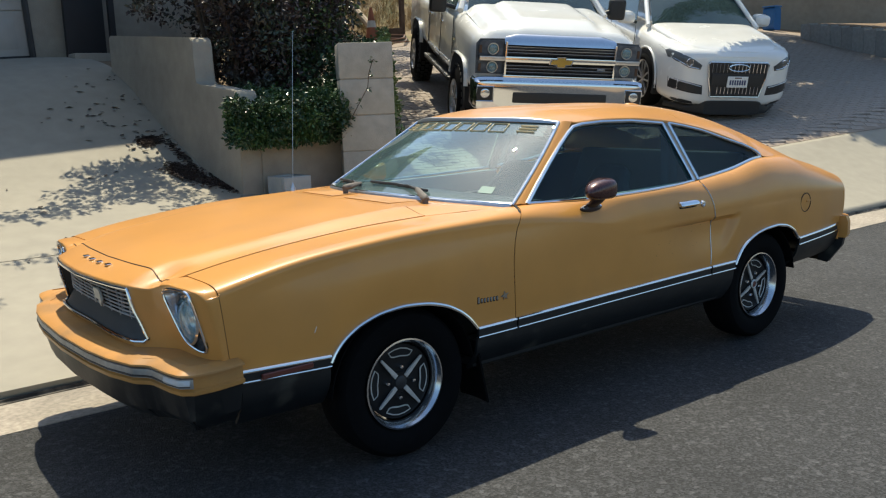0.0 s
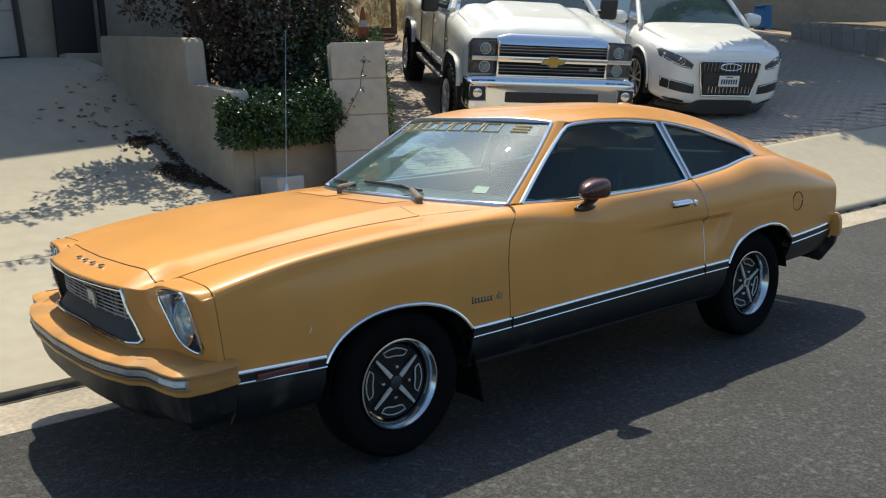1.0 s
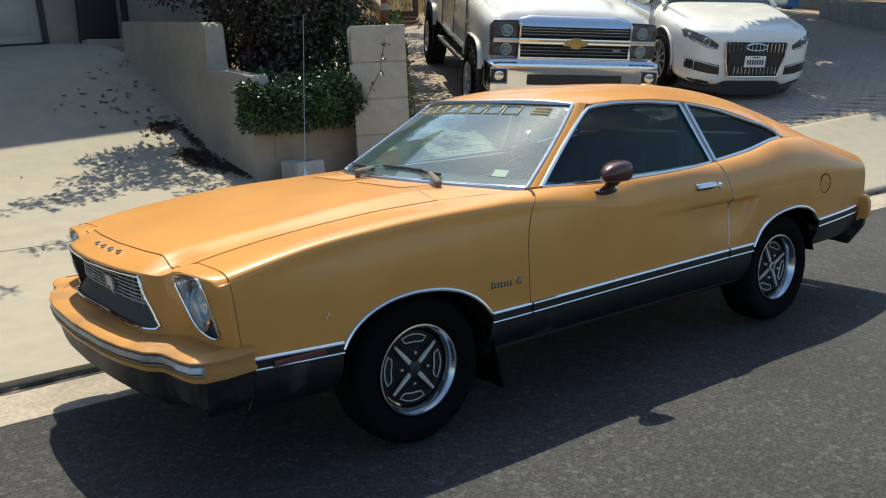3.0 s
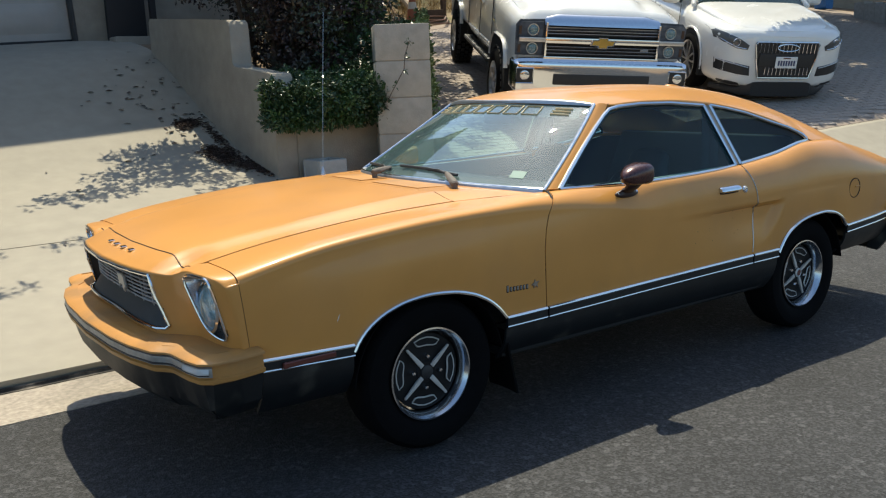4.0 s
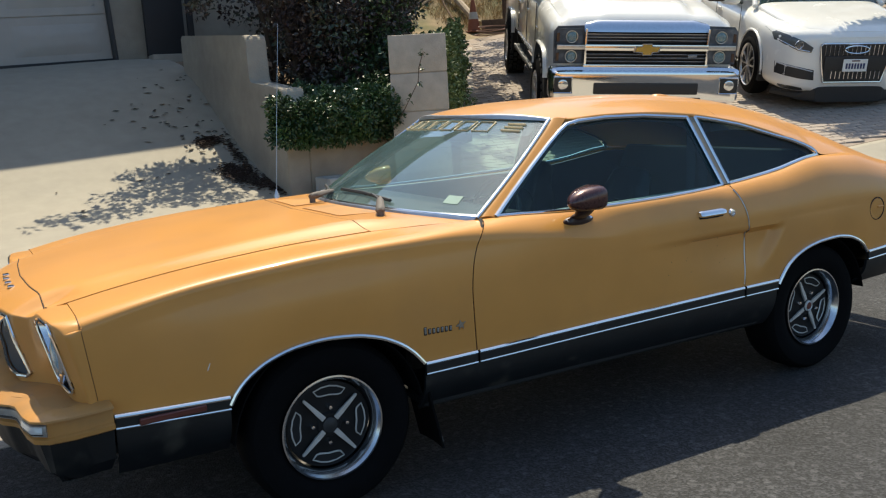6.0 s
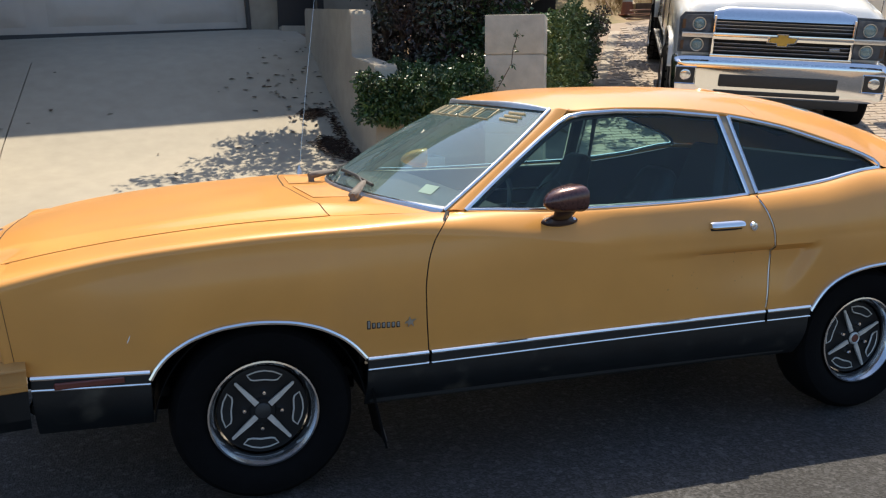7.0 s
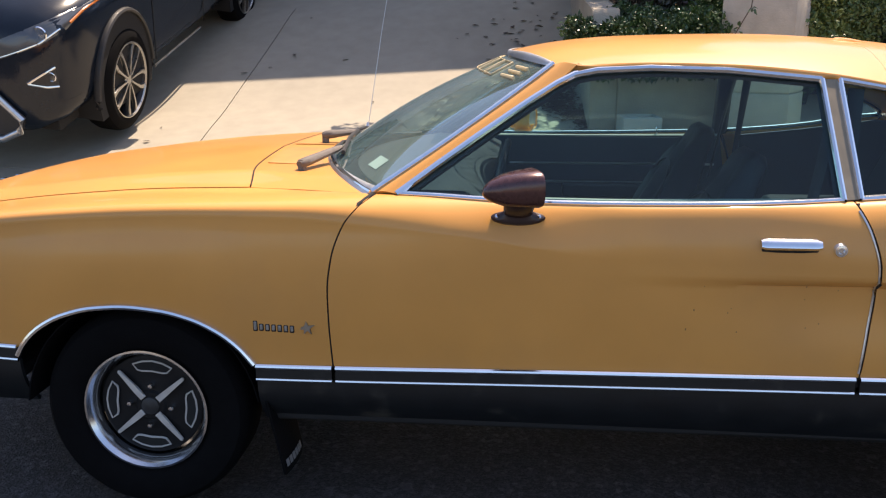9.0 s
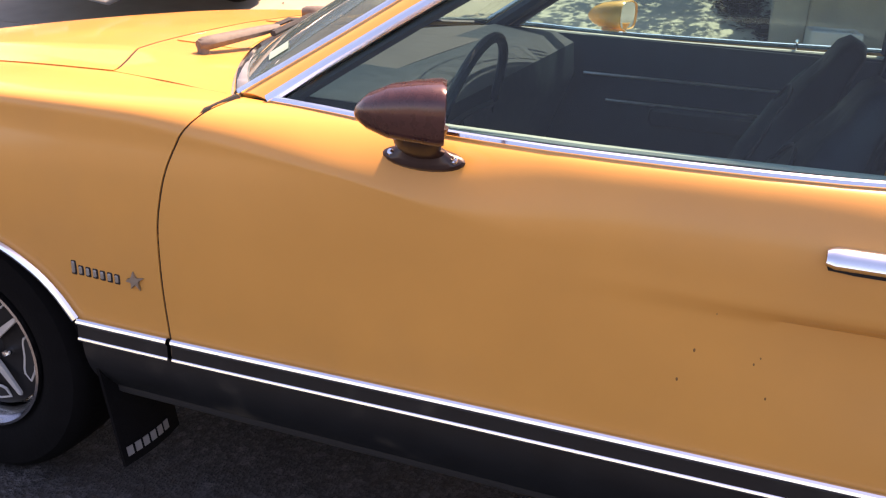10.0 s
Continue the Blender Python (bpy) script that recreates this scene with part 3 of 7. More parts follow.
for side in (-1, 1):
    def vent_f(u, v):
        y = CY + side * (0.05 + 0.33 * u)
        b = shield_base(side * (0.05 + 0.33 * u) / 0.741)
        x = (hood_rear(y - CY) + 0.03) + v * (b.x - 0.035 - hood_rear(y - CY) - 0.03)
        return (x, y, cowl_f((x - hood_rear(y - CY)) / (b.x - hood_rear(y - CY)), 0.5 + (y - CY) / 1.24)[2] + 0.0014)
    vent = panel("cowl_vent", vent_f, 10, 6, PAINT_DULL, cowl, 0.002, side < 0, "weathered ochre cowl vent grille")[0]
    # dark lines painted for the shade inside the vent slots
    for k in range(9):
        ln = [Vector(vent_f(u, 0.1 + 0.1 * k)) + Vector((0, 0, 0.0008)) for u in np.linspace(0.04, 0.96, 7)]
        part("vent_slot", tube(ln, 0.0017, 5, flat=0.5), PAINT_SHADE, cowl, "narrow vent slot")

# roof, hatch and tail as one skin over the rails
rail_y = curve((1.03, 0.335), (1.143, 0.317), (1.204, 0.294), (1.5, 0.272), (1.84, 0.258), (2.1, 0.226), (2.35, 0.172), (2.47, 0.138), (2.535, 0.113), (2.58, 0.114), (2.8, 0.155), (3.1, 0.2), (3.42, 0.23))
rail_z = curve((1.03, 1.262), (1.143, 1.262), (1.204, 1.262), (1.4, 1.268), (1.6, 1.264), (1.84, 1.244), (2.1, 1.196), (2.35, 1.118), (2.47, 1.064), (2.535, 1.018), (2.58, 1.006), (2.75, 1.0), (3.0, 0.957), (3.2, 0.91), (3.42, 0.85))
crown = curve((1.03, 1.300), (1.2, 1.322), (1.45, 1.336), (1.75, 1.340), (2.05, 1.324), (2.25, 1.299), (2.45, 1.258), (2.6, 1.217), (2.9, 1.118), (3.2, 0.985), (3.42, 0.88))


def skin(x, s):
    ry, rz = rail_y(x), rail_z(x)
    p = 3.4 - 0.8 * min(max((x - 2.6) / 0.6, 0), 1)
    return (x, CY + s * (CY - ry), rz + max(crown(x) - rz, 0.004) * (1 - abs(s) ** p))


def roof_f(x0, x1, bow):
    def f(u, v):
        s = math.sin((v - 0.5) * math.pi)
        x = x0 + u * (x1 - x0)
        p = skin(x, s)
        return (p[0] - bow * (1 - s * s) * (1 - u) ** 2, p[1], p[2] - 0.031 * (1 - s * s) * (1 - u) ** 7)
    return f


panel("roof", roof_f(1.146, 2.02, 0.131), 40, 48, PAINT, car, 0.015)


def hatch_f(u, v):
    s = math.sin((v - 0.5) * math.pi)
    return skin(2.0208 + u * (3.42 - 2.0208), s)


V, F = grid(hatch_f, 60, 48, 0)
keep, glass_faces = [], []
for fc in F:
    c = np.mean([V[k] for k in fc], axis=0)
    inside = 2.34 < c[0] < 2.98 and abs(c[1] - CY) < 0.47 - 0.05 * (c[0] - 2.1)
    (glass_faces if inside else keep).append(fc)
hatch = hang("hatch", mesh_of("hatch", V, keep, PAINT), car)
for sg in (-1, 1):
    q = skin(2.03, sg * 0.42)
    part("hinge_cover", lathe([(0.0005, 0.0055), (0.022, 0.005), (0.040, 0.001), (0.046, -0.006)], 20, m=Matrix.Translation(q) @ Matrix.Rotation(radians(10), 4, "Y") @ Matrix.Diagonal((1.3, 0.8, 1, 1))), PAINT, hatch, "raised hatch hinge cover")
hang("rear_glass", mesh_of("rear_glass", V, glass_faces, GLASS_DARK), hatch, "dark sloping rear glass")

# tail panel and rear bumper
def tail_f(u, v):
    s = -1 + 2 * u
    y = CY + s * 0.80
    top = skin(3.42, max(-1, min(1, (y - CY) / (CY - rail_y(3.42)))))[2] if abs(s) < 0.8 else 0.85 - (abs(s) - 0.8) * 0.55
    z = 0.44 + v * (top - 0.44)
    return (3.42 - (1 - v) * 0.05 - 0.02 * abs(s) ** 3 + 0.02 * math.sin(v * math.pi), y, z)


panel("tail_panel", tail_f, 30, 14, PAINT, car, 0.02)
for side in (-1, 1):
    bm = box(3.432, CY + side * 0.60, 0.70, 0.03, 0.34, 0.12, 0.012)
    part("tail_lamp", bm, RED_LENS, car, "red tail lamp")


def sweep(path, profile, closed_profile=True):
    """A bumper-like bar: profile [(out, z)] carried along a plan path [(x, y, out_x, out_y)]."""
    bm = bmesh.new()
    rings = [[bm.verts.new((x + o * ox, y + o * oy, z)) for o, z in profile] for x, y, ox, oy in path]
    n = len(profile)
    for A, B in zip(rings, rings[1:]):
        for k in range(n if closed_profile else n - 1):
            bm.faces.new((A[k], A[(k + 1) % n], B[(k + 1) % n], B[k]))
    if closed_profile:
        bm.faces.new(rings[0])
        bm.faces.new(rings[-1][::-1])
    return bm


def plan(points, n=4):
    """Plan points refined, with outward directions; mirrored over the car's middle."""
    pts = [(x, y) for x, y in points] + [(x, 2 * CY - y) for x, y in reversed(points[:-1])]
    fine = []
    for (x0, y0), (x1, y1) in zip(pts, pts[1:]):
        fine += [(x0 + (x1 - x0) * k / n, y0 + (y1 - y0) * k / n) for k in range(n)]
    fine.append(pts[-1])
    out = []
    for i, (x, y) in enumerate(fine):
        a, b = fine[max(i - 2, 0)], fine[min(i + 2, len(fine) - 1)]
        d = Vector((b[0] - a[0], b[1] - a[1])).normalized()
        out.append((x, y, -d.y, d.x))
    return out


FB = plan([(-0.690, 0.004), (-0.80, -0.012), (-0.872, -0.006), (-0.904, 0.022), (-0.918, 0.080), (-0.930, 0.195), (-0.942, 0.222), (-0.974, 0.262), (-1.010, 0.40), (-1.030, 0.56), (-1.042, 0.87)], 4)
# bumper and shelf take the darker ochre to deepen their shade
bumper = part("front_bumper", sweep(FB, [(-0.045, 0.486), (-0.01, 0.476), (0.002, 0.482), (0.004, 0.495), (-0.006, 0.500), (-0.006, 0.541), (0.008, 0.545), (0.007, 0.551), (-0.004, 0.557), (-0.030, 0.563), (-0.050, 0.566)]), PAINT_DULL, car, "ochre front bumper with kinked face", sharp=24)
shelf = [(x + 0.036, min(max(y, 0.05), 2 * CY - 0.05)) for x, y, _, _ in FB[6:-6]]
part("bumper_shelf", prism([(-0.70, 0.03)] + shelf + [(-0.70, 2 * CY - 0.03)], 0.006, "z", pose(0, 0, 0.5576)), PAINT_DULL, bumper)
part("bumper_strip", sweep(FB[8:-8], [(-0.006, 0.502), (0.003, 0.505), (0.007, 0.520), (0.004, 0.536), (-0.006, 0.539)]), WORN_STRIP, bumper, "worn silver rubbing strip", sharp=30)
part("strip_groove", sweep(FB[9:-9], [(0.004, 0.508), (0.0082, 0.510), (0.0082, 0.515), (0.004, 0.517)]), PLASTIC, bumper, "dark groove along the strip")
for a, b in ((9, 18), (-19, -10)):
    part("indicator_lamp", sweep(FB[a:b], [(-0.006, 0.505), (0.006, 0.508), (0.010, 0.520), (0.006, 0.533), (-0.006, 0.537)]), mat("clear_lens", (0.6, 0.6, 0.58), 0.15, coat=0.8), bumper, "clear indicator lens")
part("front_valance", sweep(FB, [(-0.14, 0.35), (-0.09, 0.33), (-0.035, 0.38), (-0.012, 0.482), (-0.10, 0.486)]), BLACK_PAINT, car, "black front valance")
RB = [(-x, y, -ox, oy) for x, y, ox, oy in plan([(-3.36, 0.03), (-3.42, 0.045), (-3.475, 0.09), (-3.50, 0.2), (-3.52, 0.5), (-3.53, 0.87)], 4)]
rear_bumper = part("rear_bumper", sweep(RB, [(-0.10, 0.455), (0.0, 0.45), (0.012, 0.47), (0.012, 0.55), (0.0, 0.585), (-0.10, 0.59)]), PAINT, car, "ochre rear bumper")
part("rear_valance", sweep(RB, [(-0.16, 0.30), (-0.10, 0.29), (-0.02, 0.40), (-0.01, 0.455), (-0.12, 0.46)]), BLACK_PAINT, car, "black rear valance")

# nose: grille opening and two lamp wells cut out of it
nose_x = curve((0, -0.956), (0.25, -0.941), (0.43, -0.912), (0.458, -0.902), (0.478, -0.884), (0.525, -0.852), (0.58, -0.842), (0.70, -0.832), (0.78, -0.820), (0.835, -0.792))
nose_top = curve((0, 0.786), (0.44, 0.784), (0.50, 0.776), (0.56, 0.790), (0.65, 0.806), (0.75, 0.806), (0.80, 0.798), (0.835, 0.775))
GRILLE = [(-0.490, 0.594), (-0.438, 0.774), (0.438, 0.774), (0.490, 0.594), (0.478, 0.583), (0.22, 0.580), (-0.22, 0.580), (-0.478, 0.583)]
LAMP = [(0.652, 0.640), (0.622, 0.70), (0.597, 0.757), (0.597, 0.782), (0.65, 0.798), (0.735, 0.800), (0.782, 0.796), (0.790, 0.74), (0.795, 0.66), (0.800, 0.592), (0.775, 0.588), (0.73, 0.594), (0.685, 0.607)]


def rounded(poly, rounds=2):
    for _ in range(rounds):
        out = []
        for (x0, y0), (x1, y1) in zip(poly, poly[1:] + poly[:1]):
            out += [(0.75 * x0 + 0.25 * x1, 0.75 * y0 + 0.25 * y1), (0.25 * x0 + 0.75 * x1, 0.25 * y0 + 0.75 * y1)]
        poly = out
    return poly


LAMP = rounded(LAMP)


def in_poly(px, py, poly):
    inside = False
    for (x0, y0), (x1, y1) in zip(poly, poly[1:] + poly[:1]):
        if (y0 > py) != (y1 > py) and px < (x1 - x0) * (py - y0) / (y1 - y0) + x0:
            inside = not inside
    return inside


def nose_pt(h, z):
    # the grille's ends stand more upright than its middle
    upright = min(1.0, abs(h) / 0.44) * (1 - smooth_step(0.50, 0.60, abs(h)))
    return (nose_x(abs(h)) + 0.03 * (1 - 0.85 * upright) * (0.775 - min(z, 0.775)) / 0.16, CY + h, z)


def nose_f(u, v):
    h = (-1 + 2 * u) * 0.835
    zt = nose_top(abs(h))
    if v < 0.75:
        return nose_pt(h, 0.55 + v / 0.75 * (zt - 0.55))
    a = (v - 0.75) / 0.25 * math.pi / 2
    p = nose_pt(h, zt)
    if abs(h) < 0.575:
        x1 = hood_front(h)
        z1 = hood_z(x1, CY + h) + 0.001
    else:
        z1 = flank_top(CY - abs(h), -0.765)
        x1 = front_edge(z1) - 0.0008
    lift = math.sin(a) if abs(h) > 0.56 else 0.7 * (v - 0.75) / 0.25 + 0.3 * math.sin(a)
    back = 1 - math.cos(a) if abs(h) > 0.56 else (v - 0.75) / 0.25
    return (p[0] + (x1 - p[0]) * back, p[1], p[2] + (z1 - p[2]) * lift)


def flank_top(y, x):
    lo, hi = 0.5, 1.0
    for _ in range(24):
        mid = (lo + hi) / 2
        lo, hi = (mid, hi) if flank(x, mid)[1] < y else (lo, mid)
    return flank(x, lo)[2]


def cheek_f(u, v):
    a = Vector(nose_f(0.0, 0.02 + 0.98 * v))
    z = a.z
    w, lo, hi = 0.0, 0.0, 1.0
    if v > 0.98:
        z = flank_top(CY - 0.835, front_edge(0.8)) + 0.0
    for _ in range(24):
        w = (lo + hi) / 2
        lo, hi = (w, hi) if flank(front_edge(z), w)[2] < z else (lo, w)
    b = Vector(flank(front_edge(z) - 0.0008, w))
    bow = Vector((-0.006, -0.008, 0)) * math.sin(math.pi * u) * (1 - v ** 4)
    return a.lerp(b, u) + bow


panel("fender_extension", cheek_f, 8, 24, PAINT, car, 0.006, mirror=CY)
for k in (0, 1):
    line = [flank(front_edge(flank(-0.76, w)[2]), w) for w in np.linspace(0.06, 0.86, 34)]
    part("extension_seam", tube([(x, y - 0.0002 if not k else 2 * CY - y + 0.0002, z) for x, y, z in line], 0.0010, 6), PAINT_SHADE, car, "fine dark seam")
V, F = grid(nose_f, 200, 60, 0, False)
F = [f for f in F if not any(in_poly(sum(abs(V[k][1] - CY) for k in f) / 4, sum(V[k][2] for k in f) / 4, p) and V[f[0]][0] < -0.70 for p in (GRILLE, LAMP))]
nose = hang("nose_panel", mesh_of("nose_panel", V, F, PAINT), car)
rim_line = [(a[0] + (b[0] - a[0]) * k / 8, a[1] + (b[1] - a[1]) * k / 8) for a, b in zip(GRILLE, GRILLE[1:] + GRILLE[:1]) for k in range(8)]
grille = part("grille", tube([Vector(nose_pt(h, z)) + Vector((-0.004, 0, 0)) for h, z in rim_line], 0.0062, 8, closed=True), CHROME, car, "black grille in a chrome surround")
part("grille_backing", prism([(CY + h, z) for h, z in GRILLE], 0.02, "x", pose(-0.80, 0, 0)), DARK, grille)
panel("grille_apron", lambda u, v: Vector(nose_pt(-0.475 + 0.95 * u, 0.584 + 0.063 * v)) + Vector((0.006 + 0.045 * v, 0, 0)), 16, 3, FADED_BLACK, grille, label="faded black plastic apron")
for side in (-1, 1):
    panel("grille_cheek", lambda u, v: Vector(nose_pt(side * (0.490 - 0.052 * v), 0.594 + 0.18 * v)) + Vector((0.004 + 0.10 * u, -side * 0.004, 0)), 3, 6, FADED_BLACK, grille, 0.003, label="dark grille side wall")
for z in np.linspace(0.655, 0.762, 8):
    part("grille_bar", tube([Vector(nose_pt(h, z)) + Vector((0.040, 0, 0)) for h in np.linspace(-0.46, 0.46, 13)], 0.0034, 6), GREY_PLASTIC, grille, "thin grey bar")
for h in np.linspace(-0.44, 0.44, 10):
    part("grille_upright", tube([Vector(nose_pt(h, z)) + Vector((0.046, 0, 0)) for z in (0.640, 0.770)], 0.0024, 6), GREY_PLASTIC, grille)
bm = prism([(-0.05, -0.01), (-0.035, 0.025), (-0.01, 0.035), (0.02, 0.03), (0.055, 0.03), (0.03, 0.01), (0.035, -0.03), (0.02, -0.005), (-0.01, -0.005), (-0.03, -0.035)], 0.010, "x", pose(-0.915, CY - 0.08, 0.69), bevel=0.003)
part("grille_emblem", bm, mat("aged_pale_metal", (0.52, 0.50, 0.44), 0.45, 0.3), grille, "small worn silver emblem")
for side in (-1, 1):
    bm = bmesh.new()
    for c in (-0.045, 0.045):
        box(-0.878, CY + side * 0.31 + c, 0.700, 0.012, 0.007, 0.10, 0.002, 1, bm)
        box(-0.878, CY + side * 0.31, 0.700 + c, 0.012, 0.09, 0.007, 0.002, 1, bm)
    part("grille_badge", bm, GREY_PLASTIC, grille, "square grey badge frame")
for k in range(4):
    h = (-0.135, -0.045, 0.045, 0.135)[k]
    part("hood_letter", box(nose_f((h / 0.835 + 1) / 2, 0.9)[0], CY + h, nose_f((h / 0.835 + 1) / 2, 0.9)[2] + 0.003, 0.022, 0.03, 0.006, 0.002, 1), CHROME, nose, "small chrome raised bar")
for side in (-1, 1):
    ring = [Vector(nose_pt(side * h, z)) + Vector((-0.004, 0, 0)) for h, z in LAMP]
    lamp = part("headlamp", tube(ring, 0.0048, 8, closed=True), CHROME, car, "round headlamp in a chrome bezel")
    bm = bmesh.new()
    n = len(ring)
    back = [Vector((-0.735, CY + side * (0.71 + (h - 0.71) * 0.82), 0.69 + (z - 0.69) * 0.88)) for h, z in LAMP]
    A, B = [bm.verts.new(p) for p in ring], [bm.verts.new(p) for p in back]
    for k in range(n):
        bm.faces.new((A[k], A[(k + 1) % n], B[(k + 1) % n], B[k]))
    bm.faces.new(B)
    part("lamp_well", bm, WORN_CHROME, lamp, "dull silver lamp well", sharp=60)
    part("lamp_ring", lathe([(0.080, 0), (0.086, 0.006), (0.087, 0.016), (0.080, 0.022)], 32, m=pose(-0.790, CY + side * 0.706, 0.690, 0, -90, 0)), CHROME, lamp)
    part("lamp_glass", lathe([(0.0005, 0.034), (0.03, 0.033), (0.056, 0.026), (0.076, 0.012), (0.081, 0.0)], 32, m=pose(-0.790, CY + side * 0.706, 0.690, 0, -90, 0)), FLUTED, lamp)
    part("reflector", lathe([(0.0005, -0.03), (0.04, -0.02), (0.07, -0.002), (0.080, 0.004)], 32, m=pose(-0.790, CY + side * 0.706, 0.690, 0, -90, 0)), CHROME, lamp)

# windscreen, chrome, pillars
screen = panel("windscreen", lambda u, v: shield(-1 + 2 * u, v), 32, 16, GLASS, car, flipped=True, label="clear windscreen with a lettered top band")[0]
screen.visible_shadow = False
edge = [shield(s, 0, 0.004) for s in np.linspace(-1, 1, 33)]
part("screen_trim", tube(edge, 0.010, 8, flat=0.8), CHROME, car, "chrome windscreen trim")
panel("screen_reveal", lambda u, v: shield(-1 + 2 * u, -0.030 + (0.040 + 0.025 * abs(-1 + 2 * u) ** 4) * v, 0.003 + 0.009 * math.sin(math.pi * v)), 48, 6, SATIN, car, 0.004, True, "broad worn chrome reveal moulding")


def header_f(u, v):
    t = -1 + 2 * u
    a = shield(t, 0.984 - 0.010 * abs(t), 0.006)
    b = Vector(roof_f(1.146, 2.02, 0.131)(0.0, 0.5 + math.asin(max(-1, min(1, t))) / math.pi)) + Vector((-0.002, 0, 0.004))
    return a.lerp(b, v) + Vector((-0.003, 0, 0.006)) * math.sin(math.pi * v)


panel("screen_header", header_f, 40, 5, SATIN, car, 0.006, True, "broad chrome strip over the windscreen")
for s in (-1, 1):
    part("screen_trim", tube([shield(s, v, 0.005) for v in np.linspace(0, 1, 14)], 0.008, 8), WORN_CHROME, car, "chrome windscreen trim")
band = panel("screen_band", lambda u, v: shield(-0.93 + 1.86 * u, 0.810 + 0.155 * v, -0.004), 30, 4, glass_mat("tinted_band", (0.42, 0.36, 0.30)), screen, label="faded brown tinted band")[0]
band.visible_shadow = False
for k in range(7):
    a, b = -0.62 + k * 0.185, -0.62 + k * 0.185 + 0.145
    loop = [shield(s, v, 0.003) for s, v in ((a, 0.825), (b, 0.825), (b + 0.025, 0.945), (a + 0.025, 0.945))]
    part("lettering_block", tube(loop, 0.0030, 6, closed=True), GOLD, screen, "gold outlined letter-sized block")
for s0 in (-0.86, 0.71):
    for v in (0.845, 0.885, 0.925):
        part("lettering_bar", tube([shield(s0, v, 0.003), shield(s0 + 0.14, v, 0.003)], 0.005, 6), GOLD, screen, "gold bar")
bm = bmesh.new()
q = [shield(s, v, 0.002) for s, v in ((-0.86, 0.10), (-0.78, 0.10), (-0.78, 0.17), (-0.86, 0.17))]
bm.faces.new([bm.verts.new(p) for p in q])
part("screen_sticker", bm, mat("pale_sticker", (0.24, 0.36, 0.31), 0.6), screen, "pale green sticker")

WIN_TOP = [Vector(p) for p in ((0.727, 0.108, 0.929), (0.83, 0.149, 1.002), (0.95, 0.196, 1.084), (1.07, 0.240, 1.163), (1.15, 0.268, 1.212), (1.20, 0.282, 1.236), (1.26, 0.284, 1.247), (1.4, 0.277, 1.254), (1.6, 0.268, 1.249), (1.842, 0.256, 1.226))]
Q_TOP = [Vector(p) for p in ((1.888, 0.256, 1.225), (2.0, 0.243, 1.205), (2.13, 0.224, 1.176), (2.31, 0.184, 1.117), (2.41, 0.158, 1.085), (2.47, 0.139, 1.059), (2.505, 0.128, 1.039), (2.524, 0.119, 1.021), (2.528, 0.115, 1.006), (2.522, 0.112, 0.996))]


def along(pts, u):
    d = [0.0]
    for a, b in zip(pts, pts[1:]):
        d.append(d[-1] + (b - a).length)
    t = u * d[-1]
    for i in range(len(pts) - 1):
        if t <= d[i + 1] or i == len(pts) - 2:
            return pts[i].lerp(pts[i + 1], (t - d[i]) / (d[i + 1] - d[i]))


def belt(x):
    return Vector((x, seam_y(x) + 0.004, seam_z(x) + 0.004))


def mirrored(v):
    return Vector((v[0], 2 * CY - v[1], v[2]))


D_BOT = [belt(x) for x in np.linspace(0.735, 1.868, 12)]
Q_BOT = [belt(x) for x in np.linspace(1.912, 2.520, 8)]
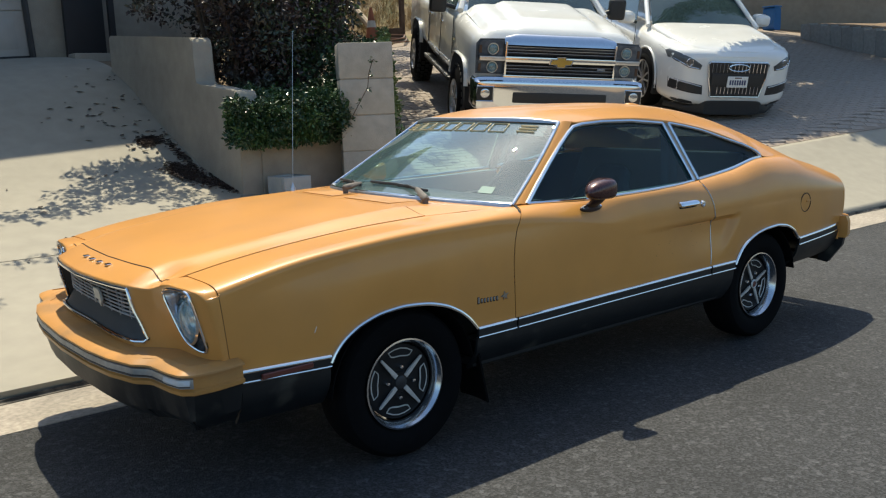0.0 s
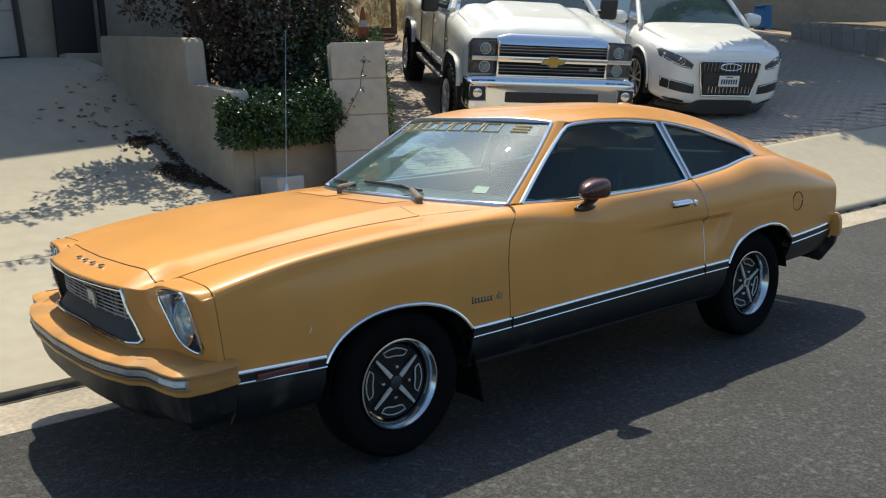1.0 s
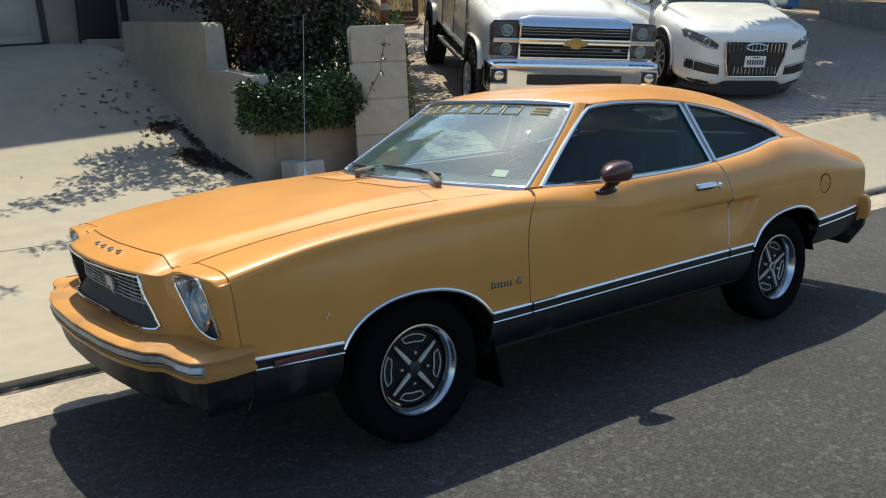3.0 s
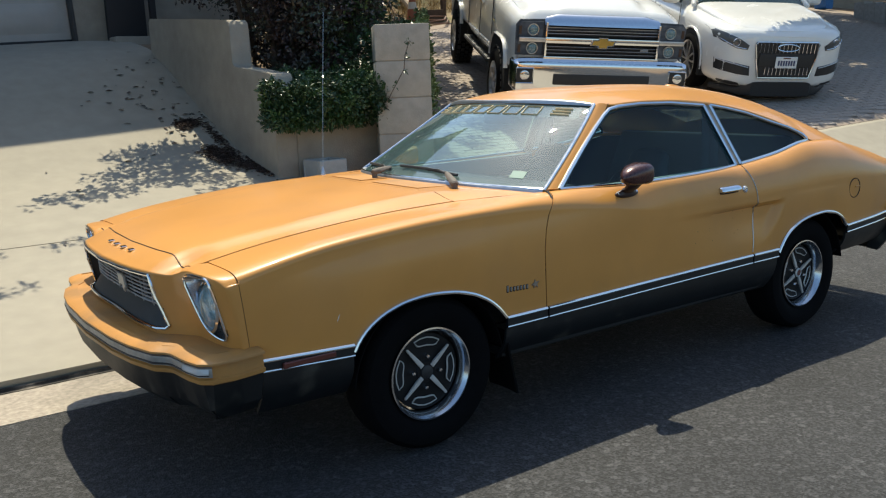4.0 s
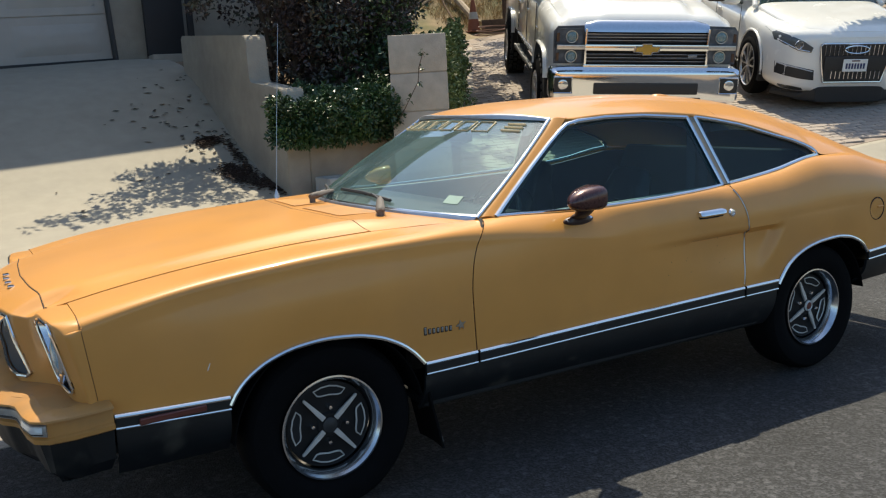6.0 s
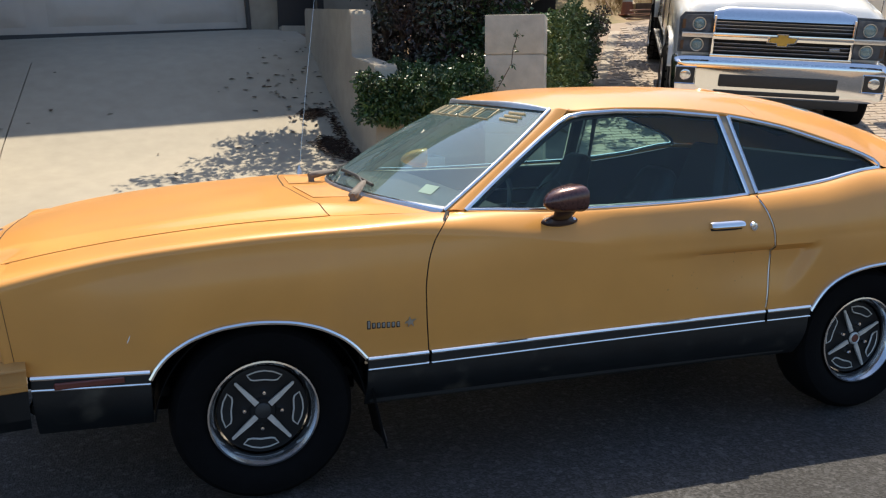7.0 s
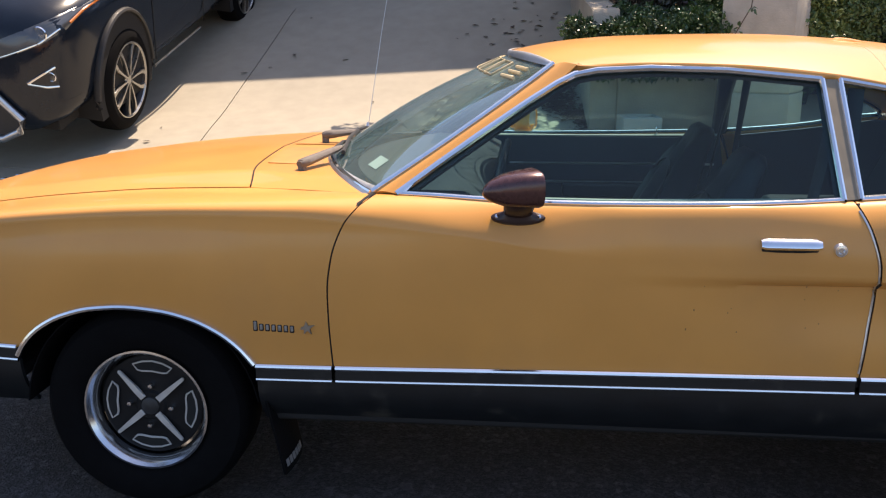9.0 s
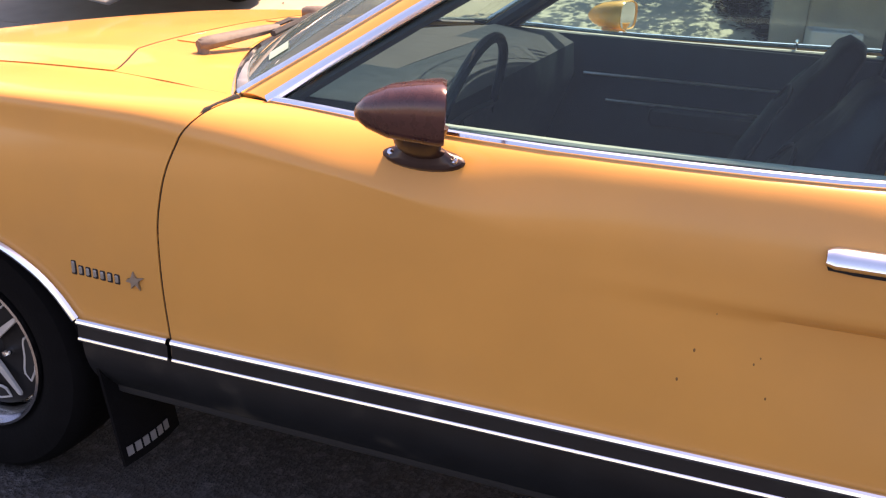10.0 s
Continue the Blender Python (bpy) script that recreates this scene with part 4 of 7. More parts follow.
for k, door in enumerate(doors):
    fix = (lambda p: mirrored(p)) if k else (lambda p: p)
    g = panel("side_window", lambda u, v: fix(along(D_BOT, u).lerp(along(WIN_TOP, u), v) + Vector((0, 0.008, 0))), 24, 6, GLASS_SIDE, door, flipped=bool(k))[0]
    g.visible_shadow = False
    part("window_trim", tube([fix(p) for p in WIN_TOP], 0.010, 8), CHROME, door, "chrome window trim")
    part("window_trim", tube([fix(p) for p in D_BOT], 0.0072, 8), CHROME, door, "chrome belt trim")
    part("window_seal", tube([fix(p + Vector((0.012, 0.016, -0.016))) for p in WIN_TOP], 0.010, 6), PLASTIC, door, "black rubber seal")
    qg = panel("quarter_window", lambda u, v: fix(along(Q_BOT, u).lerp(along(Q_TOP, u), v) + Vector((0, 0.008, 0))), 16, 6, GLASS_SIDE, car, flipped=bool(k))[0]
    qg.visible_shadow = False
    part("window_trim", tube([fix(p) for p in Q_TOP + list(reversed(Q_BOT))], [0.009] * 4 + [0.010] * 2 + [0.012] * 4 + [0.010] + [0.009] * (len(Q_TOP) + len(Q_BOT) - 11), 8), CHROME, car, "chrome quarter window trim")
    ends = (WIN_TOP[-1], Q_TOP[0], D_BOT[-1], Q_BOT[0])
    panel("centre_pillar", lambda u, v: fix(ends[2].lerp(ends[3], u).lerp(ends[0].lerp(ends[1], u), v) + Vector((0, -0.003, 0))), 4, 8, BRONZE_TRIM, car, 0.02, bool(k), "dull bronze pillar trim")
    for a, b in ((ends[2], ends[0]), (ends[3], ends[1])):
        part("pillar_trim", tube([fix(a + Vector((0, -0.004, 0))), fix(b + Vector((0, -0.004, 0)))], 0.008, 8), CHROME, car, "chrome pillar trim")
    s = 1 if k else -1
    PIL = [Vector((0.727, 0.108, 0.929)), Vector((0.95, 0.196, 1.084)), Vector((1.15, 0.268, 1.214)), Vector((1.204, 0.292, 1.262))]
    panel("windscreen_pillar", lambda u, v: shield(s, v, 0.002).lerp(fix(along(PIL, v)), u) + Vector((-0.004, 0, 0.006)) * math.sin(math.pi * u), 6, 16, PAINT, car, 0.012, bool(k))
    roofside = [Vector((1.204, 0.290, 1.258)), *WIN_TOP[6:], *Q_TOP]
    panel("roof_rail", lambda u, v: fix(along(roofside, u)).lerp(fix(Vector((0, 0, 0)) + Vector((along(roofside, u).x, rail_y(along(roofside, u).x), rail_z(along(roofside, u).x)))), v) + (Vector((0, 0.004, 0)) if k else Vector((0, -0.004, 0))) * math.sin(math.pi * v), 40, 5, PAINT, car, 0.008, bool(k))

# mouldings: chrome, black, chrome along the flank
for x0, x1, owner in ((-0.685, -0.345, car), (0.345, 0.556, car), (0.566, 1.918, None), (1.930, 2.13, car), (2.775, 3.30, car)):
    for k in (0, 1):
        p = owner or doors[k]
        fix = (lambda v: mirrored(v)) if k else (lambda v: Vector(v))
        xs = np.linspace(x0, x1, max(4, int((x1 - x0) * 20)))
        for drop, thick in ((0.004, 0.0078), (0.041, 0.0055)):
            part("moulding", tube([fix((x, CY - half_width(x) + 0.006, band_z(x) - drop)) for x in xs], thick, 10), CHROME, p, "rounded chrome moulding")
        panel("moulding_band", lambda u, v: fix((x0 + u * (x1 - x0), CY - half_width(x0 + u * (x1 - x0)) + 0.003, band_z(x0 + u * (x1 - x0)) - 0.041 + 0.036 * v)), 24, 1, BLACK_PAINT, p, 0.012, bool(k), "black moulding band")
part("side_marker", box(-0.52, CY - half_width(-0.52) - 0.001, band_z(-0.52) - 0.0245, 0.20, 0.014, 0.02, 0.003, 1), RED_LENS, car, "dull red side marker lens")
for xs, arch in ((np.linspace(-0.345, 0.34, 40), ARCH_F), (np.linspace(2.135, 2.765, 40), ARCH_R)):
    for k in (0, 1):
        ln = []
        for x in xs:
            y = CY - half_width(x) + 0.006
            ln.append((x, y if not k else 2 * CY - y, arch(x)))
        part("arch_trim", tube(ln, 0.0085, 8), CHROME, car, "chrome wheel arch trim")


def sill_f(x0, x1, z_low):
    def f(u, v):
        x = x0 + u * (x1 - x0)
        top = band_z(x) - 0.044
        z = top + v * (z_low - top)
        return (x, CY - half_width(x) + 0.012 + 0.075 * v ** 2.2, z)
    return f


panel("black_sill", sill_f(0.345, 2.13, 0.275), 40, 10, BLACK_PAINT, car, 0.012, True, "scuffed satin black sill", CY)
panel("black_sill", sill_f(-0.685, -0.345, 0.30), 14, 8, BLACK_PAINT, car, 0.012, True, "satin black lower fender", CY)
panel("black_sill", sill_f(2.775, 3.36, 0.36), 20, 8, BLACK_PAINT, car, 0.012, True, "satin black lower quarter", CY)

# floor, wheel houses and firewall keep daylight out from below
bm = box(1.5, CY, 0.33, 3.7, 1.14, 0.04, 0.01)
for fx0, fx1 in ((-0.70, -0.36), (0.36, 2.08)):
    box((fx0 + fx1) / 2, CY, 0.30 if fx0 > 0 else 0.40, fx1 - fx0, 1.62, 0.035, 0.008, 1, bm)
part("underbody", bm, DARK, car, "dark underbody")
for x in (0.0, 2.45):
    for side in (-1, 1):
        def f(u, v):
            a = math.pi * (0.06 + 0.90 * u)
            return (x + 0.345 * math.cos(a), CY + side * (0.55 + 0.285 * v), 0.28 + 0.36 * math.sin(a))
        panel("wheel_house", f, 20, 2, PITCH, car, 0.004)
        part("wheel_house_wall", box(x, CY + side * 0.545, 0.46, 0.72, 0.012, 0.40), PITCH, car)
part("engine_bay_wall", box(0.36, CY, 0.60, 0.02, 1.40, 0.52), DARK, car)
part("nose_wall", box(-0.70, CY, 0.60, 0.02, 1.45, 0.32), DARK, car)
part("rear_wall", box(3.30, CY, 0.62, 0.02, 1.45, 0.42), DARK, car)

# wheels
def build_wheel():
    hub = new("wheel")
    hub.parent = car
    tyre = [(0.178, -0.07), (0.20, -0.088), (0.245, -0.098), (0.278, -0.092), (0.294, -0.075), (0.300, -0.05), (0.301, 0.0), (0.300, 0.05), (0.294, 0.075), (0.278, 0.092), (0.245, 0.098), (0.20, 0.088), (0.178, 0.07)]
    t = part("tyre", lathe(tyre, 56), RUBBER, hub, "black rubber tyre")
    rim = part("rim", lathe([(0.172, -0.06), (0.179, -0.066), (0.184, -0.080), (0.182, -0.088), (0.176, -0.089), (0.170, -0.080), (0.163, -0.070), (0.157, -0.045), (0.152, -0.02), (0.150, 0.06), (0.17, 0.075)], 56), mat("satin_chrome", (0.60, 0.62, 0.65), 0.17, 1.0, 0.12, 30), hub, "chrome trim ring")
    part("wheel_disc", lathe([(0.0005, -0.052), (0.040, -0.052), (0.046, -0.044), (0.10, -0.036), (0.138, -0.044), (0.150, -0.040), (0.150, -0.03)], 48), mat("gloss_black_wheel", (0.010, 0.010, 0.011), 0.5, spec=0.25), hub, "black slotted wheel centre")
    for k in range(4):
        a = math.pi / 4 + k * math.pi / 2
        bm = prism([(0.030, -0.0095), (0.060, -0.0085), (0.134, -0.0050), (0.138, 0), (0.134, 0.0050), (0.060, 0.0085), (0.030, 0.0095)], 0.009, "z", pose(0, 0, -0.057, 0, 0, math.degrees(a)), bevel=0.002)
        part("spoke", bm, SILVER_PAINT, hub, "bright spoke rib")
        a2 = k * math.pi / 2
        loop = []
        for r, d in ((0.132, 0.45), (0.134, 0.22), (0.135, 0.0), (0.134, -0.22), (0.132, -0.45), (0.112, -0.40), (0.106, -0.30), (0.104, -0.0), (0.106, 0.30), (0.112, 0.40)):
            loop.append((r * math.cos(a2 + d), r * math.sin(a2 + d), -0.043))
        part("slot_rim", tube(loop, 0.0034, 6, closed=True), SILVER_PAINT, hub, "bright slot outline")
        part("wheel_slot", prism([(p[0], p[1]) for p in loop], 0.004, "z", pose(0, 0, -0.0445)), DARK, hub)
        part("lug_nut", lathe([(0.0005, -0.062), (0.006, -0.061), (0.009, -0.054), (0.010, -0.036)], 12, m=pose(0.062 * math.cos(a2), 0.062 * math.sin(a2), 0)), CHROME, hub, "chrome lug nut")
    part("hub_cap", lathe([(0.0005, -0.062), (0.018, -0.061), (0.026, -0.057), (0.029, -0.044)], 24), PLASTIC, hub, "black hub cap")
    return hub


first = build_wheel()
# the disc's outer face is -z of the wheel: turned so that it looks to -y
first.matrix_basis = Matrix.Translation((0, 0.135, 0.301)) @ Matrix.Rotation(radians(5), 4, "Y") @ Matrix.Rotation(radians(-90), 4, "X")
rear_wheel = copy_thing(first, Matrix.Translation((2.443, 0.135, 0.301)) @ Matrix.Rotation(radians(20), 4, "Y") @ Matrix.Rotation(radians(-90), 4, "X"))
copy_thing(first, Matrix.Translation((0, 2 * CY - 0.135, 0.301)) @ Matrix.Rotation(radians(90), 4, "X"))
copy_thing(first, Matrix.Translation((2.443, 2 * CY - 0.135, 0.301)) @ Matrix.Rotation(radians(90), 4, "X"))

part("hub_emblem", lathe([(0.0005, -0.0645), (0.014, -0.064), (0.017, -0.061)], 20), RED_LENS, rear_wheel, "dull red hub centre")
part("hub_ring", lathe([(0.017, -0.0615), (0.020, -0.0645), (0.024, -0.062), (0.026, -0.057)], 20), SILVER_PAINT, rear_wheel)

# mud flap behind the front wheel
def flap_f(u, v):
    return (0.348 + 0.055 * v + 0.01 * math.sin(u * 3), 0.028 + 0.18 * u, 0.40 - 0.272 * v)


PALE_PRINT = mat("pale_print", (0.20, 0.20, 0.20), 0.6)
flap = panel("mud_flap", flap_f, 4, 6, RUBBER, car, 0.008, label="black rubber mud flap")[0]
for k in range(6):
    u0 = 0.05 + 0.125 * k
    panel("flap_lettering", lambda u, v: Vector(flap_f(u0 + 0.085 * u, 0.845 + 0.075 * v)) + Vector((0.0105, 0, 0)), 2, 1, PALE_PRINT, flap, 0.002, label="pale lettering bar")

# handle, lock, filler flap, badges, mirror, aerial, wipers
bm = bmesh.new()
rings = []
for k in range(13):
    f = k / 12
    x = 1.655 + 0.146 * f
    end = min(1.0, 8 * min(f, 1 - f) + 0.72)
    rings.append([bm.verts.new((x, flank_y(1.728, 0.836) - 0.012 + a * end, 0.836 + b * end)) for a, b in ((0.014, -0.013), (-0.004, -0.013), (-0.010, -0.006), (-0.008, 0.003), (0.0, 0.012), (0.014, 0.015))])
for A, B in zip(rings, rings[1:]):
    for k in range(6):
        bm.faces.new((A[k], A[(k + 1) % 6], B[(k + 1) % 6], B[k]))
bm.faces.new(rings[0])
bm.faces.new(rings[-1][::-1])
for k in (0, 1):
    guard = [(door_rear(z) - 0.0055, flank_y(door_rear(z) - 0.006, z) - 0.0012, z) for z in np.linspace(0.50, 0.915, 30)]
    part("edge_guard", tube([p if not k else mirrored(p) for p in guard], 0.0028, 6), DULL_METAL, doors[k], "thin bright door edge guard")
handle = part("door_handle", bm, CHROME, doors[0], "chrome door handle", sharp=50)
part("handle_cup", prism(rounded([(1.658, 0.822), (1.662, 0.814), (1.794, 0.814), (1.798, 0.822), (1.796, 0.85), (1.660, 0.85)], 1), 0.006, "y", pose(0, flank_y(1.728, 0.82) - 0.002, 0), bevel=0.001), DARK, doors[0], "dark recess behind the handle")
part("door_lock", lathe([(0.0005, -0.004), (0.006, -0.004), (0.008, -0.008), (0.015, -0.007), (0.019, 0.003)], 20, m=Matrix.Translation((1.849, flank_y(1.849, 0.822), 0.822)) @ Matrix.Rotation(radians(-90), 4, "X")), WORN_CHROME, doors[0], "round steel lock")
fy = flank_y(2.83, 0.72)
part("filler_flap", lathe([(0.0005, -0.005), (0.046, -0.003), (0.050, 0.002), (0.053, 0.004)], 32, m=Matrix.Translation((2.83, fy + 0.001, 0.73)) @ Matrix.Rotation(radians(-88), 4, "X")), PAINT, car, "round fuel filler flap")
part("filler_ring", tube([(2.83 + 0.053 * math.cos(a), fy - 0.001, 0.73 + 0.053 * math.sin(a)) for a in np.linspace(0, 2 * math.pi, 33)[:-1]], 0.0025, 6, closed=True), DARK, car)
part("filler_tab", box(2.85, fy - 0.006, 0.738, 0.045, 0.008, 0.008, 0.002, 1), PAINT, car)
for k in range(7):
    x, h = 0.350 + k * 0.0168, 0.028 if k == 0 else 0.019
    part("badge_bar", box(x, flank_y(x, 0.58) - 0.002, 0.579 - k * 0.0006 + (0.003 if k == 0 else 0.0), 0.0078, 0.005, h - 0.004, 0.002, 1), WORN_STRIP, car, "small dull chrome badge bar")
    part("badge_edge", box(x, flank_y(x, 0.58), 0.578 - k * 0.0006 + (0.003 if k == 0 else 0.0), 0.0128, 0.004, h + 0.002, 0.002, 1), DARK, car)
bm = prism([(0.473, 0.575), (0.478, 0.582), (0.486, 0.584), (0.490, 0.598), (0.496, 0.586), (0.514, 0.588), (0.500, 0.579), (0.505, 0.562), (0.494, 0.574), (0.484, 0.562), (0.486, 0.576)], 0.006, "y", pose(0, flank_y(0.49, 0.58) - 0.005, 0), bevel=0.001)
part("badge_emblem", bm, ALLOY_DARK, car, "small dull chrome emblem")

def mirror_ring(x, ry, rz, cy, cz, n, skew):
    """A rounded-square ring of the mirror shell."""
    out = []
    for a in np.linspace(0, 2 * math.pi, 33)[:-1]:
        c, t = math.cos(a), math.sin(a)
        c, t = math.copysign(abs(c) ** (2 / n), c), math.copysign(abs(t) ** (2 / n), t)
        out.append((x - skew * ry * c, cy + ry * c, cz + rz * t))
    return out


SHELL = ((0.962, 0.007, 0.006, -0.030, 0.962, 2.0, 0.0), (0.968, 0.018, 0.015, -0.030, 0.963, 2.0, 0.05), (0.984, 0.031, 0.028, -0.026, 0.965, 2.2, 0.12), (1.015, 0.044, 0.040, -0.020, 0.967, 2.6, 0.22),
         (1.052, 0.053, 0.044, -0.014, 0.970, 3.0, 0.30), (1.092, 0.057, 0.048, -0.010, 0.972, 3.2, 0.34), (1.100, 0.054, 0.045, -0.010, 0.972, 3.2, 0.34), (1.094, 0.050, 0.041, -0.010, 0.972, 3.2, 0.34))


def door_mirror(k, shell_paint, foot_paint, label):
    """A bullet-shaped mirror; k = 1 builds it on the far door."""
    fix = mirrored if k else Vector
    bm = bmesh.new()
    secs = [[bm.verts.new(fix(p)) for p in mirror_ring(*q)] for q in SHELL]
    for A, B in zip(secs, secs[1:]):
        for q in range(32):
            bm.faces.new((A[q], A[(q + 1) % 32], B[(q + 1) % 32], B[q]))
    bm.faces.new(secs[0])
    m = part("door_mirror", bm, shell_paint, doors[k], label, sharp=50)
    bm = bmesh.new()
    bm.faces.new([bm.verts.new(fix(p)) for p in mirror_ring(1.095, 0.051, 0.042, -0.010, 0.972, 3.2, 0.34)])
    part("mirror_glass", bm, CHROME, m, "mirror glass")
    base = Vector((1.052, flank_y(1.052, 0.884), 0.884))
    up = Vector((0, flank_y(1.052, 0.902) - flank_y(1.052, 0.866), 0.036)).normalized()
    along_x, out = Vector((1, 0, 0)), Vector((0, -up.z, up.y))
    X, Y = Vector((1, 0, 0)), Vector((0, 1, 0))
    spec = [(base - out * 0.006, along_x * 0.070, up * 0.020), (base + out * 0.006, along_x * 0.070, up * 0.020), (base + out * 0.010, along_x * 0.066, up * 0.017), (base + out * 0.013 + up * 0.003, along_x * 0.050, up * 0.015),
            (base + out * 0.018 + up * 0.008, along_x * 0.038, up * 0.015), (Vector((1.052, 0.006, 0.908)), X * 0.037, Y * 0.023), (Vector((1.055, -0.006, 0.924)), X * 0.040, Y * 0.027), (Vector((1.058, -0.012, 0.948)), X * 0.048, Y * 0.036)]
    bm = bmesh.new()
    rings = [[bm.verts.new(fix(c + a * math.cos(t) + b * math.sin(t))) for t in np.linspace(0, 2 * math.pi, 25)[:-1]] for c, a, b in spec]
    for A, B in zip(rings, rings[1:]):
        for q in range(24):
            bm.faces.new((A[q], A[(q + 1) % 24], B[(q + 1) % 24], B[q]))
    bm.faces.new(rings[0][::-1])
    bm.faces.new(rings[-1])
    part("mirror_foot", bm, foot_paint, m, "slim mirror foot with two screws")
    for d in (-0.054, 0.054):
        c = fix(base + out * 0.0115 + along_x * d)
        part("mirror_screw", lathe([(0.0005, 0.004), (0.005, 0.003), (0.007, -0.002)], 10, m=Matrix.Translation(c) @ (Vector((0, 0, 1)).rotation_difference(out if not k else Vector((0, -out.y, out.z)))).to_matrix().to_4x4()), CHROME, m)


door_mirror(0, MAROON, MAROON_DARK, "maroon bullet-shaped door mirror")
door_mirror(1, PAINT, PAINT, "ochre bullet-shaped door mirror")
chips = np.random.default_rng(77)
for k in range(11):
    x, z = 1.45 + 0.42 * chips.random(), 0.60 + 0.16 * chips.random()
    part("paint_chip", lathe([(0.0003, 0.0006), (0.0009 + 0.0010 * chips.random(), 0.0)], 7, m=Matrix.Translation((x, flank_y(x, z) - 0.0004, z)) @ Matrix.Rotation(radians(90), 4, "X") @ Matrix.Diagonal((1, 1.9, 1, 1))), PAINT_SHADE, doors[0], "small dark paint chip")
for x, z in ((-0.40, 0.605),):
    part("paint_chip", lathe([(0.0003, 0.0006), (0.0045, 0.0)], 7, m=Matrix.Translation((x, flank_y(x, z) - 0.0004, z)) @ Matrix.Rotation(radians(90), 4, "X") @ Matrix.Rotation(radians(-24), 4, "Z") @ Matrix.Diagonal((0.38, 3.2, 1, 1))), PLATE, car, "small white paint chip")

aerial = part("aerial", tube([(0.386, 1.576, 0.94), (0.445, 1.636, 1.35), (0.515, 1.705, 1.78)], [0.0013, 0.0010, 0.0008], 6), DULL_METAL, car, "thin steel whip aerial")
part("aerial_base", lathe([(0.014, -0.05), (0.014, -0.004), (0.009, 0.006), (0.004, 0.022), (0.002, 0.026)], 16, m=pose(0.386, 1.576, 0.945)), DULL_METAL, aerial)


def wiper(base, elbow, tip0, tip1, parent):
    base, elbow = Vector(base), Vector(elbow)
    d = (elbow - base).normalized()
    a = part("wiper", tube([base - d * 0.012, base, base + d * 0.03, base.lerp(elbow, 0.5), elbow, elbow + d * 0.035], [0.012, 0.019, 0.019, 0.017, 0.014, 0.008], 8, flat=0.8), WIPER, parent, "weathered grey-brown wiper arm cover", sharp=50)
    part("wiper_pivot", lathe([(0.0005, 0.012), (0.010, 0.011), (0.013, 0.0), (0.013, -0.03)], 14, m=Matrix.Translation(base)), WIPER, a)
    mid = (Vector(tip0) + Vector(tip1)) / 2
    part("wiper_arm", tube([elbow, elbow.lerp(mid, 0.5) + Vector((0, 0, 0.012)), mid], 0.0055, 6), PLASTIC, a)
    part("wiper_blade", tube([tip0, mid + Vector((-0.006, 0, 0.008)), tip1], 0.007, 6), PLASTIC, a, "black wiper blade")


wiper((0.395, 0.400, 0.965), shield(-0.44, 0.03, 0.028), shield(-0.48, 0.06, 0.012), shield(0.08, 0.10, 0.012), car)
wiper((0.340, 0.965, 0.985), shield(0.17, 0.03, 0.028), shield(0.16, 0.05, 0.012), shield(0.72, 0.08, 0.012), car)

# cabin
part("dashboard", prism([(0.62, 0.60), (0.60, 0.90), (0.70, 0.93), (0.90, 0.925), (0.965, 0.895), (0.975, 0.80), (0.93, 0.68), (0.90, 0.58)], 1.40, "y", pose(0, CY - 0.70, 0), bevel=0.012), VINYL, car, "black vinyl dashboard", sharp=50)
panel("dash_top", lambda u, v: (0.50 + 0.19 * (1.4 * u - 0.7) ** 2 * 2 + v * (0.78 - 0.50 - 0.38 * (1.4 * u - 0.7) ** 2), CY - 0.68 + 1.36 * u, 0.936 - 0.02 * (1.4 * u - 0.7) ** 2 - 0.006 * v), 20, 6, DASH, car, 0.006, True, "sun-faded blue-grey dash top")
bm = tube([(0.970 + 0.075 * math.sin(a) * 0.6, 0.50 + 0.18 * math.cos(a), 0.862 + 0.160 * math.sin(a)) for a in np.linspace(0, 2 * math.pi, 33)[:-1]], 0.011, 8, closed=True)
tube([(0.90, 0.50, 0.83), (0.965, 0.50, 0.862)], 0.035, 10, bm)
for d in (-0.17, 0.17):
    tube([(0.962, 0.50, 0.86), (0.968, 0.50 + d, 0.855)], 0.010, 6, bm)
part("steering_wheel", bm, VINYL, car, "black steering wheel")


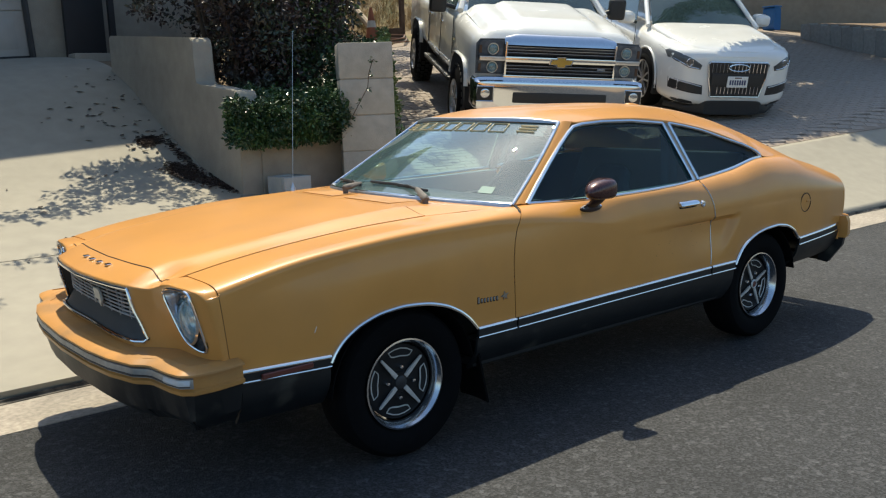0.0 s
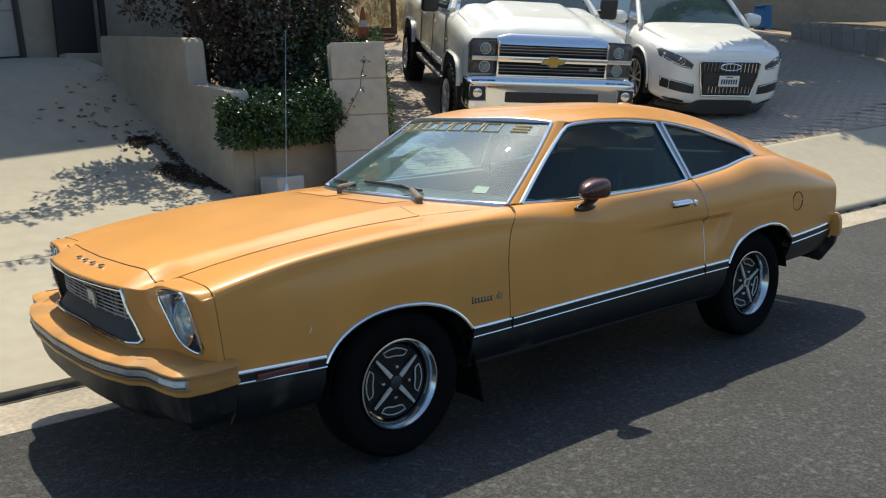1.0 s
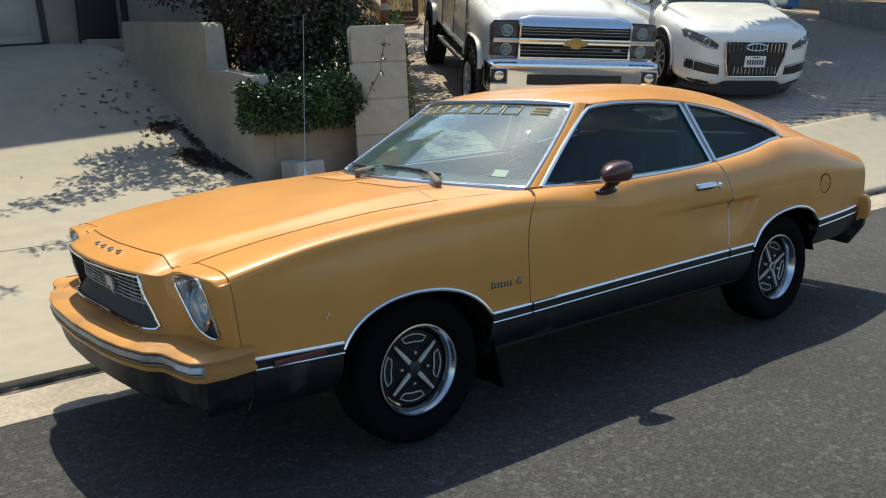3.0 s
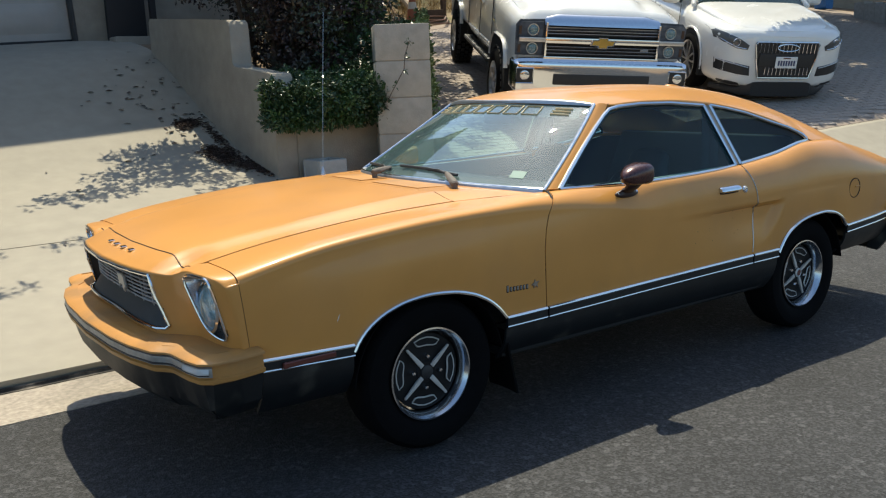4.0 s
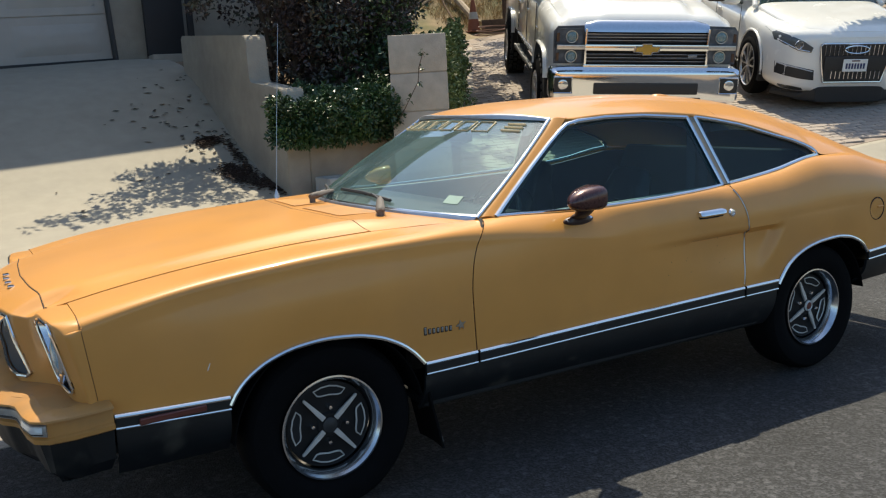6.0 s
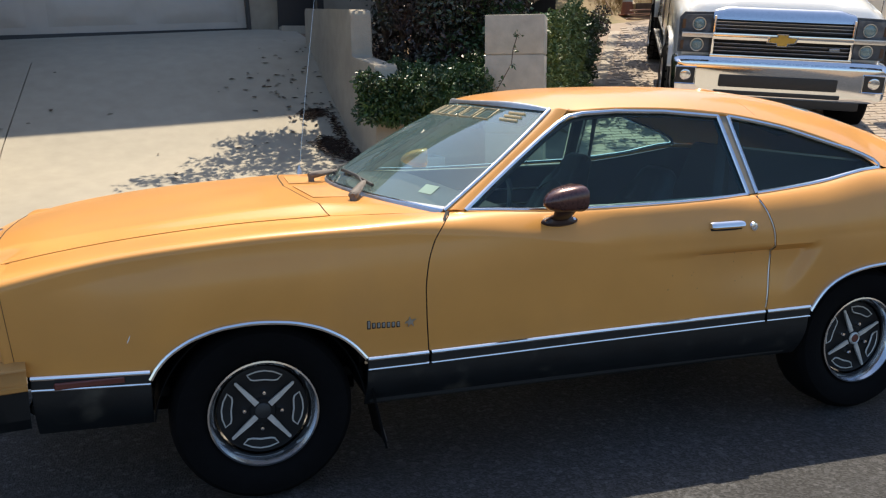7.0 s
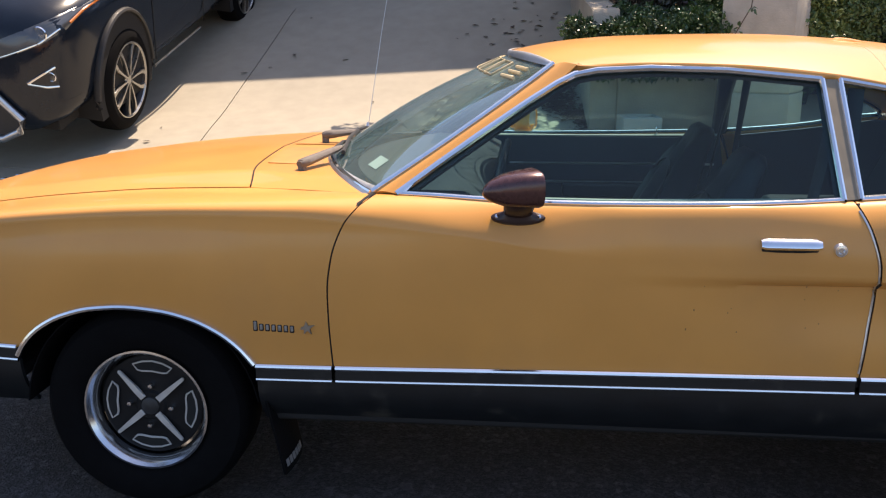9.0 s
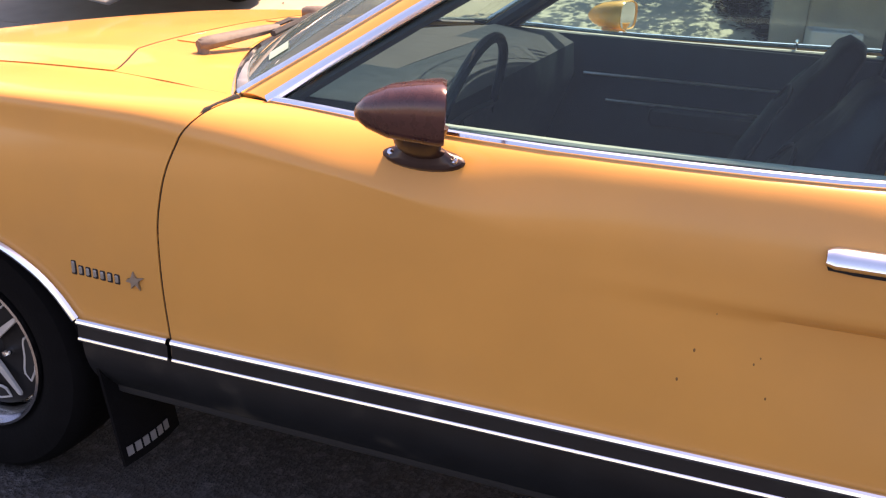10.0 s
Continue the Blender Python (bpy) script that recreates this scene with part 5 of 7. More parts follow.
def seat(y):
    """A high-backed bucket seat, its backrest narrowing to a built-in head cushion."""
    s = part("front_seat", box(1.33, y, 0.52, 0.52, 0.50, 0.16, 0.05, 3), VINYL, car, "black vinyl bucket seat")
    lean = pose(1.525, y, 0.56, 0, 27, 0)
    bm = bmesh.new()
    rings = []
    for h, half, deep in ((-0.06, 0.20, 0.05), (0.0, 0.235, 0.065), (0.12, 0.240, 0.070), (0.25, 0.220, 0.064), (0.33, 0.18, 0.054), (0.37, 0.140, 0.046), (0.42, 0.125, 0.042), (0.47, 0.115, 0.038), (0.495, 0.08, 0.022)):
        ring = []
        for a in np.linspace(0, 2 * math.pi, 29)[:-1]:
            c, t = math.cos(a), math.sin(a)
            ring.append(bm.verts.new(lean @ Vector((deep * math.copysign(abs(t) ** 0.6, t) - 0.012 * math.cos(3 * math.pi * c) * (h < 0.4), half * math.copysign(abs(c) ** 0.6, c), h))))
        rings.append(ring)
    for A, B in zip(rings, rings[1:]):
        for k in range(28):
            bm.faces.new((A[k], A[(k + 1) % 28], B[(k + 1) % 28], B[k]))
    bm.faces.new(rings[0][::-1])
    bm.faces.new(rings[-1])
    part("backrest", bm, VINYL, s, sharp=60)
    part("seat_piping", tube([lean @ Vector((-0.062, 0.20 * math.cos(a), 0.15 + 0.17 * math.sin(a))) for a in np.linspace(0, 2 * math.pi, 33)[:-1]], 0.005, 6, closed=True), VINYL, s, "raised seam piping")


seat(0.50)
seat(1.24)
part("rear_bench", box(2.25, CY, 0.60, 0.45, 1.25, 0.20, 0.05, 3), VINYL, car, "black vinyl rear bench")
part("rear_bench_back", box(0, 0, 0.20, 0.12, 1.25, 0.46, 0.04, 3, m=pose(2.45, CY, 0.62, 0, 24, 0)), VINYL, car, "black vinyl bench back")
part("load_floor", box(2.9, CY, 0.70, 0.8, 1.3, 0.03, 0.01), VINYL, car, "dark load floor")
part("cabin_floor", box(1.5, CY, 0.33, 2.0, 1.5, 0.02), DARK, car)
for k, door in enumerate(doors):
    sg = -1 if not k else 1
    y = CY + sg * 0.755
    part("door_card", prism([(0.70, 0.40), (0.66, 0.90), (0.80, 0.918), (1.88, 0.918), (1.93, 0.6), (1.90, 0.40)], 0.035, "y", pose(0, y - (0.0 if not k else 0.035), 0), bevel=0.008), BLUE_PANEL, door, "dark blue-grey vinyl door card", sharp=50)
    part("sill_cap", tube([(0.78, CY + sg * 0.735, 0.918), (1.3, CY + sg * 0.74, 0.914), (1.88, CY + sg * 0.735, 0.922)], 0.010, 8, flat=0.6), PALE_TRIM, door, "pale sill cap")
    for z, x0, x1 in ((0.80, 1.0, 1.86), (0.72, 1.08, 1.80)):
        part("card_trim", tube([(x0, CY + sg * 0.716, z), (x1, CY + sg * 0.716, z)], 0.005, 6), DULL_METAL, door, "thin bright trim line")
    if k:
        part("lock_knob", lathe([(0.0005, 0.03), (0.005, 0.029), (0.006, 0.022), (0.003, 0.018), (0.003, -0.01)], 10, m=pose(1.62, CY + sg * 0.745, 0.925)), CHROME, door)
    part("arm_rest", box(1.45, CY + sg * 0.69, 0.69, 0.45, 0.07, 0.06, 0.02, 3), VINYL, door)
    part("quarter_card", prism([(1.96, 0.45), (1.96, 0.925), (2.2, 0.95), (2.5, 0.99), (2.9, 0.97), (3.2, 0.88), (3.2, 0.7), (2.8, 0.66), (2.76, 0.66), (2.1, 0.66), (2.05, 0.45)], 0.02, "y", pose(0, CY + sg * 0.72, 0)), BLUE_PANEL, car, "dark side trim panel")
    for off in (0.0, 0.045):
        part("seat_belt", tube([(1.90 + off, CY + sg * 0.585, 1.20), (1.86 + off * 1.6, CY + sg * 0.62, 0.98), (1.80 + off * 2.2, CY + sg * 0.64, 0.62)], 0.020, 6, flat=0.2), VINYL, car, "black seat belt")
for sg in (-1, 1):
    part("pillar_trim_inner", tube([shield(sg * 0.985, v, -0.03) for v in np.linspace(0, 1, 8)], 0.022, 8), VINYL, car, "black inner pillar trim")
    a, b = Vector((1.885, CY + sg * 0.775, 0.93)), Vector((1.862, CY + sg * 0.590, 1.225))
    part("pillar_trim_inner", tube([a, a.lerp(b, 0.5), b], 0.032, 8, flat=0.5), VINYL, car, "black inner pillar trim")
part("headlining", prism([(1.16, 1.245), (1.4, 1.268), (1.8, 1.255), (2.1, 1.20), (2.1, 1.19), (1.8, 1.24), (1.4, 1.255), (1.16, 1.235)], 1.05, "y", pose(0, CY - 0.525, 0)), mat("grey_headlining", (0.25, 0.25, 0.24), 0.9), car, "grey headlining")
part("rear_view_mirror", box(1.03, CY, 1.20, 0.03, 0.22, 0.06, 0.012, 2), PLASTIC, car, "black rear-view mirror")

from mathutils.bvhtree import BVHTree

# ---- parked vehicles; local x across, y from the nose backwards, z up ----
def loft(secs, n=32, bm=None, cap=True):
    """A hull through sections (y, half width, z low, z high, roundness)."""
    bm = bm or bmesh.new()
    rings = []
    for y, hw, z0, z1, e in secs:
        cz, hz = (z0 + z1) / 2, (z1 - z0) / 2
        ring = []
        for k in range(n):
            a = 2 * math.pi * (k + 0.5) / n
            c, s = math.cos(a), math.sin(a)
            ring.append(bm.verts.new((hw * math.copysign(abs(c) ** (2 / e), c), y, cz + hz * math.copysign(abs(s) ** (2 / e), s))))
        rings.append(ring)
    for A, B in zip(rings, rings[1:]):
        for k in range(n):
            bm.faces.new((A[k], B[k], B[(k + 1) % n], A[(k + 1) % n]))
    if cap:
        bm.faces.new(rings[0])
        bm.faces.new(rings[-1][::-1])
    return bm


def quad_sheet(pts, parent, name, material, label="", n=8, bulge=0.0, thick=0.01, flipped=False):
    a, b, c, d = [Vector(p) for p in pts]
    nrm = (b - a).cross(d - a).normalized()
    return panel(name, lambda u, v: a.lerp(b, u).lerp(d.lerp(c, u), v) + nrm * bulge * math.sin(math.pi * u) * math.sin(math.pi * v), n, n, material, parent, thick, flipped, label)[0]


def road_wheel(parent, x, y, r, w, side, rim_r, spokes, finish, double=False, barrel=None, lugs=0):
    """side: +1 shows its face to +x."""
    hub = new("wheel")
    hub.parent = parent
    prof = [(rim_r, -w / 2 + 0.01), (rim_r + 0.03, -w / 2), (r - 0.06, -w / 2), (r - 0.015, -w / 2 + 0.03), (r, -w / 2 + 0.07), (r, w / 2 - 0.07), (r - 0.015, w / 2 - 0.03), (r - 0.06, w / 2), (rim_r + 0.03, w / 2), (rim_r, w / 2 - 0.01)]
    part("tyre", lathe(prof, 40), RUBBER, hub, "black rubber tyre")
    part("rim", lathe([(rim_r - 0.02, w / 2 - 0.05), (rim_r - 0.005, w / 2 - 0.01), (rim_r + 0.004, w / 2 - 0.004), (rim_r, w / 2 - 0.02), (rim_r - 0.03, 0.0), (rim_r - 0.03, -w / 2)], 40), barrel or finish, hub, "alloy rim")
    part("rim_edge", lathe([(rim_r - 0.012, w / 2 - 0.012), (rim_r - 0.004, w / 2 - 0.002), (rim_r + 0.004, w / 2 - 0.002), (rim_r + 0.006, w / 2 - 0.014)], 40), finish, hub)
    for k in range(lugs):
        for q, dx in ((-1, -0.095), (0, -0.032), (1, 0.032), (2, 0.095)):
            a = 360 * (k + 0.5 * (q % 2)) / lugs
            part("tread_block", box(r + 0.006, 0, dx, 0.026, 5.0 * r / lugs * (0.82 if q in (0, 1) else 0.9), 0.052, 0.006, 1, m=pose(0, 0, 0, 0, 0, a)), RUBBER_WORN, hub)
    part("brake_disc", lathe([(0.0005, 0.0), (rim_r * 0.75, 0.0), (rim_r * 0.75, -0.03)], 32), DARK, hub)
    for k in range(spokes):
        a = 360 * k / spokes
        for off in ((-1, 1) if double else (0,)):
            bm = prism([(0.035, -0.018), (rim_r - 0.02, -0.024), (rim_r - 0.015, 0.024), (0.035, 0.018)] if not double else [(0.03, -0.009), (rim_r * 0.45, -0.008 + 0.010 * off), (rim_r * 0.75, -0.010 + 0.014 * off), (rim_r - 0.012, -0.022 - 0.006 * off), (rim_r - 0.012, 0.022 - 0.006 * off), (rim_r * 0.75, 0.010 + 0.014 * off), (rim_r * 0.45, 0.008 + 0.010 * off), (0.03, 0.009)], 0.03, "z", pose(0, 0, w / 2 - 0.038, 0, 0, a + off * 13), bevel=0.005)
            part("spoke", bm, finish, hub, "alloy spoke")
    part("hub_cap", lathe([(0.0005, w / 2 - 0.012), (0.03, w / 2 - 0.014), (0.05, w / 2 - 0.03)], 20), finish, hub)
    hub.matrix_basis = Matrix.Translation((x, y, r)) @ Matrix.Rotation(radians(90 * side), 4, "Y")
    return hub


def decal(parent, hosts, outline, name, material, label="", out=0.006, rings=6, skirt=0.03):
    """A skin in the shape of outline [(x, z)], laid on the fronts of its hosts."""
    trees = [BVHTree.FromPolygons([v.co for v in o.data.vertices], [tuple(q.vertices) for q in o.data.polygons]) for o in hosts]

    def y_at(x, z):
        ys = [h[0].y for h in (t.ray_cast(Vector((x, -3, z)), Vector((0, 1, 0))) for t in trees) if h[0]]
        return min(ys) if ys else None
    pts = []
    for (x0, z0), (x1, z1) in zip(outline, outline[1:] + outline[:1]):
        pts += [(x0 + (x1 - x0) * k / 3, z0 + (z1 - z0) * k / 3) for k in range(3)]
    cx, cz = sum(q[0] for q in pts) / len(pts), sum(q[1] for q in pts) / len(pts)
    bm = bmesh.new()
    last_y, R = 0.1, []
    mid = bm.verts.new((cx, (y_at(cx, cz) or 0.1) - out, cz))
    for r in range(1, rings + 1):
        row = []
        for x, z in pts:
            X, Z = cx + (x - cx) * r / rings, cz + (z - cz) * r / rings
            y = y_at(X, Z)
            last_y = y if y is not None else last_y + 0.01
            row.append(bm.verts.new((X, last_y - out, Z)))
        R.append(row)
    R.append([bm.verts.new((v.co.x, v.co.y + skirt, v.co.z)) for v in R[-1]])
    n = len(pts)
    for k in range(n):
        bm.faces.new((mid, R[0][k], R[0][(k + 1) % n]))
    for A, B in zip(R, R[1:]):
        for k in range(n):
            bm.faces.new((A[k], B[k], B[(k + 1) % n], A[(k + 1) % n]))
    ob = part(name, bm, material, parent, label, sharp=50)
    return ob, [(v[0], v[1]) for v in ((x, (y_at(x, z) or 0.1)) for x, z in pts)], pts


def pickup(m):
    t = thing("pickup_truck", "white crew-cab pickup truck with chrome grille parked on the pavers", "pickup truck", m)
    part("front_clip", loft([(0.10, 0.93, 0.62, 1.30, 5), (0.16, 0.97, 0.60, 1.345, 5), (0.35, 1.0, 0.60, 1.38, 6), (0.8, 1.01, 0.60, 1.42, 6), (1.3, 1.01, 0.60, 1.46, 6)], 48), WHITE_PAINT, t, "white fenders")
    def hood_f(u, v):
        x, y = -0.88 + 1.76 * u, 0.10 + 1.24 * v
        q = abs(x) / 0.88
        edge = 1.30 + 0.16 * v ** 0.7
        dome = 0.055 * (1 - smooth_step(0.46, 0.60, q)) * smooth_step(0.0, 0.25, v) + 0.022 * smooth_step(0.60, 0.78, q) * smooth_step(0.0, 0.2, v)
        return (x, y - 0.03 * (1 - q * q) * (1 - v), edge + 0.075 * (1 - q ** 4) * min(1.0, 0.35 + 2.5 * v) + dome * 0.7 - 0.05 * smooth_step(0.86, 1.0, q) - 0.05 * (1 - smooth_step(0.0, 0.06, v)))
    panel("hood", hood_f, 48, 32, WHITE_PAINT, t, 0.02, True, "white hood with a raised middle")
    part("cab", loft([(1.30, 1.0, 0.62, 1.42, 7), (1.6, 1.01, 0.60, 1.44, 7), (3.4, 1.01, 0.60, 1.44, 7), (3.55, 1.0, 0.62, 1.42, 7)], 48), WHITE_PAINT, t, "white crew cab")
    part("cargo_bed", loft([(3.6, 1.0, 0.65, 1.38, 7), (5.6, 1.0, 0.65, 1.38, 7)], 40), WHITE_PAINT, t, "white cargo bed")
    part("roof", loft([(1.95, 0.70, 1.90, 1.95, 4), (2.2, 0.74, 1.88, 1.985, 4), (3.3, 0.74, 1.88, 1.985, 4), (3.55, 0.70, 1.86, 1.94, 4)], 36), WHITE_PAINT, t)
    quad_sheet([(-0.86, 1.36, 1.46), (0.86, 1.36, 1.46), (0.70, 1.98, 1.93), (-0.70, 1.98, 1.93)], t, "windscreen", GLASS_DARK, "dark windscreen", 10, 0.05)
    for s in (-1, 1):
        for y0, y1, y2, y3 in ((1.55, 2.35, 2.42, 2.05), (2.42, 3.35, 3.2, 2.48)):
            quad_sheet([(s * 0.98, y0, 1.44), (s * 0.98, y1, 1.44), (s * 0.75, y2, 1.90), (s * 0.75, y3, 1.90)], t, "side_window", GLASS_DARK, "", 4, 0.0, 0.01)
        part("pillar", tube([(s * 0.95, 1.36, 1.45), (s * 0.73, 1.98, 1.93)], 0.04, 8), WHITE_PAINT, t)
        part("pillar", tube([(s * 0.98, 2.38, 1.43), (s * 0.75, 2.44, 1.91)], 0.04, 8), WHITE_PAINT, t)
        part("pillar", tube([(s * 0.98, 3.42, 1.43), (s * 0.75, 3.3, 1.91)], 0.06, 8), WHITE_PAINT, t)
        for y in (1.45, 2.40, 3.45):
            part("door_gap", box(s * 1.012, y, 1.0, 0.008, 0.008, 0.75), PLASTIC, t)
        for y in (2.25, 3.25):
            part("door_handle", box(s * 1.025, y, 1.22, 0.03, 0.18, 0.035, 0.012, 2), CHROME, t, "chrome door handle")
        part("running_board", box(s * 0.985, 2.50, 0.575, 0.13, 2.1, 0.06, 0.025, 2), PLASTIC, t, "dark running board")
        part("step_strip", tube([(s * 1.045, 1.50, 0.60), (s * 1.045, 3.50, 0.60)], 0.014, 6), DULL_METAL, t, "bright step edge")
        for yw in (0.92, 4.7):
            square = [(yw + 0.53 * math.copysign(abs(math.cos(a)) ** 0.55, math.cos(a)), 0.42 + 0.56 * abs(math.sin(a)) ** 0.55) for a in np.linspace(0.0, math.pi, 41)]
            part("arch_lip", tube([(s * 1.012, y, z) for y, z in square if z > 0.63], 0.028, 8, flat=0.5), WHITE_PAINT, t, "squared wheel arch flare")
            part("wheel_house", prism([(yw + 0.985 * (y - yw), z - 0.012) for y, z in square], 0.5, "x", pose(-0.25 + s * 0.768, 0, 0)), DARK, t)
        part("body_crease", tube([(s * 1.008, 1.52, 0.78), (s * 1.012, 3.42, 0.78)], 0.012, 6), WHITE_PAINT, t, "lower door moulding")
        part("fender_badge", box(s * 1.013, 1.33, 1.10, 0.006, 0.16, 0.035, 0.003, 1), CHROME, t)
        mr = part("door_mirror", box(s * 1.20, 1.62, 1.53, 0.22, 0.13, 0.27, 0.05, 3), PLASTIC, t, "black towing mirror")
        part("mirror_arm", tube([(s * 0.97, 1.62, 1.46), (s * 1.14, 1.62, 1.50)], 0.03, 8), PLASTIC, mr)
        head = part("headlamp", prism([(s * 0.655, 0.885), (s * 0.655, 1.285), (s * 0.94, 1.275), (s * 0.985, 1.22), (s * 0.975, 0.885)], 0.07, "y", pose(0, 0.045, 0), bevel=0.025), LAMP_GREY, t, "stacked headlamp unit")
        for z in (1.17, 0.965):
            at = Matrix.Translation((s * 0.795, 0.043, z)) @ Matrix.Rotation(radians(90), 4, "X")
            part("lamp_ring", lathe([(0.054, 0.0), (0.058, 0.010), (0.064, 0.011), (0.067, 0.0)], 28, m=at), DULL_METAL, head)
            part("lamp", lathe([(0.0005, 0.022), (0.03, 0.020), (0.05, 0.010), (0.056, 0.0)], 24, m=at), FLUTED, head, "round lamp")
            part("indicator", prism([(s * 0.925, z - 0.05), (s * 0.925, z + 0.04), (s * 0.955, z + 0.035), (s * 0.957, z - 0.05)], 0.02, "y", pose(0, 0.034, 0), bevel=0.004), AMBER_DARK, head, "dark amber indicator")
        part("lamp_bar", box(s * 0.80, 0.015, 1.066, 0.31, 0.04, 0.050, 0.012, 2), DULL_METAL, head)
    part("grille_backing", box(0, 0.075, 1.07, 1.30, 0.04, 0.42, 0.02), DARK, t)
    gr = part("grille", box(0, 0.012, 1.066, 1.32, 0.07, 0.070, 0.022, 2), CHROME, t, "broad chrome grille with gold emblem")
    panel("grille_frame", lambda u, v: ((-1 + 2 * u) * (0.665 - 0.10 * max(0.0, v - 0.45)), 0.0 + 0.115 * v ** 1.2 + 0.02 * abs(-1 + 2 * u) ** 3, 1.225 + 0.115 * math.sin(v * math.pi / 2) - 0.03 * smooth_step(0.84, 1.0, abs(-1 + 2 * u)) * v), 24, 10, CHROME, gr, 0.02, False, "sloping chrome hood bar")
    part("grille_frame", box(0, 0.012, 0.868, 1.34, 0.07, 0.045, 0.016, 2), CHROME, gr)
    for s in (-1, 1):
        part("grille_side", box(s * 0.648, 0.02, 1.06, 0.024, 0.06, 0.40, 0.008, 2), CHROME, gr)
    for z in (1.135, 1.168, 1.20, 0.918, 0.955, 0.992):
        part("grille_bar", box(0, 0.035, z, 1.27, 0.03, 0.007, 0.003, 1), DULL_METAL, gr)
        part("bar_shade", box(0, 0.050, z - 0.014, 1.27, 0.02, 0.016, 0.003, 1), mat("blue_grey_plastic", (0.05, 0.06, 0.075), 0.4) if z > 1.19 else bpy.data.materials["black_plastic"], gr)
    bm = prism([(-0.15, -0.030), (-0.125, 0.034), (-0.050, 0.034), (-0.055, 0.062), (0.055, 0.062), (0.050, 0.034), (0.15, 0.034), (0.125, -0.030), (0.055, -0.030), (0.050, -0.062), (-0.050, -0.062), (-0.055, -0.030)], 0.02, "y", pose(0, -0.034, 1.05), bevel=0.004)
    part("emblem_edge", bm, CHROME, gr)
    bm = prism([(-0.13, -0.022), (-0.11, 0.026), (-0.042, 0.026), (-0.047, 0.052), (0.047, 0.052), (0.042, 0.026), (0.13, 0.026), (0.11, -0.022), (0.047, -0.022), (0.042, -0.052), (-0.042, -0.052), (-0.047, -0.022)], 0.01, "y", pose(0, -0.040, 1.05), bevel=0.003)
    part("emblem", bm, mat("gold_emblem", (0.60, 0.38, 0.08), 0.3, 0.4), gr, "plain gold emblem shape")
    part("grille_script", box(0.50, 0.018, 0.975, 0.10, 0.012, 0.022, 0.003, 1), CHROME, gr)
    bump = part("front_bumper", loft([(-0.10, 0.92, 0.505, 0.80, 14), (-0.09, 0.975, 0.49, 0.825, 14), (-0.05, 1.01, 0.49, 0.835, 12), (-0.02, 1.015, 0.49, 0.865, 12), (0.12, 1.02, 0.50, 0.87, 12)], 64), CHROME, t, "chrome front bumper", sharp=25)
    part("bumper_intake", box(0, -0.098, 0.65, 1.12, 0.03, 0.125, 0.02, 2), PLASTIC, bump, "black intake slot")
    part("lower_opening", box(0, -0.094, 0.535, 1.20, 0.03, 0.045, 0.012, 2), PLASTIC, bump, "black lower slot")
    part("lower_valance", box(0, 0.0, 0.46, 1.6, 0.16, 0.12, 0.03, 2), PLASTIC, bump, "black lower valance")
    for s in (-1, 1):
        fg = part("fog_lamp_pocket", box(s * 0.885, -0.082, 0.685, 0.19, 0.056, 0.16, 0.02, 2), PLASTIC, bump, "black fog lamp pocket")
        part("fog_trim", tube([(s * 0.885 + a * 0.098, -0.108, 0.685 + b * 0.083) for a, b in ((-1, -1), (-1, 1), (1, 1), (1, -1))], 0.009, 6, closed=True), CHROME, fg, "bright pocket frame")
        part("fog_lamp", lathe([(0.0005, 0.02), (0.04, 0.016), (0.055, 0.006), (0.058, 0.0)], 20, m=Matrix.Translation((s * 0.885, -0.112, 0.69)) @ Matrix.Rotation(radians(90), 4, "X")), LENS, fg)
        part("fog_bowl", lathe([(0.0005, 0.008), (0.04, 0.01), (0.054, 0.004)], 20, m=Matrix.Translation((s * 0.885, -0.110, 0.69)) @ Matrix.Rotation(radians(90), 4, "X")), CHROME, fg)
        for y in (0.92, 4.7):
            road_wheel(t, s * 0.915, y, 0.42, 0.29, s, 0.24, 6, DULL_METAL, lugs=30 if s < 0 else 0)
    part("chassis", box(0, 2.8, 0.50, 1.5, 5.2, 0.22, 0.03), DARK, t)
    return t


def decal_line(hosts, pts, r):
    trees = [BVHTree.FromPolygons([v.co for v in o.data.vertices], [tuple(q.vertices) for q in o.data.polygons]) for o in hosts]
    fine = []
    for (x0, z0), (x1, z1) in zip(pts, pts[1:]):
        fine += [(x0 + (x1 - x0) * k / 6, z0 + (z1 - z0) * k / 6) for k in range(6)]
    fine.append(pts[-1])
    out = []
    for x, z in fine:
        ys = [h[0].y for h in (t.ray_cast(Vector((x, -3, z)), Vector((0, 1, 0))) for t in trees) if h[0]]
        if ys:
            out.append((x, min(ys) - 0.006, z))
    return tube(out, r, 8)


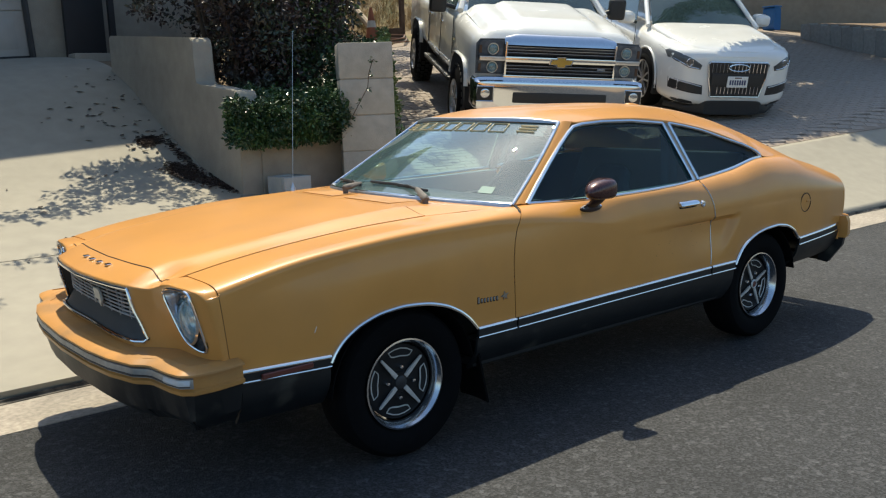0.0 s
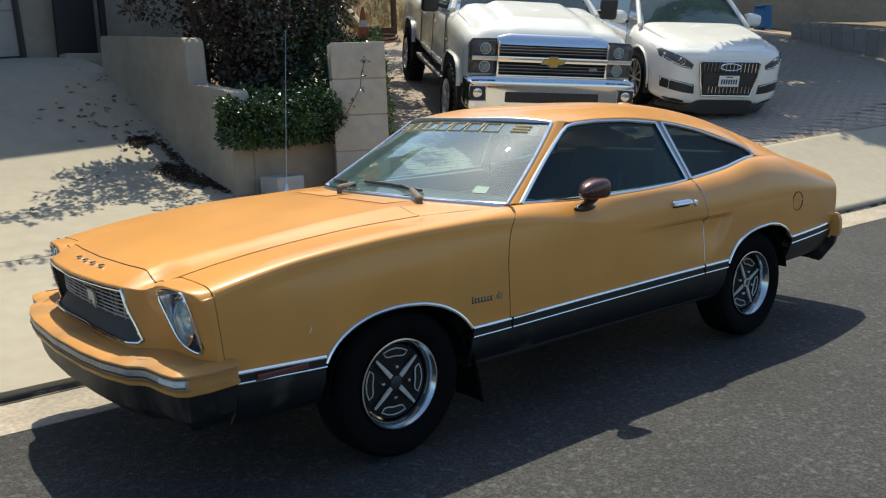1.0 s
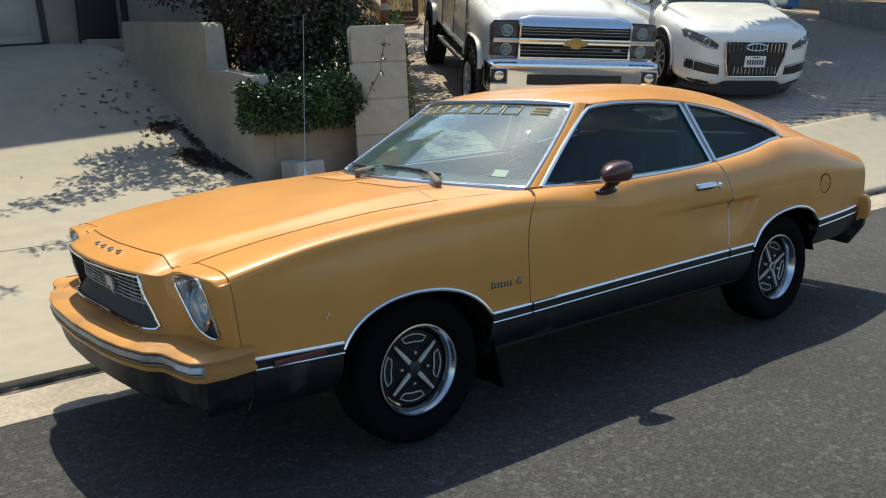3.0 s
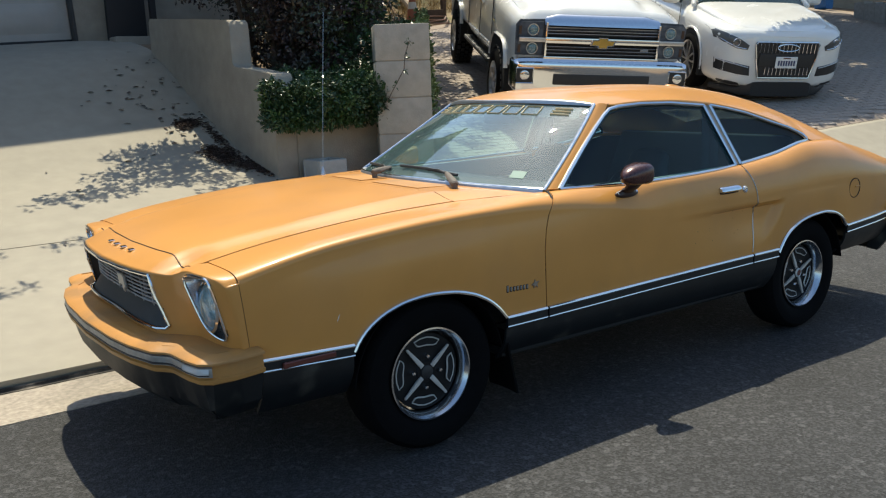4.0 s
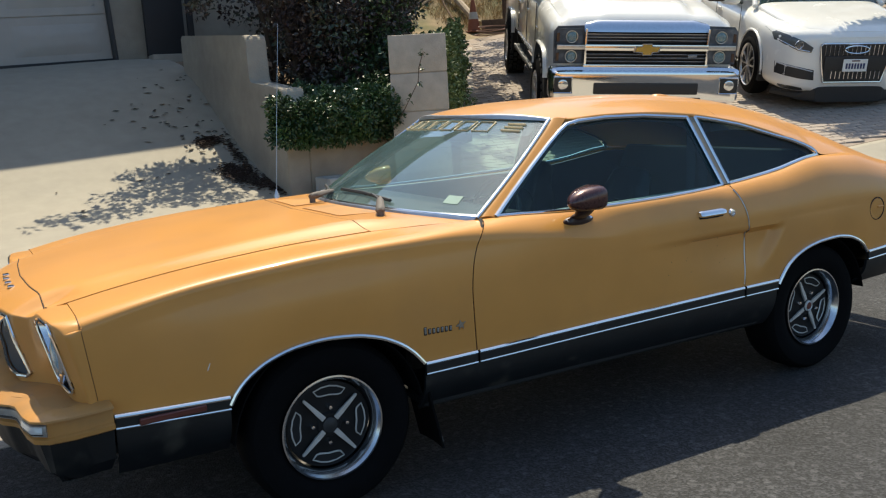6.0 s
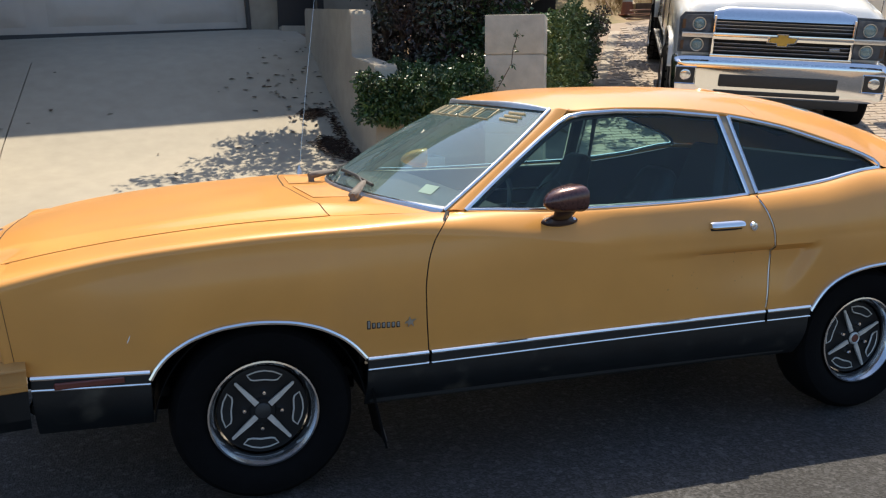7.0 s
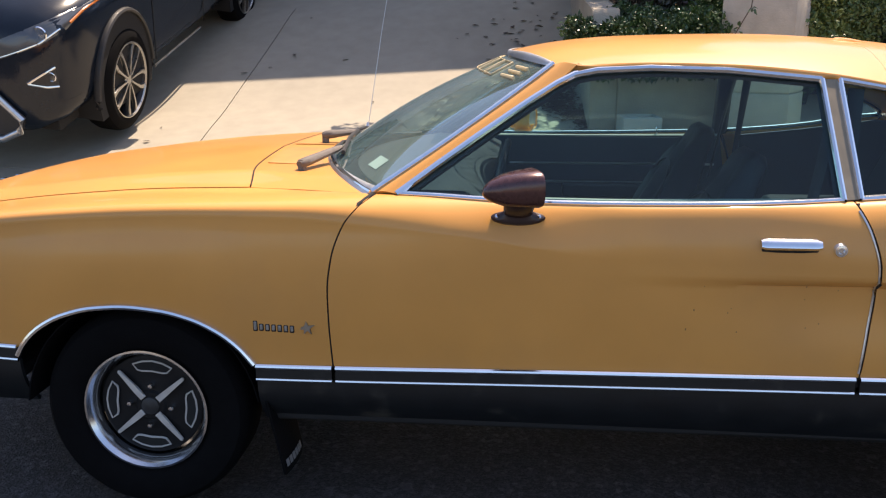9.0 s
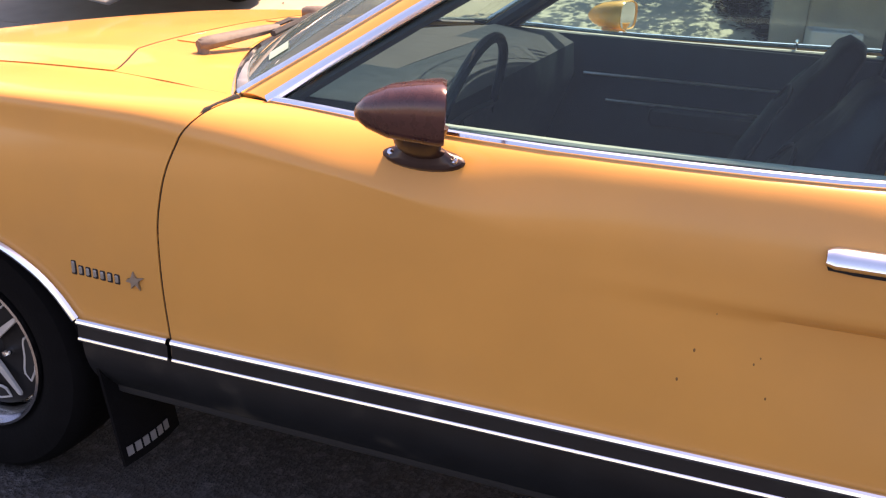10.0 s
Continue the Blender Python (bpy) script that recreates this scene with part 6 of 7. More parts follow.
def suv(m, paint, name, label, kind):
    """Two sport utilities of one size; kind 'slat' with an upright slatted grille, 'spindle' with a waisted one."""
    t = thing(name, label, "car", m)
    n = 48
    slat = kind == "slat"
    nose_secs = [(0.015, 0.58, 0.25, 0.885, 5), (0.05, 0.70, 0.22, 0.93, 5.5), (0.12, 0.81, 0.20, 0.965, 6), (0.24, 0.895, 0.19, 0.99, 6), (0.42, 0.945, 0.19, 1.02, 6), (0.8, 0.972, 0.22, 1.05, 6), (1.35, 0.975, 0.26, 1.09, 5.5)]
    hood_secs = [(0.07, 0.50, 0.7, 0.945, 4.5), (0.16, 0.62, 0.7, 0.995, 4.5), (0.35, 0.74, 0.7, 1.040, 5.5), (0.7, 0.80, 0.8, 1.090, 6), (1.3, 0.82, 0.85, 1.140, 6)]
    if not slat:
        nose_secs = [(0.02, 0.70, 0.28, 0.96, 4), (0.09, 0.82, 0.26, 1.05, 5), (0.22, 0.91, 0.28, 1.13, 5.5), (0.5, 0.962, 0.31, 1.18, 5.5), (0.9, 0.975, 0.30, 1.20, 6), (1.35, 0.975, 0.27, 1.20, 6)]
        hood_secs = [(0.12, 0.60, 0.75, 1.07, 3.5), (0.3, 0.74, 0.8, 1.15, 3.6), (0.7, 0.81, 0.85, 1.21, 4), (1.3, 0.82, 0.9, 1.245, 4)]
    hosts = [part("front_body", loft(nose_secs, n), paint, t, "rounded front body"), part("hood", loft(hood_secs, n), paint, t, "smooth hood")]
    part("rear_body", loft([(1.35, 0.975, 0.26, 1.08 if slat else 1.17, 5), (3.6, 0.975, 0.26, 1.10 if slat else 1.17, 5), (4.5, 0.95, 0.32, 1.10, 5), (4.85, 0.86, 0.40, 1.05, 4)], n), paint, t, "body sides")
    part("roof", loft([(2.15, 0.60, 1.66, 1.70, 3.5), (2.4, 0.66, 1.64, 1.735, 3.5), (3.6, 0.68, 1.64, 1.735, 3.5), (4.5, 0.62, 1.58, 1.66, 3.5)], 36), paint, t)
    quad_sheet([(-0.80, 1.28, 1.10), (0.80, 1.28, 1.10), (0.62, 2.20, 1.68), (-0.62, 2.20, 1.68)], t, "windscreen", GLASS_DARK, "dark windscreen", 12, 0.06)
    part("cowl", box(0, 1.27, 1.095, 1.55, 0.10, 0.03, 0.01), PLASTIC, t)
    for s in (-1, 1):
        for y0, y1, y2, y3 in ((1.55, 2.55, 2.6, 2.2), (2.62, 3.6, 3.5, 2.68), (3.66, 4.45, 4.2, 3.6)):
            quad_sheet([(s * 0.95, y0, 1.09), (s * 0.95, y1, 1.10), (s * 0.69, y2, 1.64), (s * 0.69, y3, 1.64)], t, "side_window", GLASS_DARK, "", 4)
        part("pillar", tube([(s * 0.87, 1.28, 1.09), (s * 0.66, 2.2, 1.68)], 0.035, 8), paint, t)
        for a, b in (((0.95, 2.58, 1.09), (0.68, 2.63, 1.66)), ((0.95, 3.63, 1.09), (0.68, 3.55, 1.66))):
            part("pillar", tube([(s * a[0], a[1], a[2]), (s * b[0], b[1], b[2])], 0.03, 8), PLASTIC, t)
        for y in (1.50, 2.60, 3.58):
            part("door_gap", box(s * 0.976, y, 0.72, 0.006, 0.007, 0.70), DARK, t)
        for y in (2.45, 3.42):
            part("door_handle", box(s * 0.985, y, 0.92, 0.03, 0.17, 0.03, 0.01, 2), paint, t)
        ya, za, ra, rb = (0.95, 0.39, 0.45, 0.45) if slat else (0.93, 0.40, 0.475, 0.535)
        part("wheel_arch", tube([(s * 0.974, ya + ra * math.cos(a), za + rb * math.sin(a)) for a in np.linspace(-0.1, math.pi + 0.1, 30)], 0.015 if slat else 0.03, 8, flat=1.0 if slat else 0.6), paint if slat else PLASTIC, t, "wheel arch lip")
        for y in (ya, 3.80):
            part("wheel_house", prism([(y + (ra - 0.01) * math.cos(a), za - 0.01 + (rb - 0.01) * math.sin(a)) for a in np.linspace(-0.3, math.pi + 0.3, 24)], 0.35, "x", pose(-0.175 + s * (0.979 - 0.175), 0, 0)), DARK, t)
            road_wheel(t, s * (0.880 if slat else 0.885), y, 0.385 if slat else 0.40, 0.255, s, 0.272 if slat else 0.29, 5, DULL_METAL if slat else ALLOY_DARK, True, None if slat else GUNMETAL)
        part("sill_strip", tube([(s * 0.972, 1.46, 0.345 if slat else 0.325), (s * 0.977, 2.5 if not slat else 3.3, 0.365 if slat else 0.335)], 0.011, 8), CHROME if kind == "spindle" else PLASTIC, t, "lower sill strip")
        mr = part("door_mirror", loft([(1.52, 0.06, -0.05, 0.05, 3), (1.56, 0.12, -0.085, 0.085, 3.5), (1.68, 0.125, -0.09, 0.09, 4)], 20), paint, t, "door mirror")
        mr.matrix_basis = Matrix.Translation((s * 1.10, 0, 1.16))
        part("mirror_arm", tube([(s * 0.93, 1.62, 1.09), (s * 1.02, 1.62, 1.13)], 0.025, 8), PLASTIC, t)
        if slat:
            outline = [(0.55, 0.705), (0.53, 0.765), (0.66, 0.845), (0.80, 0.90), (0.93, 0.935), (0.915, 0.82), (0.70, 0.725)]
        else:
            outline = [(0.50, 0.80), (0.52, 0.93), (0.73, 1.025), (0.87, 1.085), (0.938, 1.10), (0.905, 0.99), (0.80, 0.92)]
        hd, _, _ = decal(t, hosts, [(s * x, z) for x, z in outline], "headlamp", DARK_LENS, "swept headlamp behind clear cover", 0.008)
        lx, lz = (0.70, 0.80) if slat else (0.788, 0.985)
        ly = max(v_.co.y for v_ in hd.data.vertices if abs(v_.co.x - s * lx) < 0.06 and abs(v_.co.z - lz) < 0.05)
        part("lamp", lathe([(0.0005, 0.02), (0.03, 0.016), (0.042, 0.0)], 20, m=Matrix.Translation((s * lx, ly - 0.050, lz)) @ Matrix.Rotation(radians(90), 4, "X")), LENS, hd)
        part("lamp_ring", lathe([(0.042, 0.0), (0.048, 0.010), (0.052, 0.0)], 20, m=Matrix.Translation((s * lx, ly - 0.052, lz)) @ Matrix.Rotation(radians(90), 4, "X")), CHROME, hd)
        low = [outline[0], outline[6], outline[5]]
        part("lamp_brow", decal_line(hosts, [(s * (low[0][0] + 0.02), low[0][1] + 0.015), (s * low[1][0], low[1][1] + 0.014), (s * (low[2][0] - 0.02), low[2][1] + 0.016)], 0.006), CHROME, hd, "bright lamp strip")
    if kind == "slat":
        G = [(-0.36, 0.345), (-0.42, 0.60), (-0.445, 0.79), (-0.42, 0.815), (0.42, 0.815), (0.445, 0.79), (0.42, 0.60), (0.36, 0.345)]
        gr = part("grille", prism(G, 0.10, "y", pose(0, -0.012, 0), bevel=0.012), PLASTIC, t, "tall black grille with upright chrome slats")
        part("grille_frame", tube([(x, -0.016, z) for x, z in G], 0.011, 8, closed=True), CHROME, gr)
        for x in np.linspace(-0.385, 0.385, 15):
            part("slat", box(x, -0.018, 0.735, 0.010, 0.02, 0.125, 0.003, 1), CHROME, gr, "chrome slat")
            if abs(x) < 0.33:
                part("slat", box(x, -0.018, 0.435, 0.010, 0.02, 0.10, 0.003, 1), CHROME, gr, "chrome slat")
        part("emblem", tube([(0.15 * math.cos(a), -0.036, 0.745 + 0.045 * math.sin(a)) for a in np.linspace(0, 2 * math.pi, 29)[:-1]], 0.009, 8, closed=True), CHROME, gr, "plain chrome oval emblem")
        part("plate_panel", box(0, -0.022, 0.58, 0.76, 0.02, 0.17, 0.01), PLASTIC, gr)
        pl = part("number_plate", box(0, -0.045, 0.555, 0.305, 0.012, 0.152, 0.006, 1), PLATE, t, "white number plate with blank bars")
        for k in range(7):
            part("plate_bar", box(-0.108 + k * 0.036, -0.053, 0.548, 0.022, 0.004, 0.066), INK, pl)
        part("plate_bar", box(0, -0.053, 0.612, 0.10, 0.004, 0.014), RED_LENS, pl)
        for s in (-1, 1):
            decal(t, hosts, [(s * 0.47, 0.365), (s * 0.485, 0.49), (s * 0.66, 0.525), (s * 0.90, 0.565), (s * 0.895, 0.425), (s * 0.66, 0.385)], "side_intake", PLASTIC, "black side intake", 0.006)
            part("intake_trim", decal_line(hosts, [(s * 0.50, 0.475), (s * 0.66, 0.512), (s * 0.88, 0.552)], 0.007), DULL_METAL, t, "bright intake trim")
            decal(t, hosts, [(s * 0.56, 0.225), (s * 0.60, 0.265), (s * 0.72, 0.285), (s * 0.84, 0.29), (s * 0.85, 0.245), (s * 0.70, 0.225)], "fog_recess", PLASTIC, "", 0.005)
            part("fog_lamp", lathe([(0.0005, 0.02), (0.035, 0.012), (0.042, 0)], 20, m=Matrix.Translation((s * 0.81, 0.125, 0.262)) @ Matrix.Rotation(radians(90), 4, "X")), LENS, t)
        part("chin", loft([(0.0, 0.42, 0.09, 0.285, 8), (0.05, 0.47, 0.08, 0.285, 8), (0.10, 0.60, 0.08, 0.21, 5), (0.4, 0.86, 0.10, 0.21, 5)], 32), PLASTIC, t, "black lower valance")
    else:
        G = [(-0.50, 0.245), (-0.63, 0.32), (-0.66, 0.41), (-0.44, 0.62), (-0.40, 0.74), (-0.42, 0.82), (0.42, 0.82), (0.40, 0.74), (0.44, 0.62), (0.66, 0.41), (0.63, 0.32), (0.50, 0.245)]
        gr = part("grille", prism(G, 0.12, "y", pose(0, -0.012, 0), bevel=0.012), PLASTIC, t, "waisted black grille in a satin frame")
        part("grille_frame", tube([(x, -0.020, z) for x, z in G], 0.027, 8, closed=True), DULL_METAL, gr, "satin silver frame", sharp=60)
        for z in np.linspace(0.34, 0.76, 9):
            part("grille_bar", box(0, -0.018, z, 0.70, 0.02, 0.012, 0.003, 1), PLASTIC, gr)
        pl = part("number_plate", box(0, -0.045, 0.47, 0.305, 0.012, 0.152, 0.006, 1), PLATE, t, "white number plate with blank bars")
        for k in range(7):
            part("plate_bar", box(-0.108 + k * 0.036, -0.053, 0.463, 0.022, 0.004, 0.066), INK, pl)
        for s in (-1, 1):
            decal(t, hosts, [(s * 0.72, 0.662), (s * 0.79, 0.715), (s * 0.856, 0.758), (s * 0.864, 0.625), (s * 0.79, 0.64)], "fog_recess", PLASTIC, "black fog lamp recess", 0.006)
            part("fog_trim", decal_line(hosts, [(s * 0.715, 0.665), (s * 0.79, 0.718), (s * 0.858, 0.762)], 0.009), CHROME, t, "chrome fog lamp trim")
            part("fog_trim", decal_line(hosts, [(s * 0.715, 0.662), (s * 0.79, 0.640), (s * 0.864, 0.622)], 0.009), CHROME, t, "chrome fog lamp trim")
            part("fog_lamp", lathe([(0.0005, 0.02), (0.028, 0.014), (0.036, 0)], 20, m=Matrix.Translation((s * 0.835, 0.115, 0.70)) @ Matrix.Rotation(radians(90), 4, "X")), LENS, t, "small round fog lamp")
            part("fog_ring", tube([(s * 0.835 + 0.037 * math.cos(a), 0.108, 0.70 + 0.030 * math.sin(a)) for a in np.linspace(0, 2 * math.pi, 21)[:-1]], 0.005, 6, closed=True), CHROME, t)
            part("indicator", decal_line(hosts, [(s * 0.905, 1.02), (s * 0.918, 1.05), (s * 0.932, 1.085)], 0.010), AMBER, t, "amber indicator strip")
    part("underside", box(0, 2.4, 0.30, 1.6, 4.4, 0.10, 0.02), DARK, t)
    return t


def place(x, y, z, heading, lean, pitch, scale=1.0):
    return Matrix.Translation((x, y, z)) @ Matrix.Rotation(radians(heading), 4, "Z") @ Matrix.Rotation(radians(lean), 4, "Y") @ Matrix.Rotation(radians(pitch), 4, "X") @ Matrix.Scale(scale, 4)


pickup(place(5.949, 5.135, 0.665, -28.5, 3.6, 11.3, 1.05))
suv(place(8.856, 4.547, 0.910, -29.5, 2.6, 13.2) @ Matrix.Diagonal((0.98, 1, 1, 1)), WHITE_PAINT, "white_suv", "white sport utility car with slatted black grille on the pavers", "slat")
suv(place(-3.072, 3.68, 0.47, 0.26, 7.5, 17.08), NAVY_PAINT, "black_suv", "glossy black sport utility car on the concrete driveway", "spindle")

# ---- garage, garden wall, pillar and planter ----
def wall_box(name, x0, x1, y0, y1, z0, z1, material, label, category="wall", bevel=0.02, kind="structure"):
    ob = part(name, box((x0 + x1) / 2, (y0 + y1) / 2, (z0 + z1) / 2, x1 - x0, y1 - y0, z1 - z0, bevel, 2), material)
    return tagged(ob, label, category, kind=kind)


GY = 9.08
wall_box("wall_garage", 1.02, 3.5, GY, GY + 0.3, 1.6, 6.8, STUCCO, "tan stucco garage wall")
wall_box("wall_garage_left", -9.0, -4.0, GY, GY + 0.3, 1.6, 6.8, STUCCO, "tan stucco garage wall")
wall_box("wall_upper", -9.0, 3.5, GY - 0.01, GY + 0.3, 4.3, 6.78, STUCCO, "tan stucco upper wall")
wall_box("wall_far", 3.4, 3.6, GY, GY + 8, 1.6, 6.8, STUCCO, "tan stucco house flank")
door = thing("garage_door", "off-white panelled garage door, closed", "garage door", kind="structure")
part("door_leaf", box(-1.49, GY + 0.16, 3.18, 4.98, 0.05, 2.3, 0.004), GARAGE, door)
for r in range(4):
    part("panel_row", box(-1.49, GY + 0.128, 2.32 + r * 0.56, 4.96, 0.012, 0.545, 0.004, 1), GARAGE, door)
    for c in range(4):
        x = -3.36 + c * 1.245
        V, F = grid(lambda u, v: (x - 0.5 + u, GY + 0.122 - 0.022 * min(1, 8 * min(u, 1 - u, v * 0.4, (1 - v) * 0.4)), 2.14 + r * 0.56 + v * 0.36), 20, 12)
        hang("door_panel", mesh_of("door_panel", V, F, GARAGE), door)
part("door_seal", box(-1.49, GY + 0.12, 1.86, 4.98, 0.04, 0.40, 0.005), PLASTIC, door)
part("door_jamb", box(1.005, GY + 0.05, 3.2, 0.035, 0.12, 2.4, 0.004), mat("dark_jamb", (0.06, 0.06, 0.06), 0.6), door, "dark jamb strip")
part("garage_roof", box(-2.72, 12.57, 6.88, 13.3, 8.36, 0.18, 0.02), STUCCO)["kind"] = "structure"
tagged(bpy.data.objects["garage_roof"], "flat house roof over the garage", "roof")
wall_box("gate_recess", 1.35, 1.83, 8.9, 9.0, 1.6, 4.2, mat("dark_gate", (0.02, 0.02, 0.022), 0.6), "dark side gate beside the garage", "gate")
wall_box("gate_post", 1.83, 1.90, 8.70, 8.78, 1.6, 4.2, bpy.data.materials["dark_gate"], "slim dark steel gate post", "post", 0.006)
wall_box("gate_step", 1.34, 1.82, 8.60, 8.88, 1.6, 2.06, STUCCO, "low tan step at the side gate", "step", 0.015)

# the house stands a little askew to the street, which falls away to one side
askew = Matrix.Translation((1.0, 9.06, 2.03)) @ Matrix.Rotation(radians(6.5), 4, "Z") @ Matrix.Rotation(radians(-2.6), 4, "Y") @ Matrix.Translation((-1.0, -9.06, -2.03))
for ob in ("wall_garage", "wall_garage_left", "wall_upper", "wall_far", "garage_door", "garage_roof"):
    bpy.data.objects[ob].matrix_basis = askew @ bpy.data.objects[ob].matrix_basis

def garden_wall():
    t = thing("garden_wall", "tan stucco stepped garden wall beside the drive", "garden wall", kind="structure")
    m = Matrix.Translation((1.55, 4.66, 0)) @ Matrix.Rotation(radians(1.1), 4, "Z")
    outline = [(0.0, 0.2), (0.0, 1.46), (0.03, 1.505), (0.79, 1.585), (0.825, 1.60), (0.84, 1.63), (0.845, 1.96), (0.865, 2.01), (0.91, 2.03), (3.05, 2.20), (3.10, 2.17), (3.10, 0.9)]
    part("wall", prism(outline, 0.20, "x", m, bevel=0.006), STUCCO, t, sharp=50)
    return t


garden_wall()
t = thing("planter_wall", "tan stucco planter wall under the hedge", "planter wall", kind="structure")
part("wall_front", box(2.24, 4.76, 0.62, 0.98, 0.2, 0.9, 0.03, 3), STUCCO, t)
pil = thing("block_pillar", "tan painted block pillar with recessed joints", "pillar", pose(2.75, 4.42, 0.27, 0, 0, -28), kind="structure")
for k in range(5):
    part("block", box(0, 0, 0.155 + k * 0.33, 0.50, 0.44, 0.322, 0.010, 2), BLOCK, pil)
part("mortar_core", box(0, 0, 0.8, 0.482, 0.422, 1.58), STUCCO, pil)
wb = thing("white_planter_box", "small whitewashed concrete box by the planter wall", "planter box", pose(1.90, 4.44, land(1.90, 4.44) - 0.115, 0, 0, 4) @ Matrix.Diagonal((0.86, 0.95, 1, 1)))
for x, y, sx, sy in ((0, -0.13, 0.33, 0.045), (0, 0.13, 0.33, 0.045), (-0.143, 0, 0.045, 0.215), (0.143, 0, 0.045, 0.215)):
    part("side", box(x, y, 0.16, sx, sy, 0.32, 0.008, 1), WHITE_BLOCK, wb)
part("soil_fill", box(0, 0, 0.08, 0.26, 0.23, 0.14), SOIL, wb)


def slanted_wall(name, a, b, z0, z1, thick, material, label, category="wall"):
    d = Vector((b[0] - a[0], b[1] - a[1]))
    m = Matrix.Translation((a[0], a[1], 0)) @ Matrix.Rotation(math.atan2(d.y, d.x), 4, "Z")
    ob = part(name, box(d.length / 2, 0, (z0 + z1) / 2, d.length, thick, z1 - z0, 0.02, 2, m=m), material)
    return tagged(ob, label, category, kind="structure")


slanted_wall("wall_far_right", (17.0, 20.0), (26.0, 1.0), 1.5, 7.0, 0.3, STUCCO, "shaded tan stucco house wall beyond the drive")
slanted_wall("wall_behind", (3.4, 20.6), (17.2, 20.0), 1.5, 7.0, 0.3, STUCCO, "tan stucco boundary wall on the slope")
rw = thing("retaining_wall", "low grey board-marked concrete retaining wall beside the drive", "retaining wall", kind="structure")
A, B = Vector((14.6, 3.6, 0)), Vector((16.55, 7.85, 0))
ang = math.atan2(B.y - A.y, B.x - A.x)
for k in range(14):
    q = A.lerp(B, (k + 0.5) / 14)
    top = 2.05 + 0.62 * (k + 0.5) / 14
    part("wall_panel", box(0, 0.004 * (k % 3), 0, (B - A).length / 14 - 0.006, 0.2, top - 1.0, 0.008, 1, m=Matrix.Translation((q.x, q.y, (top + 1.0) / 2)) @ Matrix.Rotation(ang, 4, "Z")), GREY_BLOCK, rw)
part("wall_core", box(0, 0.01, 1.5, (B - A).length, 0.16, 1.0, m=Matrix.Translation(((A.x + B.x) / 2, (A.y + B.y) / 2, 0)) @ Matrix.Rotation(ang, 4, "Z")), GREY_BLOCK, rw)
bed = tagged(hang("raised_bed", mesh_of("raised_bed", *grid(lambda u, v: A.lerp(B, u) + Vector((0.1 + 4.5 * v, -0.05, 2.0 + 0.62 * u + 0.1 * v + 0.05 * noise.noise((9 * u, 9 * v, 0)))), 20, 14, 0.05), SOIL)), "bare soil bed above the retaining wall", "soil bed", kind="structure")

# ---- planting ----
def leaf_cloud(name, centres, n, size, material, seed, parent=None, squash=0.8):
    """Many small bent leaves round clump centres (x, y, z, radius)."""
    rng = np.random.default_rng(seed)
    V, F = [], []
    w = np.array([c[3] ** 2 for c in centres])
    pick = rng.choice(len(centres), n, p=w / w.sum())
    for k in pick:
        cx, cy, cz, r = centres[k]
        d = rng.normal(size=3)
        d /= np.linalg.norm(d)
        p = np.array((cx, cy, cz)) + d * r * (0.55 + 0.5 * rng.random()) * np.array((1, 1, squash))
        a = rng.normal(size=3) + d * 0.6
        a /= np.linalg.norm(a)
        b = np.cross(a, rng.normal(size=3))
        b /= np.linalg.norm(b)
        c = np.cross(a, b)
        s = size * (0.6 + 0.8 * rng.random())
        i = len(V)
        V += [p, p + s * 0.5 * a + s * 0.28 * b + 0.06 * s * c, p + s * a - 0.1 * s * c, p + s * 0.5 * a - s * 0.28 * b + 0.06 * s * c]
        F += [(i, i + 1, i + 2), (i, i + 2, i + 3)]
    return hang(name, mesh_of(name, V, F, material, False), parent)


rng = np.random.default_rng(5)
hedge = thing("hedge", "clipped glossy green hedge spilling over the planter wall", "hedge")
clumps = [(x + 0.05 * rng.normal(), y + 0.05 * rng.normal(), z + 0.03 * rng.normal(), 0.12) for x in np.linspace(1.46, 2.54, 14) for y, z in ((4.46, 1.12), (4.40, 1.22), (4.46, 1.34), (4.62, 1.41), (4.85, 1.44)) if y < 4.6 or x > 1.72]
clumps += [(1.42 + 0.20 * rng.random(), 4.42 + 0.12 * rng.random(), 1.10 + 0.22 * rng.random(), 0.10) for k in range(8)]
leaf_cloud("foliage", clumps, 26000, 0.038, LEAF, 11, hedge)
# near-black box stands in for the shade deep inside the hedge
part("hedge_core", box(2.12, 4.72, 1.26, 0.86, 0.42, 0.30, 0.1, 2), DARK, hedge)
shrub = thing("dark_shrub", "tall dark-leaved shrub filling the planter", "shrub")
clumps = [(2.0 + (0.42 + 0.594 * v) * rng.random(), 5.3 + v, 1.35 + 1.9 * rng.random(), 0.30) for v in np.linspace(0, 1.9, 64)]
clumps += [(2.30 + 0.6 * v + 0.75 * rng.random(), 6.4 + v, 2.0 + 1.6 * rng.random(), 0.34) for v in np.linspace(0, 1.4, 24)]
leaf_cloud("foliage", clumps, 26000, 0.055, LEAF_DARK, 12, shrub)
side = [(2.55 + 1.0 * rng.random(), 5.35 + 0.9 * rng.random(), 1.75 + 1.5 * rng.random(), 0.24) for k in range(40)]
side = [c for c in side if c[0] < 2.48 + 0.60 * (c[1] - 4.0)]
drape = [(0.95 + 0.75 * rng.random(), 5.7 + 0.7 * rng.random(), 2.34 + 0.5 * rng.random(), 0.13) for k in range(14)]
leaf_cloud("drape", drape, 1300, 0.05, LEAF_DARK, 25, shrub)
leaf_cloud("side_foliage", side, 9000, 0.05, LEAF_DARK, 23, shrub)
